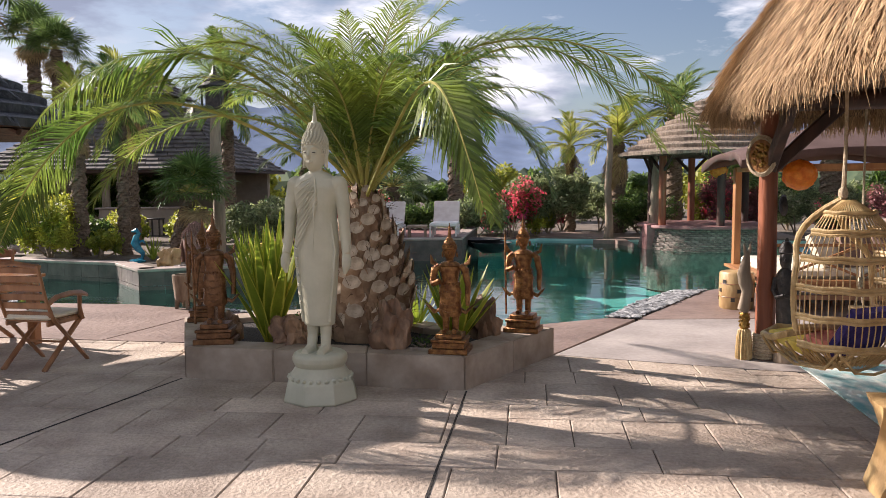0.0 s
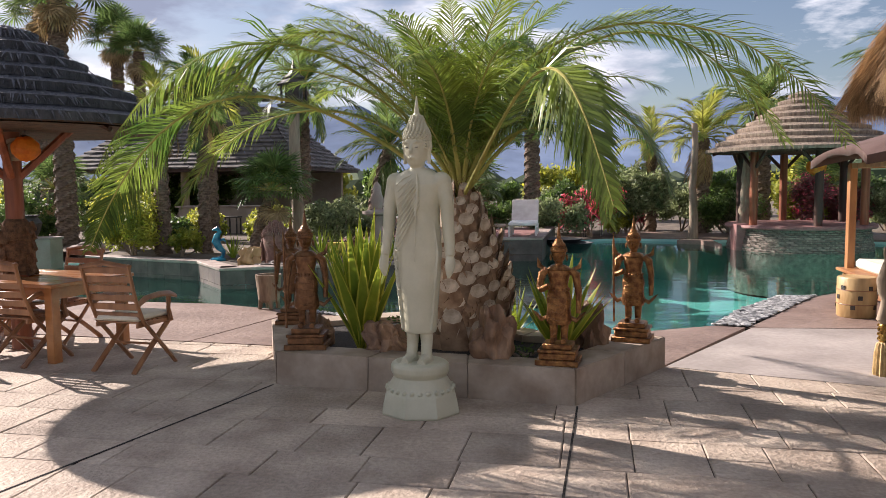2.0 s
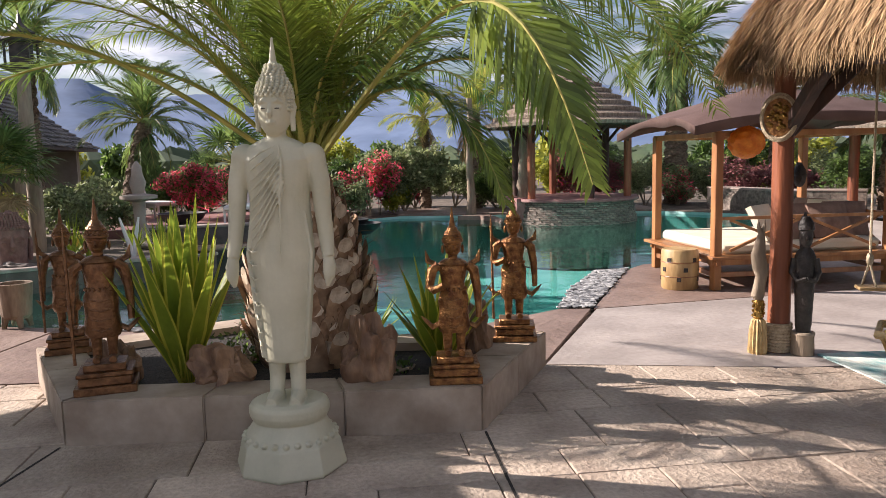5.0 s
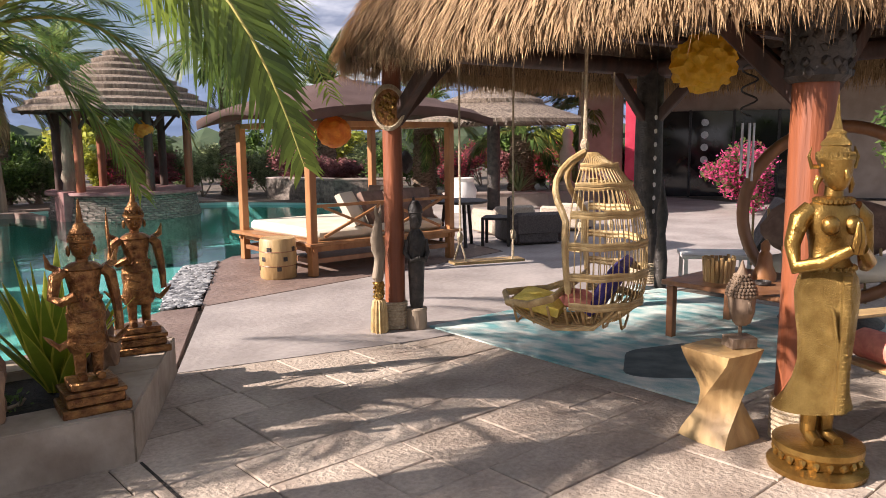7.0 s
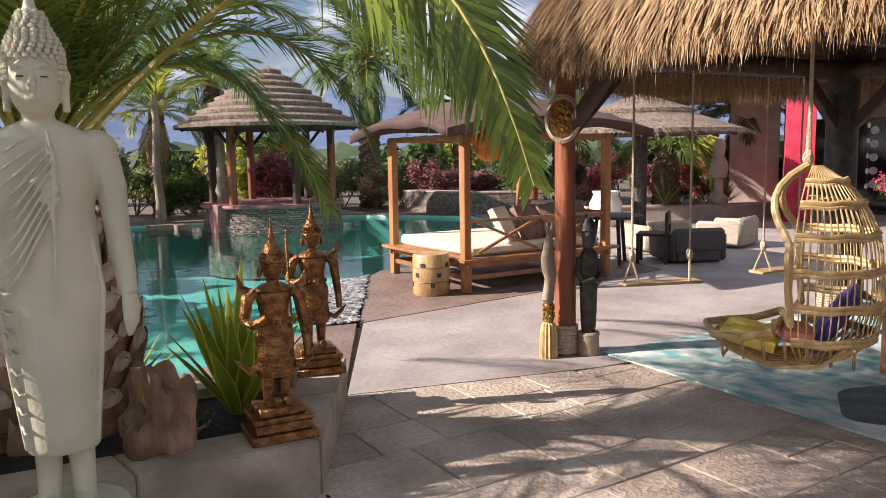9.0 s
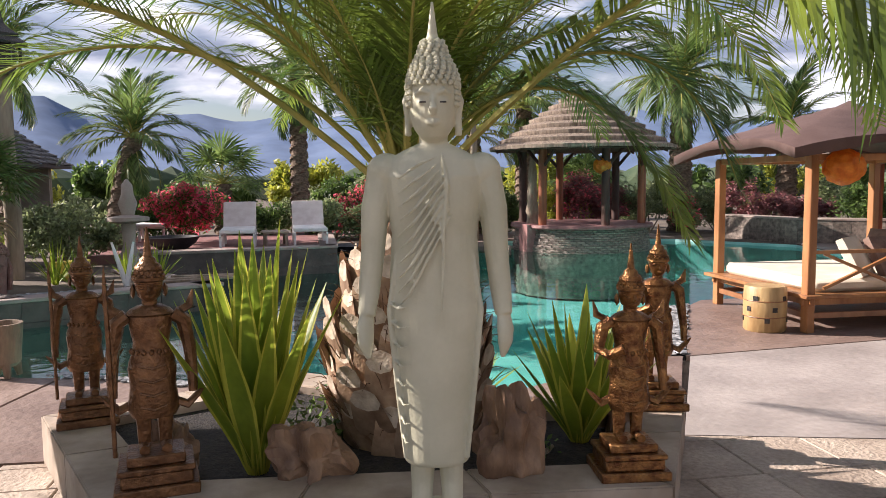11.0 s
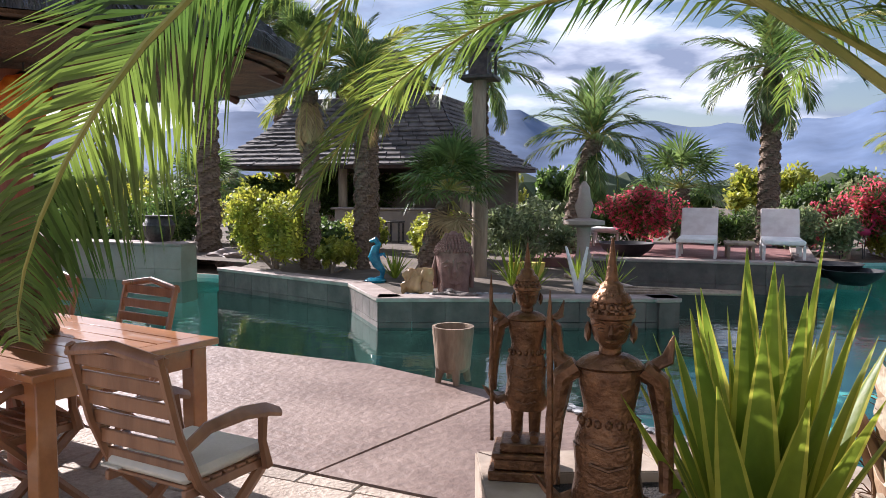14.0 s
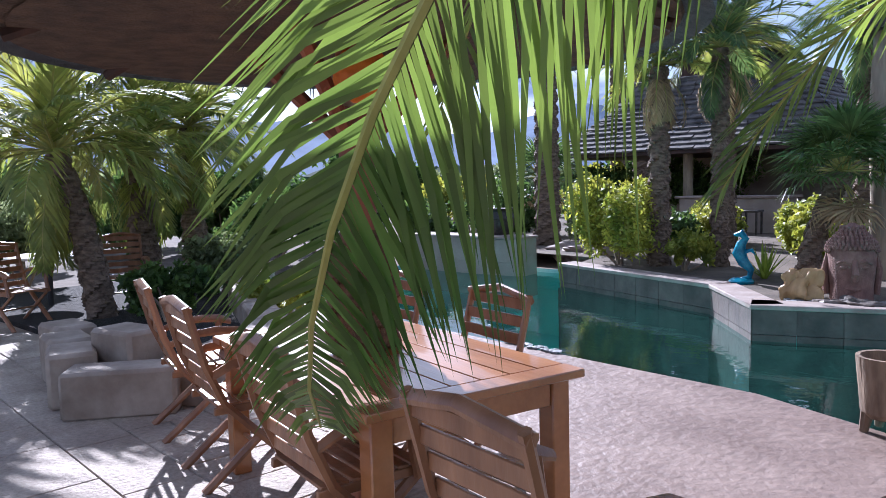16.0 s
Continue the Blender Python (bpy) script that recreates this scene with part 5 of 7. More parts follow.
single("ash_dish", lathe(B(), [(.05, 0), (.06, .01), (.06, .03), (.05, .035), (.045, .012), (.005, .012)], 16), M_DARKWOOD, "small dark dish on the table", "dish", pose(4.40, 4.35, 0.475))

# twisted stool with a bronze head
bm = B()
rows = []
for i in range(13):
    t = i / 12
    a = radians(90 * t * t * (3 - 2 * t))
    k = 1 - 0.37 * math.sin(math.pi * t) ** 1.2
    ring = []
    for x, y in ((-.17, -.17), (0, -.185), (.17, -.17), (.185, 0), (.17, .17), (0, .185), (-.17, .17), (-.185, 0)):
        ring.append(bm.verts.new(((x * math.cos(a) - y * math.sin(a)) * k, (x * math.sin(a) + y * math.cos(a)) * k, 0.49 * t)))
    rows.append(ring)
for a, b in zip(rows, rows[1:]):
    for j in range(8):
        bm.faces.new((a[j], a[(j + 1) % 8], b[(j + 1) % 8], b[j]))
bm.faces.new(rows[0][::-1])
bm.faces.new(rows[-1])
single("twisted_stool", bm, M_STRAWWOOD, "pale solid wooden stool carved with a twist", "stool", pose(2.40, 3.86, 0, 0, 0, -14) @ Matrix.Diagonal((0.88, 0.88, 1, 1)))
bm = B()
box(bm, (0, 0, 0.03), (0.16, 0.13, 0.06), bevel=0.006)
tube(bm, [(0, 0, 0.06), (0, 0, 0.14)], 0.012, 8)
loft(bm, [(.12, 0, -.01, .03, .03), (.14, 0, -.015, .05, .055), (.20, 0, -.01, .07, .08), (.27, 0, 0, .078, .088), (.33, 0, .005, .07, .075), (.37, 0, .005, .045, .045), (.39, 0, .005, .035, .035), (.43, 0, .005, .016, .016), (.47, 0, .005, .003, .003)], 18)
tube(bm, [(0, -.09, .26), (0, -.11, .215), (0, -.10, .205)], [.008, .014, .012], 8)
for row in range(7):
    z = .285 + row * .017
    rr = [.082, .080, .075, .068, .058, .046, .04][row]
    n = max(8, int(2 * math.pi * rr / .02))
    for k in range(n):
        a = 2 * math.pi * k / n
        blob(bm, (math.cos(a) * rr, math.sin(a) * rr * 1.08, z), (.011, .011, .011), 1)
single("carved_bust", bm, M_MORTAR, "small brown carved wooden bust on a black stand", "sculpture", pose(2.48, 3.80, 0.489, 0, 0, -40) @ Matrix.Diagonal((0.9, 0.9, 1.0, 1)))

# the gilded praying statue
bm = B()
lathe(bm, [(.255, 0), (.26, .03), (.235, .045), (.205, .06), (.21, .09), (.235, .12), (.235, .15), (.215, .16), (.01, .16)], 26)
for k in range(20):
    a = 2 * math.pi * k / 20
    blob(bm, (math.cos(a) * .215, math.sin(a) * .215, .085), (.022, .022, .028), 1)
for s in (-1, 1):
    tube(bm, [(s * .06 - .01, -.10, .172), (s * .055, -.02, .178), (s * .05, .02, .20), (s * .05, .02, .32)], [.03, .036, .042, .048], 10)
loft(bm, [(.33, -.035, .02, .225, .15), (.345, -.035, .02, .222, .148), (.40, -.022, .01, .185, .13), (.48, -.008, .0, .155, .115), (.58, 0, -.01, .142, .11), (.70, .004, -.008, .150, .115), (.82, .004, .0, .168, .125), (.93, 0, .0, .176, .13), (1.00, 0, .0, .160, .12), (1.05, 0, .0, .13, .105), (1.10, 0, 0, .105, .085), (1.18, 0, 0, .115, .09), (1.27, 0, 0, .145, .095), (1.34, 0, 0, .155, .085), (1.38, 0, 0, .11, .065), (1.41, 0, 0, .05, .045)], 26)
tube(bm, [(0, 0, 1.38), (0, -.005, 1.47)], [.05, .045], 12)
loft(bm, [(1.435, 0, -.03, .025, .03), (1.46, 0, -.025, .055, .06), (1.51, 0, -.01, .075, .085), (1.56, 0, -.005, .082, .092), (1.585, 0, 0, .092, .10), (1.60, 0, 0, .092, .10), (1.61, 0, 0, .078, .085), (1.65, 0, 0, .066, .07), (1.655, 0, 0, .074, .078), (1.67, 0, 0, .07, .074), (1.69, 0, 0, .05, .05), (1.71, 0, 0, .045, .045), (1.715, 0, 0, .05, .05), (1.73, 0, 0, .028, .028), (1.76, 0, 0, .022, .022), (1.80, 0, 0, .013, .013), (1.90, 0, 0, .003, .003)], 20)
tube(bm, [(0, -.09, 1.54), (0, -.108, 1.50), (0, -.10, 1.488)], [.008, .014, .012], 8)
for s in (-1, 1):
    tube(bm, [(s * .13, 0, 1.345), (s * .185, .0, 1.30), (s * .215, .01, 1.17), (s * .205, -.02, 1.06), (s * .13, -.14, 1.10), (s * .03, -.21, 1.17)], [.045, .052, .042, .038, .034, .028], 12)
    tube(bm, [(s * .014, -.21, 1.15), (s * .013, -.225, 1.22), (s * .008, -.22, 1.30)], [.022, .022, .006], 8)
    blob(bm, (s * .065, -.085, 1.27), (.05, .045, .05), 2)
    tube(bm, [(s * .085, .01, 1.55), (s * .12, .02, 1.55), (s * .14, .02, 1.60), (s * .125, .02, 1.65)], [.014, .022, .016, .003], 8, flat=.5)
    tube(bm, [(s * .085, .0, 1.50), (s * .105, 0, 1.46), (s * .10, 0, 1.42)], [.02, .016, .008], 8)
    for k in range(6):
        blob(bm, (s * .195 + .03 * math.cos(k), .03 * math.sin(k), 1.25), (.022, .022, .025), 1)
    tube(bm, [(s * .13, -.06, .98), (s * .05, -.125, .85), (s * .02, -.135, .70)], [.008, .012, .006], 6)
for k in range(26):
    a = 2 * math.pi * k / 26
    blob(bm, (math.cos(a) * .10, math.sin(a) * .065 - .01, 1.385), (.018, .018, .02), 1)
    blob(bm, (math.cos(a) * .085, math.sin(a) * .09, 1.605), (.013, .013, .02), 1)
    blob(bm, (math.cos(a) * .137, math.sin(a) * .112, 1.055), (.014, .014, .016), 1)
box(bm, (.02, -.128, .68), (.06, .02, .70), bevel=.006)
for k in range(24):
    blob(bm, (.02, -.139, .35 + k * .028), (.016, .006, .010), 1)
for k in range(9):
    z = .32 + k * .07
    for s in (-1, 1):
        tube(bm, [(s * .04, -.122, z), (s * .09, -.104, z + .02), (s * .13, -.04, z + .05)], .003, 5)
gs = single("gilded_statue", bm, M_GOLD, "life-size gilded praying temple statue with tall spired crown", "statue", pose(2.31, 3.34, 0, 0, 0, -40) @ Matrix.Diagonal((0.86, 0.9, 0.94, 1)))
gs.data.materials.append(M_GOLDTEX)
for f in gs.data.polygons:
    if 0.32 < f.center.z < 1.06 or f.center.z > 1.575:
        f.material_index = 1

# big round rattan swing seat
rr_ = thing("round_rattan_seat", "large round rattan ring seat with tan cushions", "seat", pose(5.5, 4.15, 0, 0, 0, -70))
part("ring", tube(B(), [(math.cos(a) * 0.74, 0, 0.95 + math.sin(a) * 0.74) for a in (2 * math.pi * i / 48 for i in range(49))], 0.055, 10), M_TEAK, rr_)
for k in range(-5, 6):
    x = k * 0.13
    h = math.sqrt(0.80 ** 2 - x * x)
    part("cane", tube(B(), [(x, 0.0, 0.95 - h), (x, 0.35, 0.70), (x, 0.40, 0.95)], 0.012, 6), M_RATTAN, rr_)
part("seat_pad", blob(B(), (0, 0.12, 0.48), (0.62, 0.34, 0.13), 3, 0.1, 2), M_CUSHION, rr_, "tan padded seat")
part("back_pad", blob(B(), (0, 0.34, 0.80), (0.58, 0.12, 0.28), 3, 0.15, 4), M_BROWNFAB, rr_)
part("base", lathe(B(), [(0.4, 0), (0.42, 0.03), (0.36, 0.08), (0.12, 0.18)], 20), M_DARKWOOD, rr_)

ad = thing("slatted_lounge_chair", "low pale wooden slatted lounge chair with orange cushion", "chair", pose(3.25, 3.05, 0, 0, 0, 150))
for k in range(6):
    part("seat_slat", box(B(), (0.32 - k * 0.11, 0, 0.36 - 0.02 * k), (0.095, 0.58, 0.022), bevel=0.004), M_STRAWWOOD, ad)
for k in range(5):
    part("back_slat", box(B(), (0, 0, 0), (0.022, 0.105, 0.72), m=Matrix.Translation((-0.42, -0.24 + k * 0.12, 0.60)) @ pose(0, 0, 0, 0, -22, 0), bevel=0.004), M_WHITE, ad)
for s in (-1, 1):
    part("arm", box(B(), (-0.02, s * 0.34, 0.58), (0.72, 0.12, 0.025), bevel=0.006), M_STRAWWOOD, ad)
    for x in (0.28, -0.30):
        part("leg", box(B(), (x, s * 0.31, 0.285), (0.09, 0.03, 0.57), bevel=0.004), M_STRAWWOOD, ad)
single("bolster", tube(B(), [(0, -0.24, 0), (0, -0.2, 0), (0, 0.2, 0), (0, 0.24, 0)], [0.06, 0.085, 0.085, 0.06], 16), M_ROSE, "orange cylindrical bolster on the lounge chair", "cushion", pose(3.02, 3.18, 0.46, 0, 0, 150))
bush("leafy_plant", "bright green broad-leaved plant near the gilded statue", "plant", pose(2.78, 2.80, 0), [(0, 0, 0.28, 0.28, 0.28, 0.26), (0.12, 0.15, 0.42, 0.2, 0.2, 0.18)], M_LEAF, 0.06, 220, 9)
lantern(3.42, 4.46, 2.08, 0.20, M_YELLOW, "crumpled yellow lantern under the straw roof", 2.5)
sp = thing("spiral_chime", "dark metal spiral chime hanging from the roof", "wind chime", pose(3.05, 4.02, 0))
part("spiral", tube(B(), [(0.045 * math.cos(i * 0.7), 0.045 * math.sin(i * 0.7), 1.72 + i * 0.013) for i in range(46)], 0.006, 5), M_BLACK, sp)
part("orb", tube(B(), [(0.07 * math.cos(i * 0.5) * math.cos(i * 0.13), 0.07 * math.sin(i * 0.5), 2.17 + 0.07 * math.sin(i * 0.13)) for i in range(60)], 0.003, 4), M_BRONZE, sp)
for k in range(5):
    a = k * 1.257
    part("chime_tube", tube(B(), [(0.035 * math.cos(a), 0.035 * math.sin(a), 1.42 - 0.02 * k), (0.035 * math.cos(a), 0.035 * math.sin(a), 1.68)], 0.007, 6), M_METAL, sp)
part("cord", tube(B(), [(0, 0, 2.2), (0, 0, 2.5)], 0.003, 4), M_BLACK, sp)
sh = thing("shell_chime", "string of pale discs hanging from the roof edge", "wind chime", pose(4.35, 5.25, 0))
part("cord", tube(B(), [(0, 0, 0.9), (0, 0, 2.45)], 0.003, 4), M_BLACK, sh)
for k in range(8):
    part("disc", tube(B(), [(0, -0.004, 1.0 + k * 0.11), (0, 0.004, 1.0 + k * 0.11)], 0.02, 12), M_WHITE, sh)
carved_pole("slim_carving", 6.05, 6.0, [(0, 0, 0, .07), (.3, 0, 0, .08), (.6, 0, 0, .05), (.8, 0, 0, .07), (1.0, 0, 0, .04), (1.2, 0, 0, .01)], M_DARKWOOD, "tall dark carved figure by the far post")


# ---- canopied daybed ----
BC = [Vector((4.12, 9.52, 0)), Vector((6.28, 9.24, 0)), Vector((6.58, 11.12, 0)), Vector((4.42, 11.40, 0))]
bed = thing("canopy_daybed", "wooden daybed with brown canvas canopy and cream mattress by the pool", "daybed")
for c in BC:
    part("bed_post", box(B(), (c.x, c.y, 0.92), (0.10, 0.10, 1.84), bevel=0.008), M_BEDWOOD, bed)
for i in range(4):
    a, b = BC[i], BC[(i + 1) % 4]
    w = b - a
    ang = math.degrees(math.atan2(w.y, w.x))
    c = (a + b) / 2
    part("side_rail", box(B(), (0, 0, 0), (w.length + 0.16, 0.05, 0.11), m=pose(c.x, c.y, 0.345, 0, 0, ang), bevel=0.006), M_BEDWOOD, bed)
    part("low_rail", box(B(), (0, 0, 0), (w.length - 0.1, 0.04, 0.06), m=pose(c.x, c.y, 0.18, 0, 0, ang), bevel=0.004), M_TEAK, bed)
    part("top_rail", box(B(), (0, 0, 0), (w.length + 0.1, 0.05, 0.07), m=pose(c.x, c.y, 1.82, 0, 0, ang), bevel=0.004), M_BEDWOOD, bed)
c0 = sum(BC, Vector()) / 4
BA = math.degrees(math.atan2(-0.28, 2.16))
part("platform", box(B(), (0, 0, 0), (2.42, 2.12, 0.04), m=pose(c0.x, c0.y, 0.385, 0, 0, BA), bevel=0.006), M_BEDWOOD, bed)
for i in (0, 1):
    a, b = BC[i], BC[i + 1]
    m0 = a.lerp(b, 0.10)
    for t0 in (0.08, 0.52):
        p, q = a.lerp(b, t0), a.lerp(b, t0 + 0.40)
        up = Vector((0, 0, 0.36))
        base = Vector((0, 0, 0.46))
        part("cross_rail", tube(B(), [p + base, q + base + up], 0.022, 4), M_BEDWOOD, bed)
        part("cross_rail", tube(B(), [p + base + up, q + base], 0.022, 4), M_BEDWOOD, bed)
    part("hand_rail", tube(B(), [a + Vector((0, 0, 0.84)), b + Vector((0, 0, 0.84))], 0.026, 4), M_BEDWOOD, bed)
# the sagging canvas
bm = B()
N = 16
cor = [c0 + (c - c0) * 1.42 for c in BC]
grid = []
for i in range(N + 1):
    row = []
    for j in range(N + 1):
        u, v = i / N, j / N
        p = cor[0].lerp(cor[1], u).lerp(cor[3].lerp(cor[2], u), v)
        e = max(abs(u - 0.5), abs(v - 0.5)) * 2
        f = min(abs(u - 0.5), abs(v - 0.5)) * 2
        p += (c0 - p) * 0.09 * (1 - f) * e
        z = 2.50 - 0.50 * e ** 0.85 + 0.05 * (1 - f * f) * e - 0.10 * (f * e) ** 3
        row.append(bm.verts.new((p.x, p.y, z)))
    grid.append(row)
for i in range(N):
    for j in range(N):
        bm.faces.new((grid[i][j], grid[i + 1][j], grid[i + 1][j + 1], grid[i][j + 1]))
per = [grid[i][0] for i in range(N)] + [grid[N][j] for j in range(N)] + [grid[N - i][N] for i in range(N)] + [grid[0][N - j] for j in range(N)]
lowv = [bm.verts.new(v.co + Vector((0, 0, -0.10 - 0.02 * math.sin(k * 0.8)))) for k, v in enumerate(per)]
for k in range(len(per)):
    n = (k + 1) % len(per)
    bm.faces.new((per[k], lowv[k], lowv[n], per[n]))
can = part("canopy", bm, M_CANVAS, bed, "dark brown canvas canopy")
sol = can.modifiers.new("cloth", "SOLIDIFY")
sol.thickness = 0.006
bm = box(B(), (0, 0, 0), (2.02, 1.78, 0.14), bevel=0.04)
single("mattress", bm, M_CUSHION, "cream mattress on the daybed", "mattress", pose(c0.x, c0.y, 0.475, 0, 0, BA))
for x, y, a, mat, lb in ((4.95, 9.75, 30, M_CUSHION, "cream"), (5.35, 9.70, 10, M_BROWNFAB, "brown"), (5.75, 9.62, -8, M_BROWNFAB, "brown"), (6.1, 9.75, -25, M_BROWNFAB, "dark brown"), (6.15, 10.15, -60, M_CUSHION, "cream"), (6.2, 10.55, -80, M_BROWNFAB, "brown")):
    cushion("plump %s pillow propped on the daybed" % lb, pose(x, y, 0.74, 62, 0, a), (0.50, 0.46, 0.17), mat)
lantern(4.42, 9.42, 1.72, 0.20, M_ORANGE, "round orange lantern under the canopy edge", 1.95)
st = thing("carved_drum_stool", "golden wooden drum stool with carved square holes", "stool", pose(3.82, 9.80, 0))
part("body", lathe(B(), [(0.20, 0), (0.215, 0.02), (0.22, 0.25), (0.215, 0.46), (0.20, 0.48), (0.01, 0.48)], 24), M_STRAWWOOD, st)
# no openings are cut: small dark blocks stand in for the shaded holes
for k in range(14):
    a = 2 * math.pi * k / 14 + (k % 2) * 0.1
    part("hole_shade", box(B(), (0, 0, 0), (0.012, 0.05, 0.05), m=pose(math.cos(a) * 0.217, math.sin(a) * 0.217, 0.13 + 0.16 * (k % 3) / 1.4, 0, 0, math.degrees(a))), M_DARKWOOD, st)
for z in (0.16, 0.33):
    part("band", tube(B(), [(math.cos(b) * 0.219, math.sin(b) * 0.219, z) for b in (2 * math.pi * i / 24 for i in range(25))], 0.006, 5), M_TEAK, st)


# ---- pool bar on the far side ----
BX, BY = 7.15, 20.7
bar = thing("pool_bar", "round stone pool bar under a stepped grey thatch roof", "bar", pose(BX, BY, 0))
layered_roof(bar, 2.25, 2.42, 3.95, 9, 40, M_GTHATCH, M_THATCHSHADE, 4, per=130, fringe=0.2)
for k in range(6):
    a = 2 * math.pi * k / 6 + 0.45
    part("post", tube(B(), [(math.cos(a) * 1.5, math.sin(a) * 1.5, 0.5), (math.cos(a) * 1.5, math.sin(a) * 1.5, 2.5)], 0.10, 10), M_CEDAR if k % 2 else M_DARKBEAM, bar)
    for s in (-1, 1):
        b = a + s * 0.28
        part("brace", tube(B(), [(math.cos(a) * 1.5, math.sin(a) * 1.5, 1.9), (math.cos(b) * 1.62, math.sin(b) * 1.62, 2.38)], 0.045, 6), M_DARKBEAM, bar)
core = part("counter_wall", lathe(B(), [(1.72, -1.2), (1.72, -0.2), (1.60, 0.45), (1.55, 0.46)], 40), M_LEDGER, bar)
part("counter_top", lathe(B(), [(1.30, 0.44), (1.78, 0.44), (1.80, 0.47), (1.78, 0.53), (1.30, 0.53)], 40), M_MAROON, bar, "maroon stone counter")
fr = random.Random(77)
STONE = []
for k in range(4):
    bm = box(B(), (0, 0, 0), (0.06, 0.28 + 0.05 * k, 0.048), bevel=0.008)
    for v in bm.verts:
        v.co.x += fr.uniform(-0.008, 0.008)
    STONE.append(mesh_of("ledger_stone", bm, M_LEDGER, False))
for row in range(11):
    z = -0.13 + row * 0.053
    r = 1.72 - 0.12 * max(0, (z + 0.2)) / 0.65
    for k in range(26):
        a = math.pi * 0.86 + math.pi * 0.98 * (k + 0.5 * (row % 2)) / 26
        ob = part("ledger_stone", STONE[fr.randrange(4)], None, bar)
        ob.matrix_basis = pose(math.cos(a) * (r + fr.uniform(-0.005, 0.025)), math.sin(a) * (r + fr.uniform(-0.005, 0.025)), z, 0, 0, math.degrees(a))
pk = thing("stone_pillar", "square maroon pillar at the end of the bar", "pillar", pose(5.55, 20.3, 0))
part("shaft", box(B(), (0, 0, 0.0), (0.32, 0.5, 1.1), bevel=0.015), M_MAROON, pk)
carved_pole("bar_figure", 5.75, 20.55, [(.55, 0, 0, .16), (.75, 0, 0, .14), (.85, 0, 0, .18), (1.1, 0, 0, .12), (1.3, 0, 0, .14), (1.55, 0, 0, .10), (1.7, 0, 0, .12), (2.2, 0, 0, .06), (2.4, 0, 0, .04)], M_GREYWOOD, "carved grey figure standing on the bar pillar")
lantern(7.0, 19.3, 1.95, 0.22, M_ORANGE, "round orange lantern under the bar roof", 2.5)
slab("pavement_6", [(3.0, 23.62), (5.4, 22.72), (5.2, 20.6), (5.0, 22.0), (4.4, 22.2), (5.45, 22.72), (8.6, 22.42), (10.4, 21.42), (11, 25), (3, 26)], M_BROWN, "brown stone terrace behind the bar")
carved_pole("bare_trunk", 5.0, 22.9, [(-.05, 0, 0, .16), (.5, .02, 0, .12), (1.5, -.03, 0, .10), (2.6, .03, 0, .09), (3.3, 0, 0, .08)], M_GREYWOOD, "bare pale wooden trunk with hanging bells")


# ---- far terrace with loungers ----
def wall_run(name, pts, z0, z1, th, mat, cap, label, block=0.6, rows=2):
    """A low wall along a line, faced with tiles and capped."""
    w = thing(name, label, "wall", kind="structure")
    for a, b in zip(pts, pts[1:]):
        a, b = Vector((*a, 0)), Vector((*b, 0))
        d = (b - a).normalized()
        n = Vector((-d.y, d.x, 0))
        c = (a + b) / 2
        ang = math.degrees(math.atan2(d.y, d.x))
        part("core", box(B(), (0, 0, 0), ((b - a).length, th - 0.03, z1 - z0), m=pose(c.x + n.x * th / 2, c.y + n.y * th / 2, (z0 + z1) / 2, 0, 0, ang)), mat, w)
        if z0 < -0.4:
            part("footing", box(B(), (0, 0, 0), ((b - a).length + 0.03, th, -0.15 - z0), m=pose(c.x + n.x * (th / 2 - 0.03), c.y + n.y * (th / 2 - 0.03), (z0 - 0.15) / 2, 0, 0, ang)), mat, w)
        k = max(1, round((b - a).length / block))
        h = (z1 - max(z0, -0.3)) / rows
        for r in range(rows):
            for i in range(k):
                p = a.lerp(b, (i + 0.5) / k)
                part("tile", box(B(), (0, 0, 0), ((b - a).length / k - 0.006, 0.03, h - 0.006), m=pose(p.x + n.x * 0.004, p.y + n.y * 0.004, max(z0, -0.3) + h * (r + 0.5), 0, 0, ang)), mat, w)
        part("cap", box(B(), (0, 0, 0), ((b - a).length + 0.04, th + 0.06, 0.05), m=pose(c.x + n.x * th / 2, c.y + n.y * th / 2, z1 + 0.026, 0, 0, ang), bevel=0.008), cap, w)
    return w


wall_run("wall_terrace", [(-3.4, 17.38), (0.42, 17.58)], -1.2, 0.36, 0.30, M_POOLWALL, M_CAP, "dark tiled wall of the raised far terrace", 0.7, 2)
wall_run("wall_terrace_1", [(0.42, 17.6), (1.0, 22.6)], -1.2, 0.36, 0.30, M_POOLWALL, M_CAP, "dark tiled side wall of the far terrace", 0.7, 2)
slab("pavement_7", [(-4.6, 17.7), (0.1, 17.9), (0.7, 22.6), (-4.6, 22.6)], M_MAROON, "maroon stone floor of the far terrace", z=0.35)


def lounger(x, y, a, label):
    lg = thing("sun_lounger", label, "lounger", pose(x, y, 0.35, 0, 0, a), group="sun loungers on the terrace")
    part("seat_pad", box(B(), (0, -0.25, 0.34), (0.66, 1.2, 0.08), bevel=0.02), M_WHITE, lg)
    part("back_pad", box(B(), (0, 0, 0), (0.66, 0.72, 0.08), m=pose(0, 0.55, 0.58, 52, 0, 0), bevel=0.02), M_PINKTOWEL, lg, "pale pink towelling back")
    for sx in (-0.31, 0.31):
        part("side_frame", box(B(), (sx, -0.1, 0.27), (0.04, 1.5, 0.05), bevel=0.004), M_WHITE, lg)
        for sy in (-0.80, 0.0, 0.60):
            part("leg", box(B(), (sx, sy, 0.125), (0.045, 0.045, 0.25)), M_WHITE, lg)
    return lg


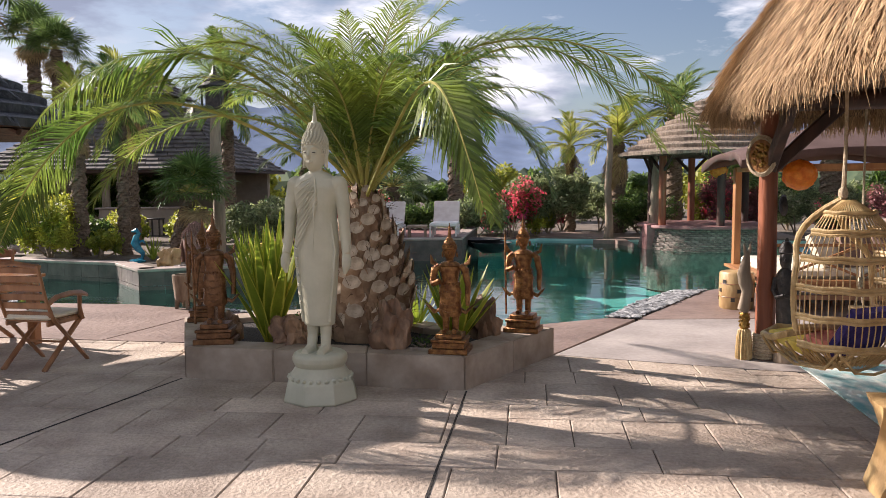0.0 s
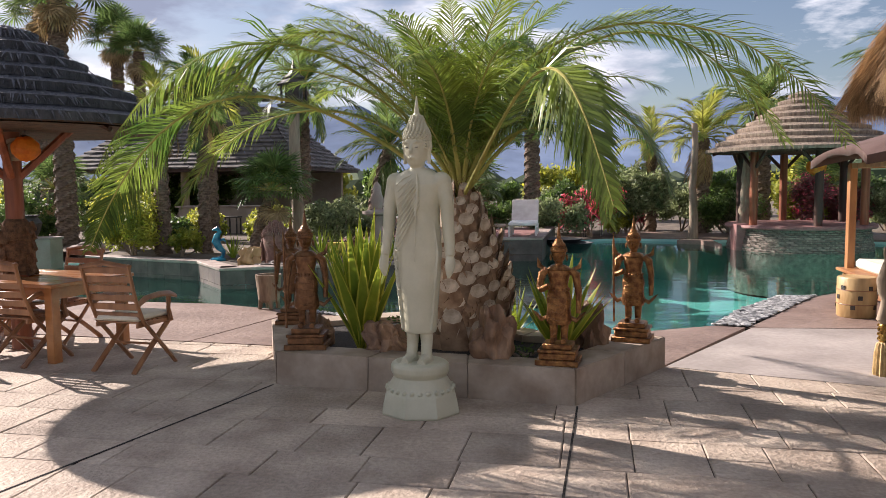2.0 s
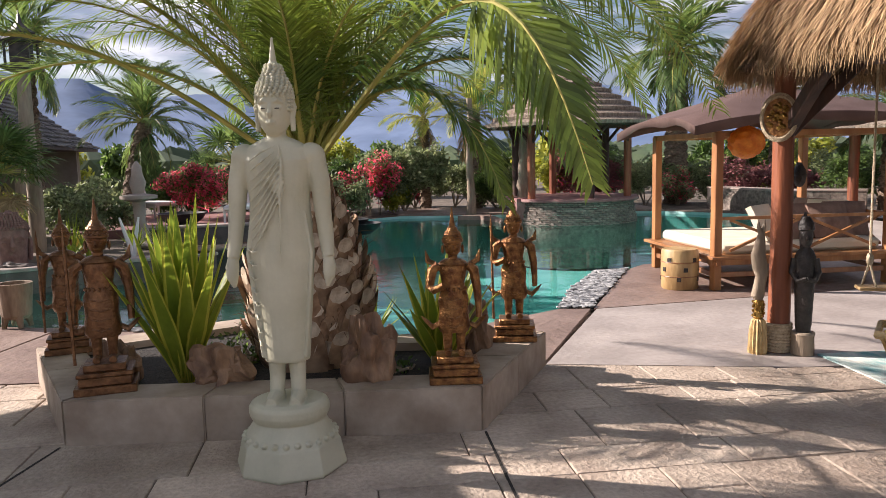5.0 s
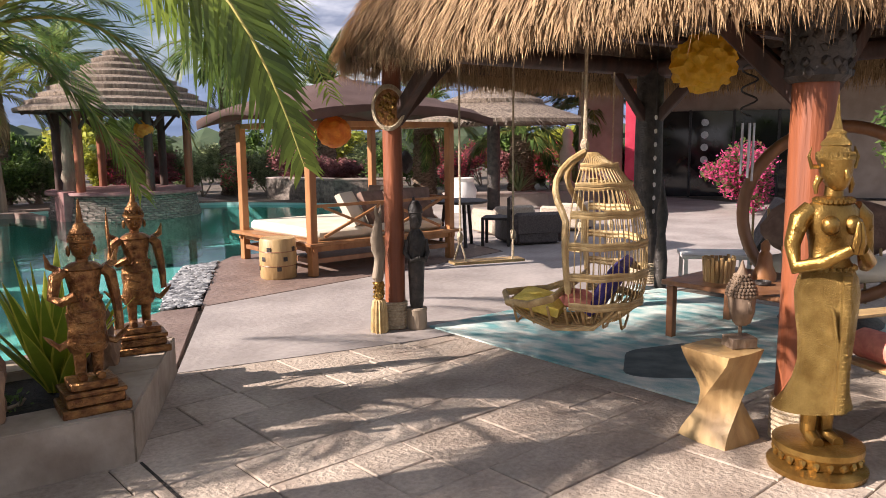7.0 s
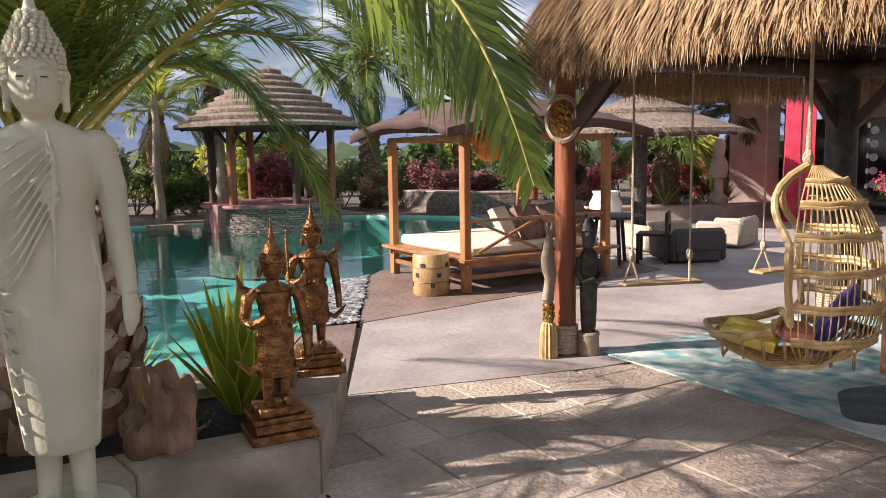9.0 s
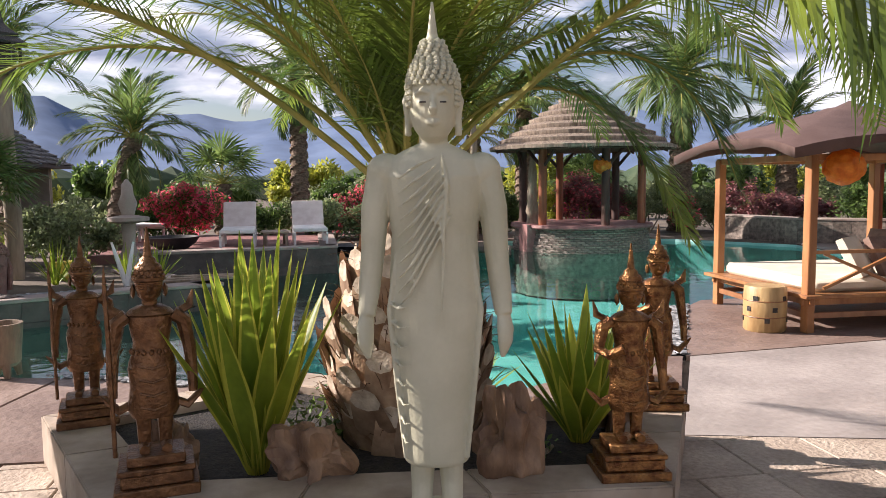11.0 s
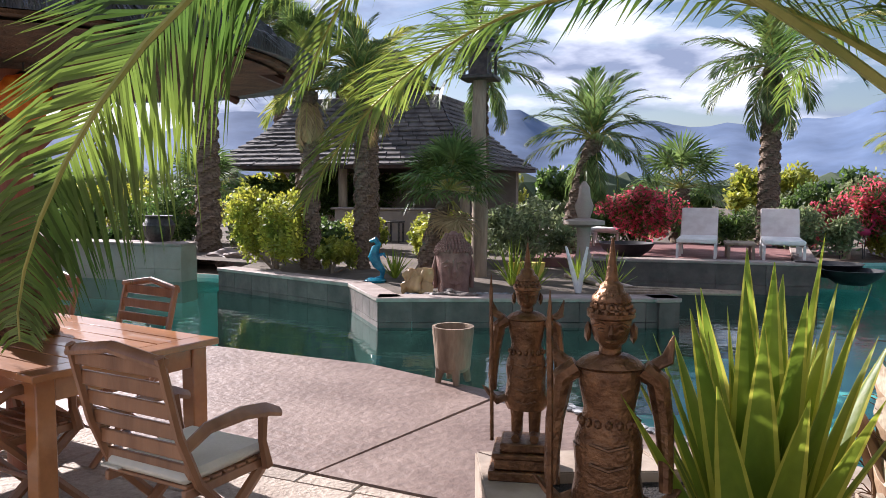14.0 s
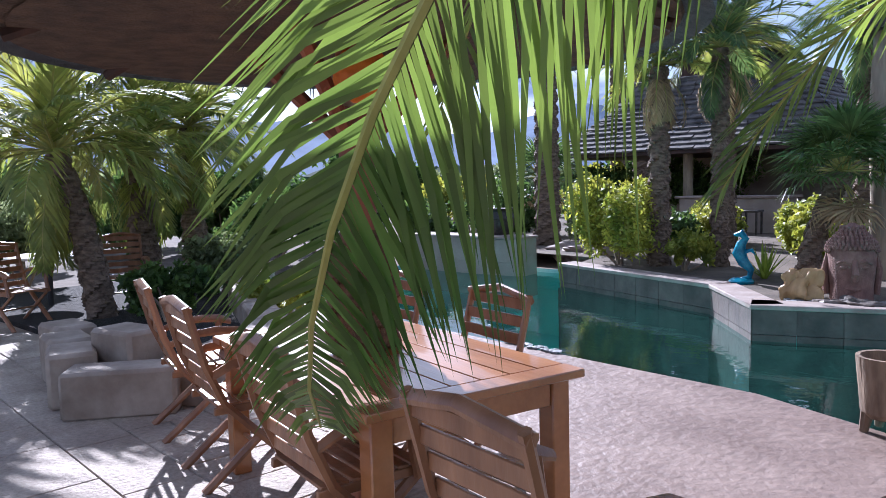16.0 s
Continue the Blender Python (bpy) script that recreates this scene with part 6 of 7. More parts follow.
L0 = lounger(-1.35, 18.9, -4, "white sun lounger with pale pink towel back")
copy_thing(L0, pose(0.05, 18.9, 0.35, 0, 0, -4))
copy_thing(L0, pose(-3.7, 21.8, 0.35, 0, 0, 40))
sd = thing("side_table", "low wooden slatted side table between the loungers", "table", pose(-0.65, 18.75, 0.35))
part("tabletop", box(B(), (0, 0, 0.28), (0.5, 0.7, 0.04), bevel=0.005), M_GREYWOOD, sd)
for sx in (-1, 1):
    for sy in (-1, 1):
        part("leg", box(B(), (sx * 0.2, sy * 0.3, 0.13), (0.05, 0.05, 0.26)), M_GREYWOOD, sd)


def pot(name, x, y, z, prof, mat, label, m=None):
    return single(name, lathe(B(), prof, 24), mat, label, "pot", pose(x, y, z))


for x, y, z in ((-2.6, 18.6, 0.35), (1.0, 19.5, 0.0), (1.2, 18.9, -0.05)):
    pot("planter_bowl", x, y, z, [(0.25, 0), (0.42, 0.12), (0.5, 0.24), (0.52, 0.25), (0.48, 0.25), (0.40, 0.18), (0.01, 0.18)], M_BLACK, "wide black planter bowl on the terrace")


# ---- planted island on the near-left side of the pool ----
wall_run("wall_island", [(-9.0, 15.28), (-6.12, 14.08), (-5.22, 12.88), (-1.72, 13.98), (-3.15, 16.4)], -1.2, 0.20, 0.28, M_POOLWALL, M_CAP, "dark tiled retaining wall of the planted island", 0.42, 2)
bm = filled([(-8.9, 15.4), (-6.05, 14.25), (-5.15, 13.1), (-1.95, 14.1), (-3.3, 16.6), (-3.6, 24), (-16, 26), (-16, 18), (-9.2, 16.7)], [], 0.19)
single("island_soil", bm, M_SOIL, "brown planting soil with litter on the island", "soil", kind="structure", smooth=False)
bm = B()
for k in range(420):
    t, u = pr.random(), pr.random()
    p = Vector((-5.0, 13.15, 0)).lerp(Vector((-3.4, 13.6, 0)), t) + Vector((-0.1, 0.45, 0)) * u
    s = pr.uniform(0.02, 0.05)
    blob(bm, (p.x, p.y, 0.20 + s * 0.3), (s * 1.3, s, s * 0.6), 1)
single("island_pebbles", bm, M_PEBBLE, "heap of grey pebbles on the island corner", "pebbles", kind="stuff")

bm = B()
loft(bm, [(0, 0, 0, .28, .30), (.06, 0, -.03, .30, .34), (.2, 0, -.02, .30, .34), (.42, 0, 0, .33, .36), (.58, 0, 0, .34, .36), (.70, 0, .02, .30, .30), (.78, 0, .03, .20, .20), (.84, 0, .03, .14, .14), (.90, 0, .03, .04, .04)], 24)
tube(bm, [(0, -.34, .50), (0, -.43, .34), (0, -.40, .30)], [.03, .055, .05], 10)
for s in (-1, 1):
    tube(bm, [(s * .33, .02, .55), (s * .37, 0, .38), (s * .34, 0, .10)], [.03, .05, .05], 8)
    tube(bm, [(s * .05, -.35, .47), (s * .14, -.34, .50), (s * .24, -.28, .46)], [.015, .022, .012], 8)
    blob(bm, (s * .13, -.30, .42), (.07, .05, .03), 2)
tube(bm, [(-.10, -.33, .19), (0, -.37, .185), (.10, -.33, .19)], [.02, .035, .02], 8)
for row in range(8):
    z = .60 + row * .035
    rr = [.355, .345, .325, .295, .25, .21, .17, .15][row]
    n = int(2 * math.pi * rr / .06)
    for k in range(n):
        a = 2 * math.pi * k / n
        if row < 1 and math.sin(a) < -.5:
            continue
        blob(bm, (math.cos(a) * rr, math.sin(a) * rr, z), (.032, .032, .032), 1)
hd = single("curled_sculpture", bm, M_TERRA, "large reddish stone head sculpture with curled hair", "sculpture", pose(-4.55, 13.85, 0.19, 0, 0, 20) @ Matrix.Diagonal((0.68, 0.68, 0.92, 1)))
boulder("stone_slab", -5.0, 13.62, (0.20, 0.07, 0.20), 5, "leaning pale sandstone slab", mat=M_STRAWWOOD, z=0.19, tilt=12)
boulder("stone_block_low", -4.45, 13.4, (0.30, 0.12, 0.07), 6, "low grey stone among pebbles", mat=M_LEDGER, z=0.19)
bs_ = thing("blue_seahorse", "glossy blue glazed ceramic garden figure on its base", "figurine", pose(-6.0, 14.75, 0.19))
part("base", lathe(B(), [(0.15, 0), (0.16, 0.03), (0.12, 0.06), (0.05, 0.07)], 16), M_BLUE, bs_)
part("body", tube(B(), [(-0.02, 0, 0.05), (0.10, 0, 0.08), (0.12, 0, 0.17), (0.03, 0, 0.26), (-0.03, 0, 0.38), (0.0, 0, 0.50), (0.05, 0, 0.56), (0.0, 0, 0.63), (-0.09, 0, 0.60)], [0.02, 0.035, 0.045, 0.07, 0.085, 0.06, 0.045, 0.05, 0.018], 10), M_BLUE, bs_)
part("fin", tube(B(), [(0.05, 0, 0.40), (0.13, 0, 0.42), (0.17, 0, 0.36)], [0.04, 0.03, 0.006], 8, flat=0.4), M_BLUE, bs_)
pt = thing("wooden_mortar", "rough footed wooden mortar pot at the pool edge", "pot", pose(-3.52, 10.22, 0) @ Matrix.Diagonal((0.84, 0.84, 0.92, 1)))
part("bowl", lathe(B(), [(0.13, 0.10), (0.17, 0.14), (0.185, 0.30), (0.20, 0.44), (0.205, 0.50), (0.175, 0.50), (0.15, 0.35), (0.01, 0.3)], 20), M_MORTAR, pt)
for k in range(4):
    a = k * math.pi / 2 + 0.5
    part("foot", tube(B(), [(math.cos(a) * 0.12, math.sin(a) * 0.12, 0.15), (math.cos(a) * 0.15, math.sin(a) * 0.15, 0.0)], [0.05, 0.03], 8), M_MORTAR, pt)
yk = thing("yellow_boat", "small yellow plastic boat among plants", "boat", pose(-3.9, 15.6, 0.19, 0, 0, 30) @ Matrix.Diagonal((0.6, 0.6, 1, 1)))
part("hull", loft(B(), [(0, 0, 0, .30, .10), (.12, 0, 0, .45, .18), (.28, 0, 0, .5, .2)], 20), M_YFAB, yk)
bird = thing("driftwood_post", "pair of leaning white driftwood stakes", "ornament", pose(-3.0, 14.5, 0.19))
for a in (-0.16, 0.10):
    part("stake", tube(B(), [(0, 0, 0), (a * 0.7, 0, 0.40), (a * 1.1, 0.02, 0.62)], [0.04, 0.03, 0.015], 7), M_WHITE, bird)
carved_pole("garden_sculpture", -3.2, 16.9, [(.19, 0, 0, .2), (.6, 0, 0, .1), (.95, 0, 0, .12), (1.0, 0, 0, .34), (1.06, 0, 0, .34), (1.1, 0, 0, .1), (1.3, 0, 0, .16), (1.45, 0, 0, .10), (1.6, 0, 0, .09), (1.7, 0, 0, .02)], M_STUCCO, "grey stone seated sculpture on a pedestal")
for k in range(3):
    single("bamboo_pole", tube(B(), [(-2.6 + 0.1 * k, 14.1 + 0.12 * k, 0.275 + 0.02 * k), (-0.9, 14.6 + 0.1 * k, 0.25)], 0.022, 6), M_GREYWOOD, "pale bamboo pole lying across the wall", "pole", group="bamboo poles on the wall")

# tall post with a little carved house
tp = thing("spirit_house_post", "tall weathered trunk topped by a dark carved little house", "post", pose(-4.72, 15.9, 0.19))
part("trunk", tube(B(), [(0, 0, 0), (0.02, 0, 1), (-0.02, 0, 2), (0.0, 0, 3.05)], [0.13, 0.12, 0.12, 0.10], 12), M_GREYWOOD, tp)
part("floor_plate", box(B(), (0, 0, 3.08), (0.55, 0.55, 0.06), bevel=0.01), M_DARKWOOD, tp)
part("cabin", box(B(), (0, 0, 3.30), (0.30, 0.30, 0.40), bevel=0.01), M_DARKWOOD, tp)
for sx in (-1, 1):
    for sy in (-1, 1):
        part("column", tube(B(), [(sx * 0.2, sy * 0.2, 3.1), (sx * 0.2, sy * 0.2, 3.5)], 0.025, 6), M_DARKWOOD, tp)
part("house_roof", lathe(B(), [(0.34, 3.50), (0.36, 3.53), (0.22, 3.62), (0.24, 3.66), (0.12, 3.74), (0.05, 3.82), (0.01, 4.02)], 4), M_DARKWOOD, tp)


# ---- palms ----
def small_frond(name, az_len, sag, mats, count=26, leaf=0.34, seed=0):
    return frond_mesh(name, arc(0, az_len[0], az_len[1], sag, 9), count, leaf, 0.018, 0.5, 0.02, mats, seed)


def fan_mesh(name, stem, rad, mats, seed=0, blades=26):
    fr = random.Random(seed)
    bm = B()
    tube(bm, [(0, 0, 0), (stem * 0.6, 0, 0.03), (stem, 0, 0)], [0.022, 0.014, 0.010], 5)
    for k in range(blades):
        a = radians(-125 + 250 * k / (blades - 1))
        l = rad * fr.uniform(0.88, 1.08) * (1 - 0.18 * (abs(a) / 2.2) ** 2)
        d = Vector((math.cos(a), math.sin(a), 0))
        s = Vector((-d.y, d.x, 0))
        c = Vector((stem, 0, 0))
        z1, z2 = 0.02 * (-1) ** k, -0.22 * l * fr.uniform(0.6, 1.5)
        q = [c - s * 0.004, c + s * 0.004, c + d * l * 0.6 + s * l * 0.042 + Vector((0, 0, z1)), c + d * l * 0.6 - s * l * 0.042 + Vector((0, 0, z1)), c + d * l + Vector((0, 0, z2))]
        v = [bm.verts.new(w) for w in q]
        bm.faces.new((v[0], v[1], v[2], v[3])).material_index = 1
        bm.faces.new((v[3], v[2], v[4])).material_index = 1
    return mesh_of(name, bm, mats, False)


FEATHER = {}
for key, leafmat in (("green", M_BGPALM), ("yellow", M_YPALM), ("dry", M_DRYLEAF)):
    FEATHER[key] = [small_frond("frond", (0, 1.55), 55 + 18 * k, [M_RACHIS, leafmat], 30, 0.36, k) for k in range(3)]
FAN = {}
for key, leafmat in (("green", M_BGPALM), ("dry", M_DRYLEAF)):
    FAN[key] = [fan_mesh("fan_leaf", 0.75, 0.72, [M_RACHIS, leafmat], k) for k in range(3)]


def palm_tree(x, y, z, h, r, kind, n, size, label, seed, leanx=0.0, leany=0.0, tone="green", dry=5, skirt=0.0):
    fr = random.Random(seed)
    pt_ = thing("palm_tree", label, "palm", pose(x, y, z))
    pts = [Vector((leanx * (i / 8) ** 1.6, leany * (i / 8) ** 1.6, h * i / 8 - (0.1 if i == 0 else 0))) for i in range(9)]
    bm = B()
    tube(bm, pts, [r * (1.25 - 0.35 * i / 8) for i in range(9)], 12)
    part("trunk", bm, M_TRUNK, pt_)
    bm = B()
    nb = int(h * 26)
    for k in range(nb):
        t = k / nb
        f = t * 8
        i = min(int(f), 7)
        p = pts[i].lerp(pts[i + 1], f - i)
        rr = r * (1.25 - 0.35 * t)
        for q in range(3):
            a = k * 2.4 + q * 2.094
            box(bm, (0, 0, 0), (0.05, 0.10 * r / 0.16, 0.07), m=Matrix.Translation(p) @ pose(math.cos(a) * rr, math.sin(a) * rr, 0, 0, -25, math.degrees(a)))
    tagged(part("bark", bm, M_TRUNK, pt_, smooth=False), kind="stuff")
    top_ = pts[-1]
    for k in range(n + dry):
        d = k >= n
        az = k * 137.5 + fr.uniform(-15, 15)
        t = (k % max(1, n)) / n
        el = 80 - 95 * t ** 0.8 + fr.uniform(-8, 8) if not d else fr.uniform(-75, -45)
        if kind == "feather":
            me = FEATHER["dry" if d and skirt else tone][fr.randrange(3)]
            el += 10
        else:
            me = FAN["dry" if d else "green"][fr.randrange(3)]
        ob = part("frond", me, None, pt_)
        s = size * fr.uniform(0.85, 1.1) * (0.8 if d else 1)
        ob.matrix_basis = Matrix.Translation(top_ + Vector((0, 0, 0.02 - 0.10 * d))) @ Euler((0, 0, radians(az))).to_matrix().to_4x4() @ Euler((fr.uniform(-0.3, 0.3), radians(-el), 0)).to_matrix().to_4x4() @ Matrix.Diagonal((s, s, s, 1))
    return pt_


# island and behind
palm_tree(-7.73, 16.1, 0.19, 3.0, 0.13, "feather", 18, 0.80, "palm with pale trunk and yellowing fronds", 1, tone="yellow", dry=6, skirt=1)
palm_tree(-6.91, 16.4, 0.19, 3.2, 0.10, "feather", 22, 0.85, "slender date palm with green fronds", 2, dry=4)
palm_tree(-5.25, 14.75, 0.19, 1.35, 0.10, "fan", 34, 0.66, "low fan palm with stiff green leaves", 3, leanx=0.35, leany=0.1, dry=6)
palm_tree(-3.75, 19.0, 0.0, 2.5, 0.15, "feather", 28, 1.0, "leaning bushy feather palm by the terrace", 4, leanx=0.5, dry=6)
palm_tree(0.4, 24.0, 0.0, 4.5, 0.20, "feather", 26, 1.35, "tall palm with a round green crown", 5, dry=8)
palm_tree(-1.6, 24.0, 0.0, 1.6, 0.2, "fan", 22, 1.0, "short fan palm behind the terrace", 6)
palm_tree(12.4, 24.2, 0.0, 4.8, 0.30, "feather", 30, 1.9, "tall date palm with thick patterned trunk", 7, dry=6)
palm_tree(5.8, 25.2, 0.0, 3.0, 0.2, "feather", 22, 1.3, "palm with drooping yellow-green fronds behind the bar", 8, tone="yellow", dry=8, skirt=1)
palm_tree(8.2, 27.0, 0.0, 4.1, 0.25, "feather", 26, 1.5, "date palm behind the bar", 9, dry=8)
palm_tree(4.4, 26.2, 0.0, 2.9, 0.14, "feather", 16, 1.0, "small palm with yellow drooping fronds", 10, tone="yellow", dry=6, skirt=1)
palm_tree(-11.4, 18.6, 0.0, 6.6, 0.2, "fan", 30, 1.2, "tall palm with dark trunk beside the pool", 11, dry=8)
palm_tree(-17.5, 33.0, 0.0, 8.2, 0.25, "fan", 34, 1.15, "tall fan palm far behind the pool", 12, dry=12)
palm_tree(-21.0, 33.0, 0.0, 9.4, 0.25, "fan", 34, 1.2, "tall fan palm far behind the pool", 13, dry=12)
palm_tree(-15.5, 31.0, 0.0, 7.2, 0.22, "fan", 30, 1.05, "tall fan palm far behind the pool", 14, dry=12)
palm_tree(-8.0, 19.5, 0.0, 3.9, 0.14, "feather", 22, 1.1, "palm with wispy fronds near the hut", 15, tone="yellow", dry=6, skirt=1)
palm_tree(-6.2, 22.0, 0.0, 4.4, 0.15, "feather", 22, 1.2, "palm rising in front of the hut roof", 16, dry=6)
palm_tree(-11.6, 9.25, 0.0, 2.0, 0.13, "feather", 30, 1.15, "small sunlit palm in a stone-edged bed", 17, tone="yellow", leanx=-0.25, leany=-0.3, dry=6)
palm_tree(-12.7, 10.4, 0.0, 2.1, 0.17, "feather", 30, 1.15, "small sunlit palm in a stone-edged bed", 18, tone="yellow", dry=6)
palm_tree(-13.4, 11.6, 0.0, 2.5, 0.15, "feather", 30, 1.15, "small sunlit palm in a stone-edged bed", 19, tone="yellow", dry=6)
palm_tree(-14.5, 8.2, 0.0, 2.4, 0.15, "feather", 30, 1.15, "small palm at the edge of the patio", 20, tone="yellow", dry=6)
palm_tree(-13.2, 21.0, 0.0, 1.6, 0.14, "fan", 22, 0.9, "small fan palm across the pool", 21)
palm_tree(14.5, 17.5, 0.0, 2.2, 0.28, "feather", 26, 1.25, "stout palm with boot-covered trunk", 22, dry=4)
palm_tree(16.5, 15.5, 0.0, 1.8, 0.32, "feather", 24, 1.3, "stout palm beside the thatch umbrella", 23, dry=4)
palm_tree(18.0, 14.3, 0.0, 2.6, 0.2, "feather", 24, 1.3, "palm in front of the house", 24, dry=4)
palm_tree(9.5, 25.2, 0.0, 1.4, 0.16, "fan", 22, 1.0, "short fan palm behind the bar", 25)
palm_tree(15.0, 22.5, 0.0, 3.2, 0.26, "feather", 24, 1.5, "date palm beyond the pool bar", 26, dry=5)


# ---- shrubs ----
def shrub(x, y, z, s, mat, label, seed, leaf=0.05, flower=None, fmix=0.0, per=520, tall=1.0):
    fr = random.Random(seed)
    cl = [(fr.uniform(-0.52, 0.52) * s, fr.uniform(-0.45, 0.45) * s, (0.35 + 0.5 * fr.random() * tall) * s, fr.uniform(0.13, 0.34) * s, fr.uniform(0.13, 0.34) * s, fr.uniform(0.12, 0.32) * s * tall) for _ in range(15)]
    return bush("shrub", label, "shrub", pose(x, y, z), cl, mat, leaf, per, seed, flower, fmix)


shrub(-8.35, 15.95, 0.19, 1.25, M_LEAFY, "bright yellow-green leafy shrub on the island", 1, 0.04, per=1500, tall=1.25)
shrub(-7.1, 15.6, 0.19, 0.55, M_LEAFY, "small yellow-green shrub under the palms", 2, 0.05)
shrub(-9.2, 17.2, 0.19, 0.9, M_LEAF, "dark green shrub on the island", 3)
shrub(-5.4, 16.6, 0.19, 0.7, M_LEAFY, "small light green leafy shrub under palms", 4)
shrub(-8.6, 20.2, 0.0, 1.0, M_LEAFY, "sunlit yellow-green shrub before the hut", 401, 0.05, per=800)
shrub(-10.8, 20.0, 0.0, 1.1, M_LEAFG, "light green shrub before the hut", 402, 0.05, per=800)
shrub(-6.6, 20.4, 0.0, 1.0, M_LEAFY, "sunlit yellow-green shrub before the hut", 403, 0.05, per=800)
shrub(-5.9, 17.6, 0.19, 0.8, M_LEAFY, "sunlit yellow-green shrub on the island", 404, 0.045, per=800)
shrub(-4.2, 17.4, 0.19, 1.1, M_LEAFG, "grey-green bushy garden shrub by the wall", 5)
shrub(-2.5, 20.3, 0.30, 1.25, M_LEAF, "red bougainvillea behind the loungers", 6, 0.045, M_RED, 0.6, 1100)
shrub(2.2, 24.2, 0.0, 1.7, M_LEAF, "red bougainvillea beyond the pool", 7, 0.06, M_RED, 0.6, 700)
shrub(0.9, 21.6, 0.0, 1.3, M_LEAFG, "pale green shrub beyond the loungers", 8, 0.06)
shrub(3.5, 25.2, 0.0, 2.0, M_LEAFG, "tall wispy grey-green shrub", 9, 0.07, per=700, tall=1.3)
shrub(-1.0, 22.6, 0.0, 1.2, M_LEAF, "green shrub behind the terrace", 10)
shrub(9.3, 24.4, 0.0, 1.7, M_BURG, "burgundy-leaved shrub behind the bar", 11, 0.06, M_RED, 0.15)
shrub(6.6, 24.6, 0.0, 1.6, M_LEAF, "green shrub behind the bar", 12)
shrub(11.2, 24.0, 0.0, 1.5, M_LEAFG, "grey-green shrub near the far palm", 13)
shrub(13.2, 21.5, 0.0, 1.5, M_BURG, "reddish low shrub over a stone wall", 14, 0.05)
shrub(14.8, 19.5, 0.0, 1.5, M_LEAF, "green shrub beyond the daybed", 15)
shrub(16.6, 18.0, 0.0, 1.6, M_BURG, "dark red flowering shrub", 16, 0.05, M_RED, 0.35)
shrub(19.2, 16.0, 0.0, 1.5, M_LEAF, "red bougainvillea near the house", 17, 0.05, M_RED, 0.5)
shrub(15.2, 8.4, 0.0, 1.35, M_LEAF, "magenta bougainvillea beside the glass doors", 18, 0.045, M_PINK, 0.55, 1300, 1.2)
shrub(12.5, 4.3, 0.0, 2.2, M_LEAF, "large dark green shrub behind the seat", 19, 0.06, per=1400, tall=1.2)
shrub(11.0, 1.8, 0.0, 2.2, M_LEAFY, "sunlit green shrub at the patio edge", 20, 0.07, per=700, tall=1.2)
shrub(-10.6, 9.6, 0.0, 0.7, M_LEAF, "small dark shrub in the stone bed", 21)
shrub(-12.2, 11.2, 0.0, 0.9, M_LEAFG, "pale shrub in the stone bed", 22)
shrub(-9.6, 10.4, 0.0, 0.6, M_LEAFY, "light green bush in the stone bed", 23, 0.04)
shrub(-13.0, 19.0, 0.0, 1.5, M_LEAF, "dark green shrub across the pool", 24)
shrub(-15.0, 20.5, 0.0, 1.8, M_LEAFY, "yellow-green shrub across the pool", 25, 0.06)
shrub(-17.2, 17.0, 0.0, 1.8, M_LEAF, "dark green shrub beside the pool", 26, 0.07)
for k in range(44):
    a = radians(-75 + 210 * k / 43)
    r = 33 + 5 * math.sin(k * 2.1)
    shrub(3 + math.cos(a + 0.6) * r, 6 + math.sin(a + 0.6) * r, -0.05, 2.1 + 0.5 * math.sin(k * 1.7), (M_LEAF, M_LEAFG, M_LEAF, M_LEAFY)[k % 4], "dense green hedge planting round the garden", 100 + k, 0.16, per=200, tall=1.0)
for k, (x, y, sz) in enumerate(((-13.8, 17.6, 1.2), (-16.5, 22.5, 2.0), (-14.2, 24.5, 2.0), (-12.0, 27.5, 2.2), (-18.5, 19.5, 1.8), (-15.5, 14.5, 1.6), (-6.0, 18.8, 1.0), (-4.6, 20.8, 1.4), (-3.0, 23.5, 1.6), (1.6, 26.0, 1.8), (-16.0, 10.0, 1.6), (-17.0, 7.0, 1.8), (-8.6, 18.4, 0.9))):
    shrub(x, y, -0.02, sz, (M_LEAF, M_LEAFG, M_LEAF)[k % 3], "dense green garden shrub behind the pool", 300 + k, 0.06, per=700)
for k, (x, y) in enumerate(((-19.5, 6.0), (-20.0, 8.6), (-20.2, 11.4), (-19.8, 14.0), (-20.5, 16.6))):
    shrub(x, y, -0.02, 2.0, M_LEAF, "dark green hedge shrub beyond the patio", 330 + k, 0.09, per=900, tall=1.0)
for k in range(26):
    a = radians(100 - 3.6 * k)
    r = 19.5 + 1.6 * math.sin(k * 2.3)
    shrub(4.0 + math.cos(a) * r, 7.0 + math.sin(a) * r, -0.05, 1.12 + 0.3 * math.sin(k * 1.9), (M_LEAFG, M_LEAFG, M_LEAFY, M_BURG, M_LEAFG)[k % 5], "dense mixed garden shrub round the pool terrace", 500 + k, 0.06, M_RED if k % 7 == 3 else None, 0.25 if k % 7 == 3 else 0.0, per=620, tall=1.15)
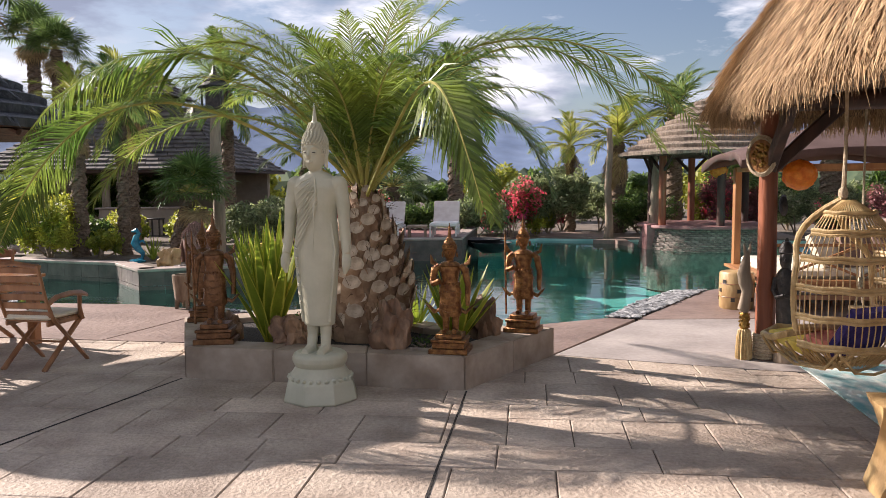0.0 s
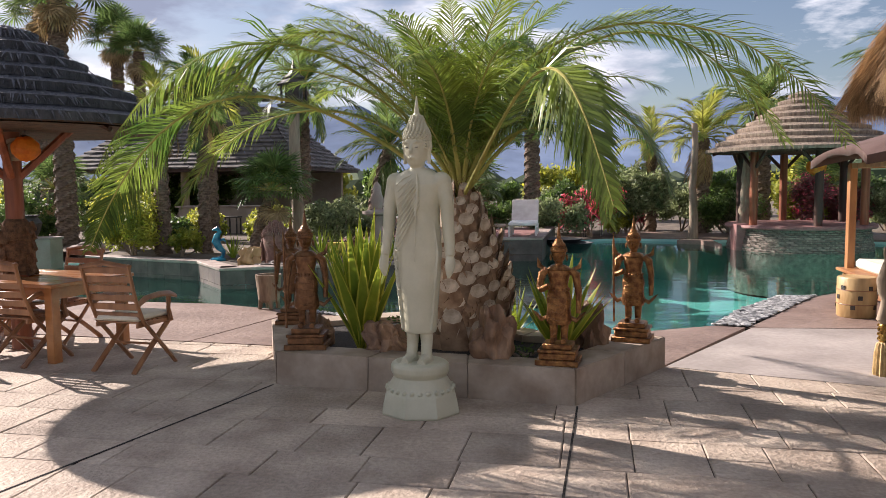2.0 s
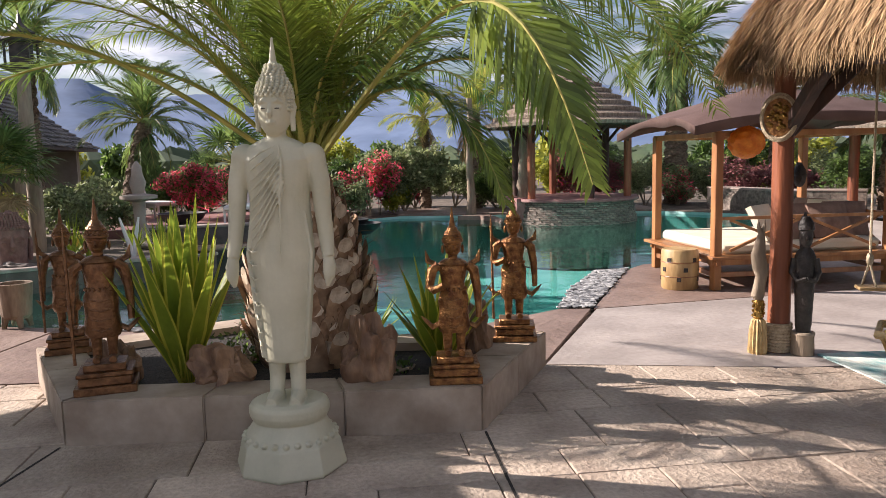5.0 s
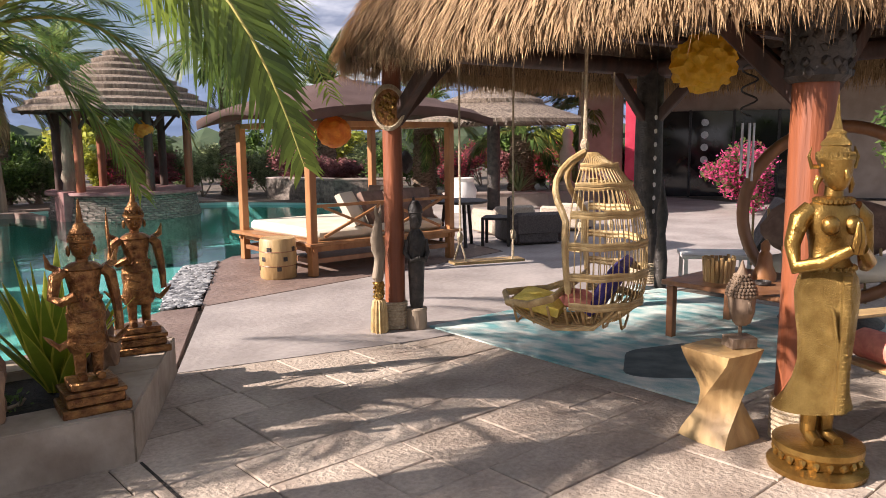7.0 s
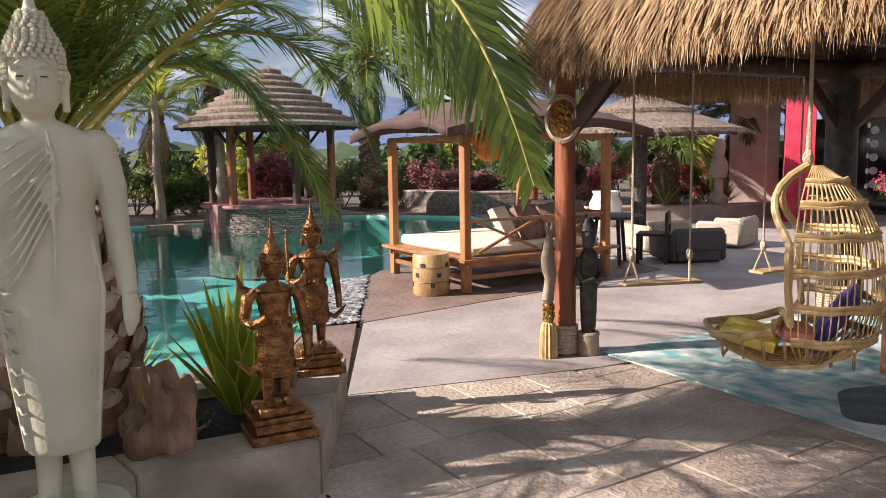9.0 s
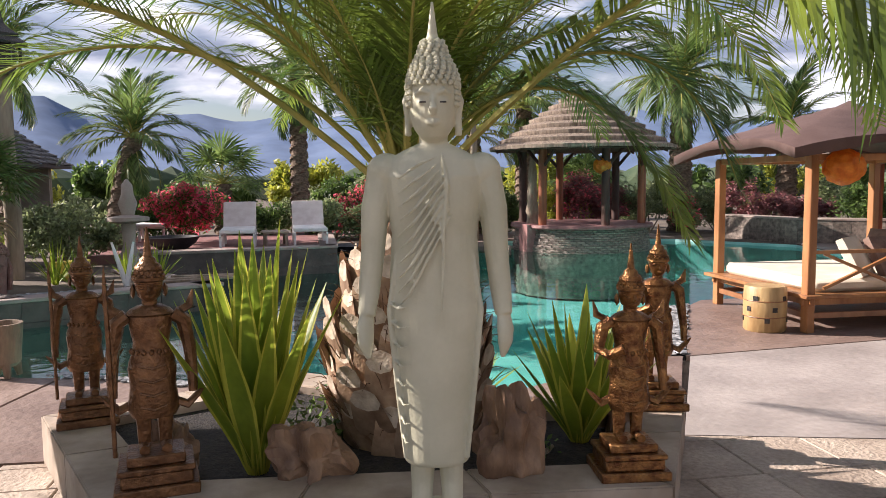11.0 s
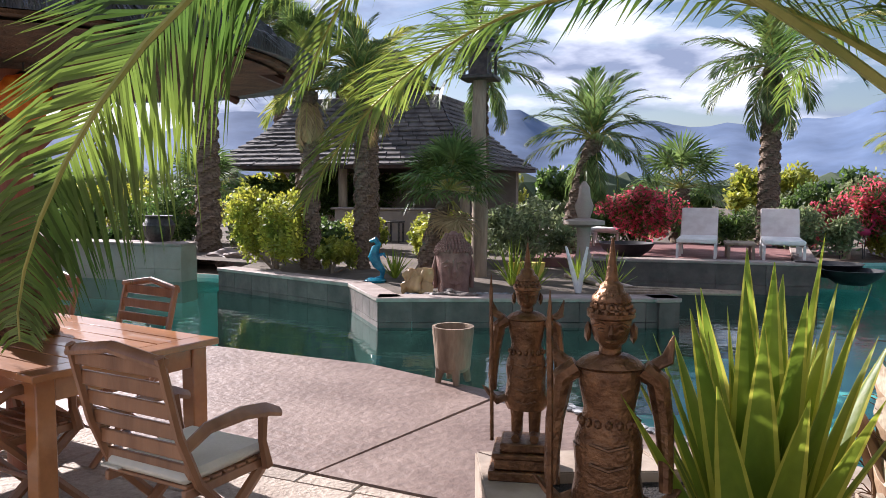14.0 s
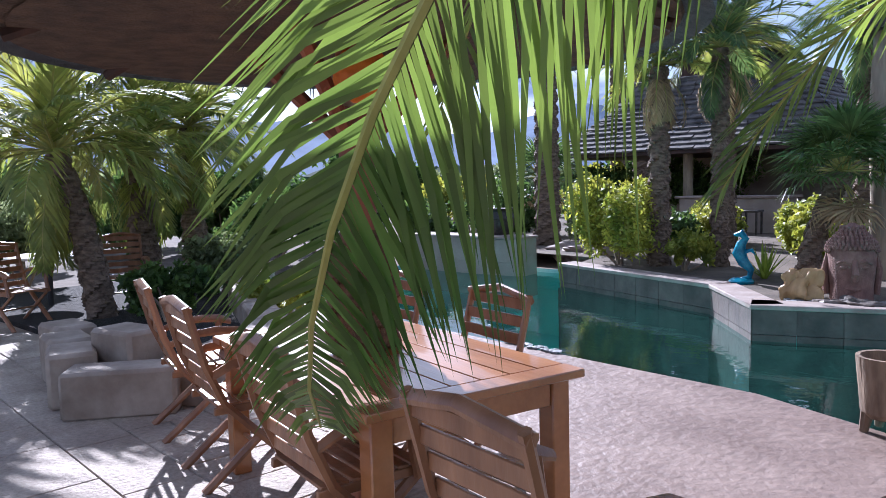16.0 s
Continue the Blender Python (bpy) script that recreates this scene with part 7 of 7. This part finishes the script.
for k, (x, y) in enumerate(((2.0, 23.9), (2.5, 24.05))):
    fl = thing("flamingo_ornament", "small pink garden flamingo ornament on thin legs", "ornament", pose(x, y, 0, 0, 0, 40 * k), group="flamingo ornaments")
    part("body", blob(B(), (0, 0, 0.62), (0.10, 0.20, 0.10), 2), M_PINK, fl)
    part("neck", tube(B(), [(0, -0.15, 0.66), (0, -0.24, 0.80), (0, -0.18, 0.95), (0, -0.24, 1.02), (0, -0.31, 0.97)], [0.04, 0.03, 0.025, 0.03, 0.01], 7), M_PINK, fl)
    for s in (-0.03, 0.03):
        part("leg", tube(B(), [(s, 0, -0.03), (s, 0, 0.56)], 0.010, 5), M_BLACK, fl)
for k, (x, y) in enumerate(((-3.1, 15.5), (-2.6, 14.7), (-4.0, 15.0), (-5.9, 15.3), (-3.6, 14.3))):
    agave("spiky_plant", x, y, 26, 0.55 + 0.1 * (k % 3), 1.05, 40 + k, [M_AGAVE, M_AGAVE], "dark green spiky rosette plant on the island", "plant", 0.018, 0.19)
for k, (x, y) in enumerate(((14.6, 14.2), (15.6, 13.2))):
    agave("agave", x, y, 28, 0.85, 1.1, 60 + k, [M_LEAFG, M_LEAFG], "grey-green spiky agave behind the low wall", w0=0.04, z=0.3)


# ---- hut with shingled roof across the pool ----
hut = thing("shingled_hut", "open garden hut with curved grey shingled double roof", "hut", pose(-10.75, 27.2, 0, 0, 0, -3) @ Matrix.Diagonal((0.95, 1, 1, 1)))


def hip(bm, hx, hy, z0, tx, ty, z1, sag, courses, fr):
    """Shingle courses on a curved hip roof."""
    for k in range(courses):
        t0, t1 = k / courses, (k + 1.25) / courses
        r0, r1 = (1 - t0) ** sag, max(0, 1 - t1) ** sag
        a = (tx + (hx - tx) * r0, ty + (hy - ty) * r0, z0 + (z1 - z0) * t0)
        b = (tx + (hx - tx) * r1, ty + (hy - ty) * r1, z0 + (z1 - z0) * min(1, t1))
        for s in range(4):
            ax, bx = (a[0], b[0]) if s % 2 == 0 else (a[1], b[1])
            ay, by = (a[1], b[1]) if s % 2 == 0 else (a[0], b[0])
            n = max(4, int(ax / 0.22))
            rot = Matrix.Rotation(s * math.pi / 2, 4, "Z")
            for i in range(n):
                u0, u1 = -1 + 2 * i / n, -1 + 2 * (i + 0.96) / n
                dz = 0.05 + fr.uniform(0, 0.03)
                q = [(u0 * ax, -ay - 0.02, a[2] + dz), (u1 * ax, -ay - 0.02, a[2] + dz), (u1 * bx, -by, b[2]), (u0 * bx, -by, b[2])]
                lo = [(u0 * ax, -ay - 0.02, a[2] + dz - 0.04), (u1 * ax, -ay - 0.02, a[2] + dz - 0.04)]
                v = [bm.verts.new(rot @ Vector(w)) for w in q + lo]
                bm.faces.new((v[0], v[1], v[2], v[3]))
                bm.faces.new((v[4], v[5], v[1], v[0]))


fr = random.Random(31)
bm = B()
hip(bm, 4.6, 3.3, 2.2, 2.6, 1.3, 4.3, 1.6, 15, fr)
part("lower_roof", bm, M_SHINGLE, hut, smooth=False)
bm = B()
hip(bm, 1.7, 1.25, 4.75, 0.7, 0.1, 5.9, 1.4, 9, fr)
part("upper_roof", bm, M_SHINGLE, hut, smooth=False)
part("eave_board", box(B(), (0, 0, 2.17), (9.1, 6.5, 0.09)), M_DARKBEAM, hut)
part("ridge_deck", box(B(), (0, 0, 4.27), (5.3, 2.7, 0.10), bevel=0.02), M_SHINGLE, hut)
part("clerestory", box(B(), (0, 0, 4.5), (2.5, 1.7, 0.62)), M_DARKBEAM, hut)
for sx in (-1, 0, 1):
    for sy in (-1, 1):
        part("post", tube(B(), [(sx * 3.9, sy * 2.7, 0), (sx * 3.9, sy * 2.7, 2.25)], 0.14, 10), M_GREYWOOD, hut)
part("back_wall", box(B(), (0, 2.6, 1.1), (8.0, 0.15, 2.2)), M_STUCCO, hut)
ob_t = thing("outdoor_counter", "grey outdoor kitchen counter inside the hut", "counter", pose(-9.3, 23.6, 0, 0, 0, -3))
part("cabinet", box(B(), (0, 0, 0.5), (2.6, 0.7, 1.0), bevel=0.02), M_STUCCO, ob_t)
part("worktop", box(B(), (0, 0, 1.02), (2.8, 0.8, 0.05), bevel=0.01), M_CAP, ob_t)
for k in range(3):
    cs = thing("wooden_stool", "dark wooden stool in front of the hut", "stool", pose(-8.6 + 0.9 * k, 22.6, 0), group="stools at the hut")
    part("seat", box(B(), (0, 0, 0.72), (0.42, 0.42, 0.05), bevel=0.01), M_DARKWOOD, cs)
    for sx in (-1, 1):
        for sy in (-1, 1):
            part("leg", box(B(), (sx * 0.17, sy * 0.17, 0.35), (0.04, 0.04, 0.7)), M_DARKWOOD, cs)

# ---- left end of the pool: low stone walls, spillway and stone-edged bed ----
wall_run("wall_spill", [(-12.9, 16.0), (-11.3, 15.9), (-10.2, 15.95)], -0.5, 0.52, 0.5, M_STUCCO, M_CAP, "grey stone wall with a water spillway", 0.5, 2)
pot("urn", -11.0, 16.4, 0.55, [(0.18, 0), (0.26, 0.15), (0.30, 0.32), (0.22, 0.45), (0.26, 0.5), (0.2, 0.5), (0.01, 0.4)], M_DARKWOOD, "dark urn on the spillway wall")
for k, (x, y) in enumerate(((-9.8, 17.6), (-9.3, 17.3), (-10.4, 17.9))):
    boulder("grey_boulder", x, y, (0.5, 0.3, 0.18), 20 + k, "flat grey boulder at the pool edge", z=0.0, mat=M_CAP)
bedp = [(-8.0, 7.35), (-7.5, 7.95), (-8.4, 9.4), (-11.0, 10.8), (-12.6, 12.3)]
for i, (p, q) in enumerate(zip(bedp, bedp[1:])):
    p, q = Vector((*p, 0)), Vector((*q, 0))
    n = max(1, round((q - p).length / 0.62))
    for k in range(n):
        c = p.lerp(q, (k + 0.5) / n)
        d = q - p
        bm = box(B(), (0, 0, 0.16), (d.length / n - 0.015, 0.34, 0.34), bevel=0.025)
        single("stone_block", bm, M_PLANTER, "rough tan stone block edging a plant bed", "stone block", pose(c.x, c.y, 0, 0, 0, math.degrees(math.atan2(d.y, d.x))), group="stone blocks edging the bed")
for k, (x, y) in enumerate(((-8.35, 7.55), (-8.9, 7.75), (-9.5, 8.0), (-8.15, 7.9))):
    single("stone_block", box(B(), (0, 0, 0.2 + 0.06 * (k == 3)), (0.5, 0.34, 0.4 + 0.12 * (k == 3)), bevel=0.03), M_PLANTER, "rough tan stone block edging a plant bed", "stone block", pose(x, y, 0, 0, 0, -22 + 10 * k), group="stone blocks edging the bed")
slab("pavement_8", [(-8.0, 7.6), (-7.7, 7.95), (-8.5, 9.4), (-11.0, 10.7), (-12.6, 12.2), (-15, 12), (-15, 8.6), (-10, 8.4)], M_MULCH, "dark planting bed", z=0.06)


# ---- right side: stone wall, thatch umbrella, sofas, house ----
um = thing("thatch_umbrella", "wide two-tier pale thatch umbrella on a dark post", "palapa", pose(12.4, 13.3, 0))
layered_roof(um, 2.1, 2.05, 2.95, 2, 40, M_GTHATCH, M_THATCHSHADE, 14, per=700, fringe=0.45)
part("post", tube(B(), [(0, 0, 0), (0, 0, 2.6)], 0.15, 12), M_DARKWOOD, um)
u2 = thing("thatch_umbrella", "small pale thatch umbrella further off", "palapa", pose(13.0, 17.2, 0))
layered_roof(u2, 1.9, 2.05, 2.75, 2, 36, M_GTHATCH, M_THATCHSHADE, 15, per=500, fringe=0.45)
part("post", tube(B(), [(0, 0, 0), (0, 0, 2.5)], 0.12, 12), M_CEDAR, u2)
wall_run("wall_low", [(12.2, 14.6), (14.2, 13.0), (17.0, 11.6)], -0.05, 0.30, 0.45, M_STUCCO, M_CAP, "low grey stone planter wall", 0.8, 1)
wall_run("wall_fall", [(11.9, 21.6), (12.2, 18.8), (13.6, 17.4)], -1.0, 0.55, 0.5, M_LEDGER, M_CAP, "rough stone wall with falling water", 0.4, 3)


def sofa(x, y, a, mat, label):
    sf = thing("outdoor_sofa", label, "sofa", pose(x, y, 0, 0, 0, a) @ Matrix.Diagonal((0.85, 0.85, 0.72, 1)))
    part("base", box(B(), (0, 0, 0.2), (0.85, 0.9, 0.36), bevel=0.05), mat, sf)
    part("back", box(B(), (0, 0.40, 0.45), (0.95, 0.14, 0.50), bevel=0.06), mat, sf)
    for s in (-1, 1):
        part("arm", box(B(), (s * 0.45, 0, 0.32), (0.13, 0.9, 0.56), bevel=0.05), mat, sf)
    part("seat_pad", box(B(), (0, -0.05, 0.42), (0.74, 0.75, 0.12), bevel=0.04), M_CUSHION, sf)


sofa(8.3, 9.35, 150, M_SOFA, "dark wicker outdoor armchair with cream pad")
sofa(9.0, 10.4, 160, M_WICKER, "pale wicker outdoor armchair with cream pad")
sofa(10.3, 9.9, 190, M_WICKER, "pale wicker outdoor armchair")
bl = thing("bar_table", "small dark round table with chair beside the pool", "table", pose(7.3, 9.95, 0))
part("tabletop", lathe(B(), [(0.42, 0.66), (0.45, 0.67), (0.45, 0.70), (0.42, 0.71)], 24), M_DARKWOOD, bl)
for k in range(3):
    a = k * 2.094
    part("leg", tube(B(), [(math.cos(a) * 0.3, math.sin(a) * 0.3, 0), (math.cos(a) * 0.22, math.sin(a) * 0.22, 0.67)], 0.03, 6), M_DARKWOOD, bl)
dc = thing("wooden_chair", "dark low wooden chair at the round table", "chair", pose(7.75, 9.55, 0, 0, 0, 120))
part("seat", box(B(), (0, 0, 0.42), (0.45, 0.45, 0.04), bevel=0.006), M_DARKWOOD, dc)
part("backrest", box(B(), (-0.21, 0, 0.66), (0.03, 0.45, 0.2), bevel=0.006), M_DARKWOOD, dc)
for sx in (-1, 1):
    for sy in (-1, 1):
        part("leg", box(B(), (sx * 0.2, sy * 0.2, 0.2 + 0.17 * (sx < 0)), (0.045, 0.045, 0.4 + 0.34 * (sx < 0))), M_DARKWOOD, dc)
for x, y in ((11.6, 13.6),):
    pot("white_urn", x, y, 0, [(0.2, 0), (0.32, 0.25), (0.36, 0.5), (0.26, 0.7), (0.3, 0.78), (0.24, 0.78), (0.01, 0.6)], M_WHITE, "large white garden urn")
carved_pole("grey_bust", 14.9, 12.9, [(.3, 0, 0, .2), (.5, 0, 0, .25), (.6, 0, 0, .12), (.95, 0, 0, .1), (1.0, 0, 0, .2), (1.3, 0, 0, .22), (1.5, 0, 0, .12), (1.75, 0, 0, .16), (1.9, 0, 0, .08)], M_STUCCO, "grey stone bust on a pedestal")
ll = thing("pool_lounger", "white slatted lounger with dark back on the patio", "lounger", pose(6.75, 5.7, 0, 0, 0, -58))
part("seat", box(B(), (0, 0, 0.32), (0.75, 0.5, 0.05), bevel=0.01), M_WHITE, ll)
part("back", box(B(), (0, 0, 0), (0.72, 0.5, 0.05), m=pose(0.52, 0, 0.62, 0, -62, 0), bevel=0.01), M_DARKWOOD, ll)
for sx in (-0.33, 0.33):
    for sy in (-0.21, 0.21):
        part("leg", box(B(), (sx, sy, 0.15), (0.04, 0.04, 0.3)), M_WHITE, ll)

house = thing("house", "low modern house with crimson wall and dark glass doors", "house", pose(16.2, 10.8, 0, 0, 0, -62))
part("wall", box(B(), (4.6, 3.0, 1.6), (9.5, 0.3, 3.2)), M_STUCCO, house)
part("red_wall", box(B(), (-0.75, 1.0, 1.6), (0.6, 3.6, 3.3), bevel=0.01), M_REDWALL, house, "crimson stucco wall")
part("pale_wall", box(B(), (-1.75, 2.2, 1.5), (1.2, 0.3, 3.0), bevel=0.01), M_STUCCO, house, "pale taupe stucco wall")
part("soffit", box(B(), (2.0, 1.8, 3.05), (8.5, 4.0, 0.25)), M_STUCCO, house)
part("roof", box(B(), (2.0, 3.5, 3.35), (14.5, 8.0, 0.35)), M_STUCCO, house)
for k in range(4):
    dr = part("glass_door", box(B(), (0.1 + k * 1.15, 2.78, 1.2), (1.10, 0.06, 2.35)), M_DGLASS, house)
    part("door_frame", box(B(), (0.1 + k * 1.15 + 0.56, 2.76, 1.2), (0.06, 0.10, 2.4)), M_BLACK, dr)
    for j in range(5):
        if k == 1:
            part("disc", tube(B(), [(0.1 + k * 1.15 - 0.2, 2.735, 0.7 + j * 0.34), (0.1 + k * 1.15 - 0.2, 2.74, 0.7 + j * 0.34)], 0.10, 18), M_METAL, dr)

# ---- distance ----
bm = B()
prev = None
fr = random.Random(3)
for k in range(181):
    a = radians(-20 + 220 * k / 180)
    d = Vector((math.cos(a), math.sin(a), 0))
    hgt = 95 + 60 * noise.noise(Vector((k * 0.045, 3.3, 0))) + 28 * noise.noise(Vector((k * 0.16, 1.1, 0))) + 10 * noise.noise(Vector((k * 0.5, 7.1, 0)))
    col = []
    for i in range(9):
        t = i / 8
        wob = 60 * noise.noise(Vector((k * 0.22, i * 0.7, 5))) * (0.2 + t) * (1 - t)
        col.append(bm.verts.new(d * (1050 + 420 * t + wob) + Vector((0, 0, -4 + hgt * 1.35 * t ** 1.15 + 0.12 * wob))))
    if prev:
        for i in range(8):
            bm.faces.new((prev[i], col[i], col[i + 1], prev[i + 1]))
    prev = col
# the haze over this ridge is only its bluish surface colour
single("backdrop_mountains", bm, M_MOUNT, "desert mountain range on the horizon coloured with blue haze", "mountains", kind="structure")
bm = B()
for k in range(900):
    a = radians(fr.uniform(-30, 210))
    r = fr.uniform(70, 190)
    s = fr.uniform(1.2, 2.6)
    blob(bm, (math.cos(a) * r, math.sin(a) * r, s * 0.5), (s * 1.4, s * 1.4, s), 1, 0.5, k)
single("far_trees", bm, M_FARTREE, "low dark line of far trees", "trees", kind="stuff", smooth=False)


# ---- stamped ashlar paving, stone by stone ----
paving = thing("pavement_ashlar", "tan ashlar-stamped concrete patio with dark joints", "paving", kind="structure")
PROT = radians(-6.5)
part("bedding", prism(B(), [(-16, -8), (7.2, -8), (7.2, 5.6), (2.85, 6.45), (1.05, 7.15), (-2.6, 7.86), (-16, 10.1)], -0.3, -0.012), M_SOIL, paving, "dark joint bedding", smooth=False)
pv = random.Random(42)


def world_of(u, v):
    return (u * math.cos(PROT) - v * math.sin(PROT), u * math.sin(PROT) + v * math.cos(PROT))


v = -4.0
row = 0
rest = B()
placed = 0
while v < 10.5:
    h = (0.62, 0.40, 0.55, 0.34)[row % 4]
    u = -15.0 + pv.uniform(0, 0.5)
    while u < 8.0:
        w = pv.choice((0.42, 0.6, 0.78, 0.95, 0.55))
        g = 0.0035
        cells = [(u, v, w, h)]
        if w > 0.7 and h > 0.5 and pv.random() < 0.4:
            cells = [(u, v, w * 0.55, h), (u + w * 0.55, v, w * 0.45, h * 0.5), (u + w * 0.55, v + h * 0.5, w * 0.45, h * 0.5)]
        for cu, cv, cw, chh in cells:
            poly = [world_of(*p) for p in ((cu + g, cv + g), (cu + cw - g, cv + g), (cu + cw - g, cv + chh - g), (cu + g, cv + chh - g))]
            cx = sum(p[0] for p in poly) / 4
            if cx < -0.85:
                poly = clip(poly, (-2.6, 7.86), (-14.0, 9.83))
            else:
                poly = clip(poly, (2.85, 6.46), (1.05, 7.16))
                if poly and cx > 2.7:
                    poly = clip(poly, (7.2, 5.58), (2.85, 6.46))
            if len(poly) < 3:
                continue
            area = abs(sum(poly[i][0] * poly[i - 1][1] - poly[i - 1][0] * poly[i][1] for i in range(len(poly)))) / 2
            if area < 0.004:
                continue
            cy = sum(p[1] for p in poly) / len(poly)
            dz = pv.uniform(-0.0025, 0.0025)
            near = -5.2 < cx < 3.1 and 2.2 < cy < 8.4
            bm = B() if near and placed < 300 else rest
            mx_, my_ = sum(p[0] for p in poly) / len(poly), cy
            lo = [bm.verts.new((x, y, -0.02)) for x, y in poly]
            mid = [bm.verts.new((x, y, -0.006 + dz)) for x, y in poly]
            hi = []
            for x, y in poly:
                d = math.hypot(x - mx_, y - my_) or 1
                k = max(0, 1 - 0.008 / d)
                hi.append(bm.verts.new((mx_ + (x - mx_) * k, my_ + (y - my_) * k, dz)))
            n = len(poly)
            for a, b in ((lo, mid), (mid, hi)):
                for i in range(n):
                    bm.faces.new((a[i], a[(i + 1) % n], b[(i + 1) % n], b[i]))
            bm.faces.new(hi)
            if bm is not rest:
                placed += 1
                part("paving_stone", bm, M_ASHLAR, paving, smooth=False)
        u += w
    v += h
    row += 1
tagged(part("outer_paving", rest, M_ASHLAR, paving, smooth=False), kind="stuff")
for a, b in (((0.17, 5.90), (-0.62, 0.0)), ((-2.26, 6.40), (-4.2, 1.0))):
    a, b = Vector((*a, 0)), Vector((*b, 0))
    n = Vector((-(b - a).y, (b - a).x, 0)).normalized() * 0.007
    part("control_joint", prism(B(), [tuple(p.xy) for p in (a - n, b - n, b + n, a + n)], -0.01, 0.0042), M_MULCH, paving, "dark sawn joint", smooth=False)
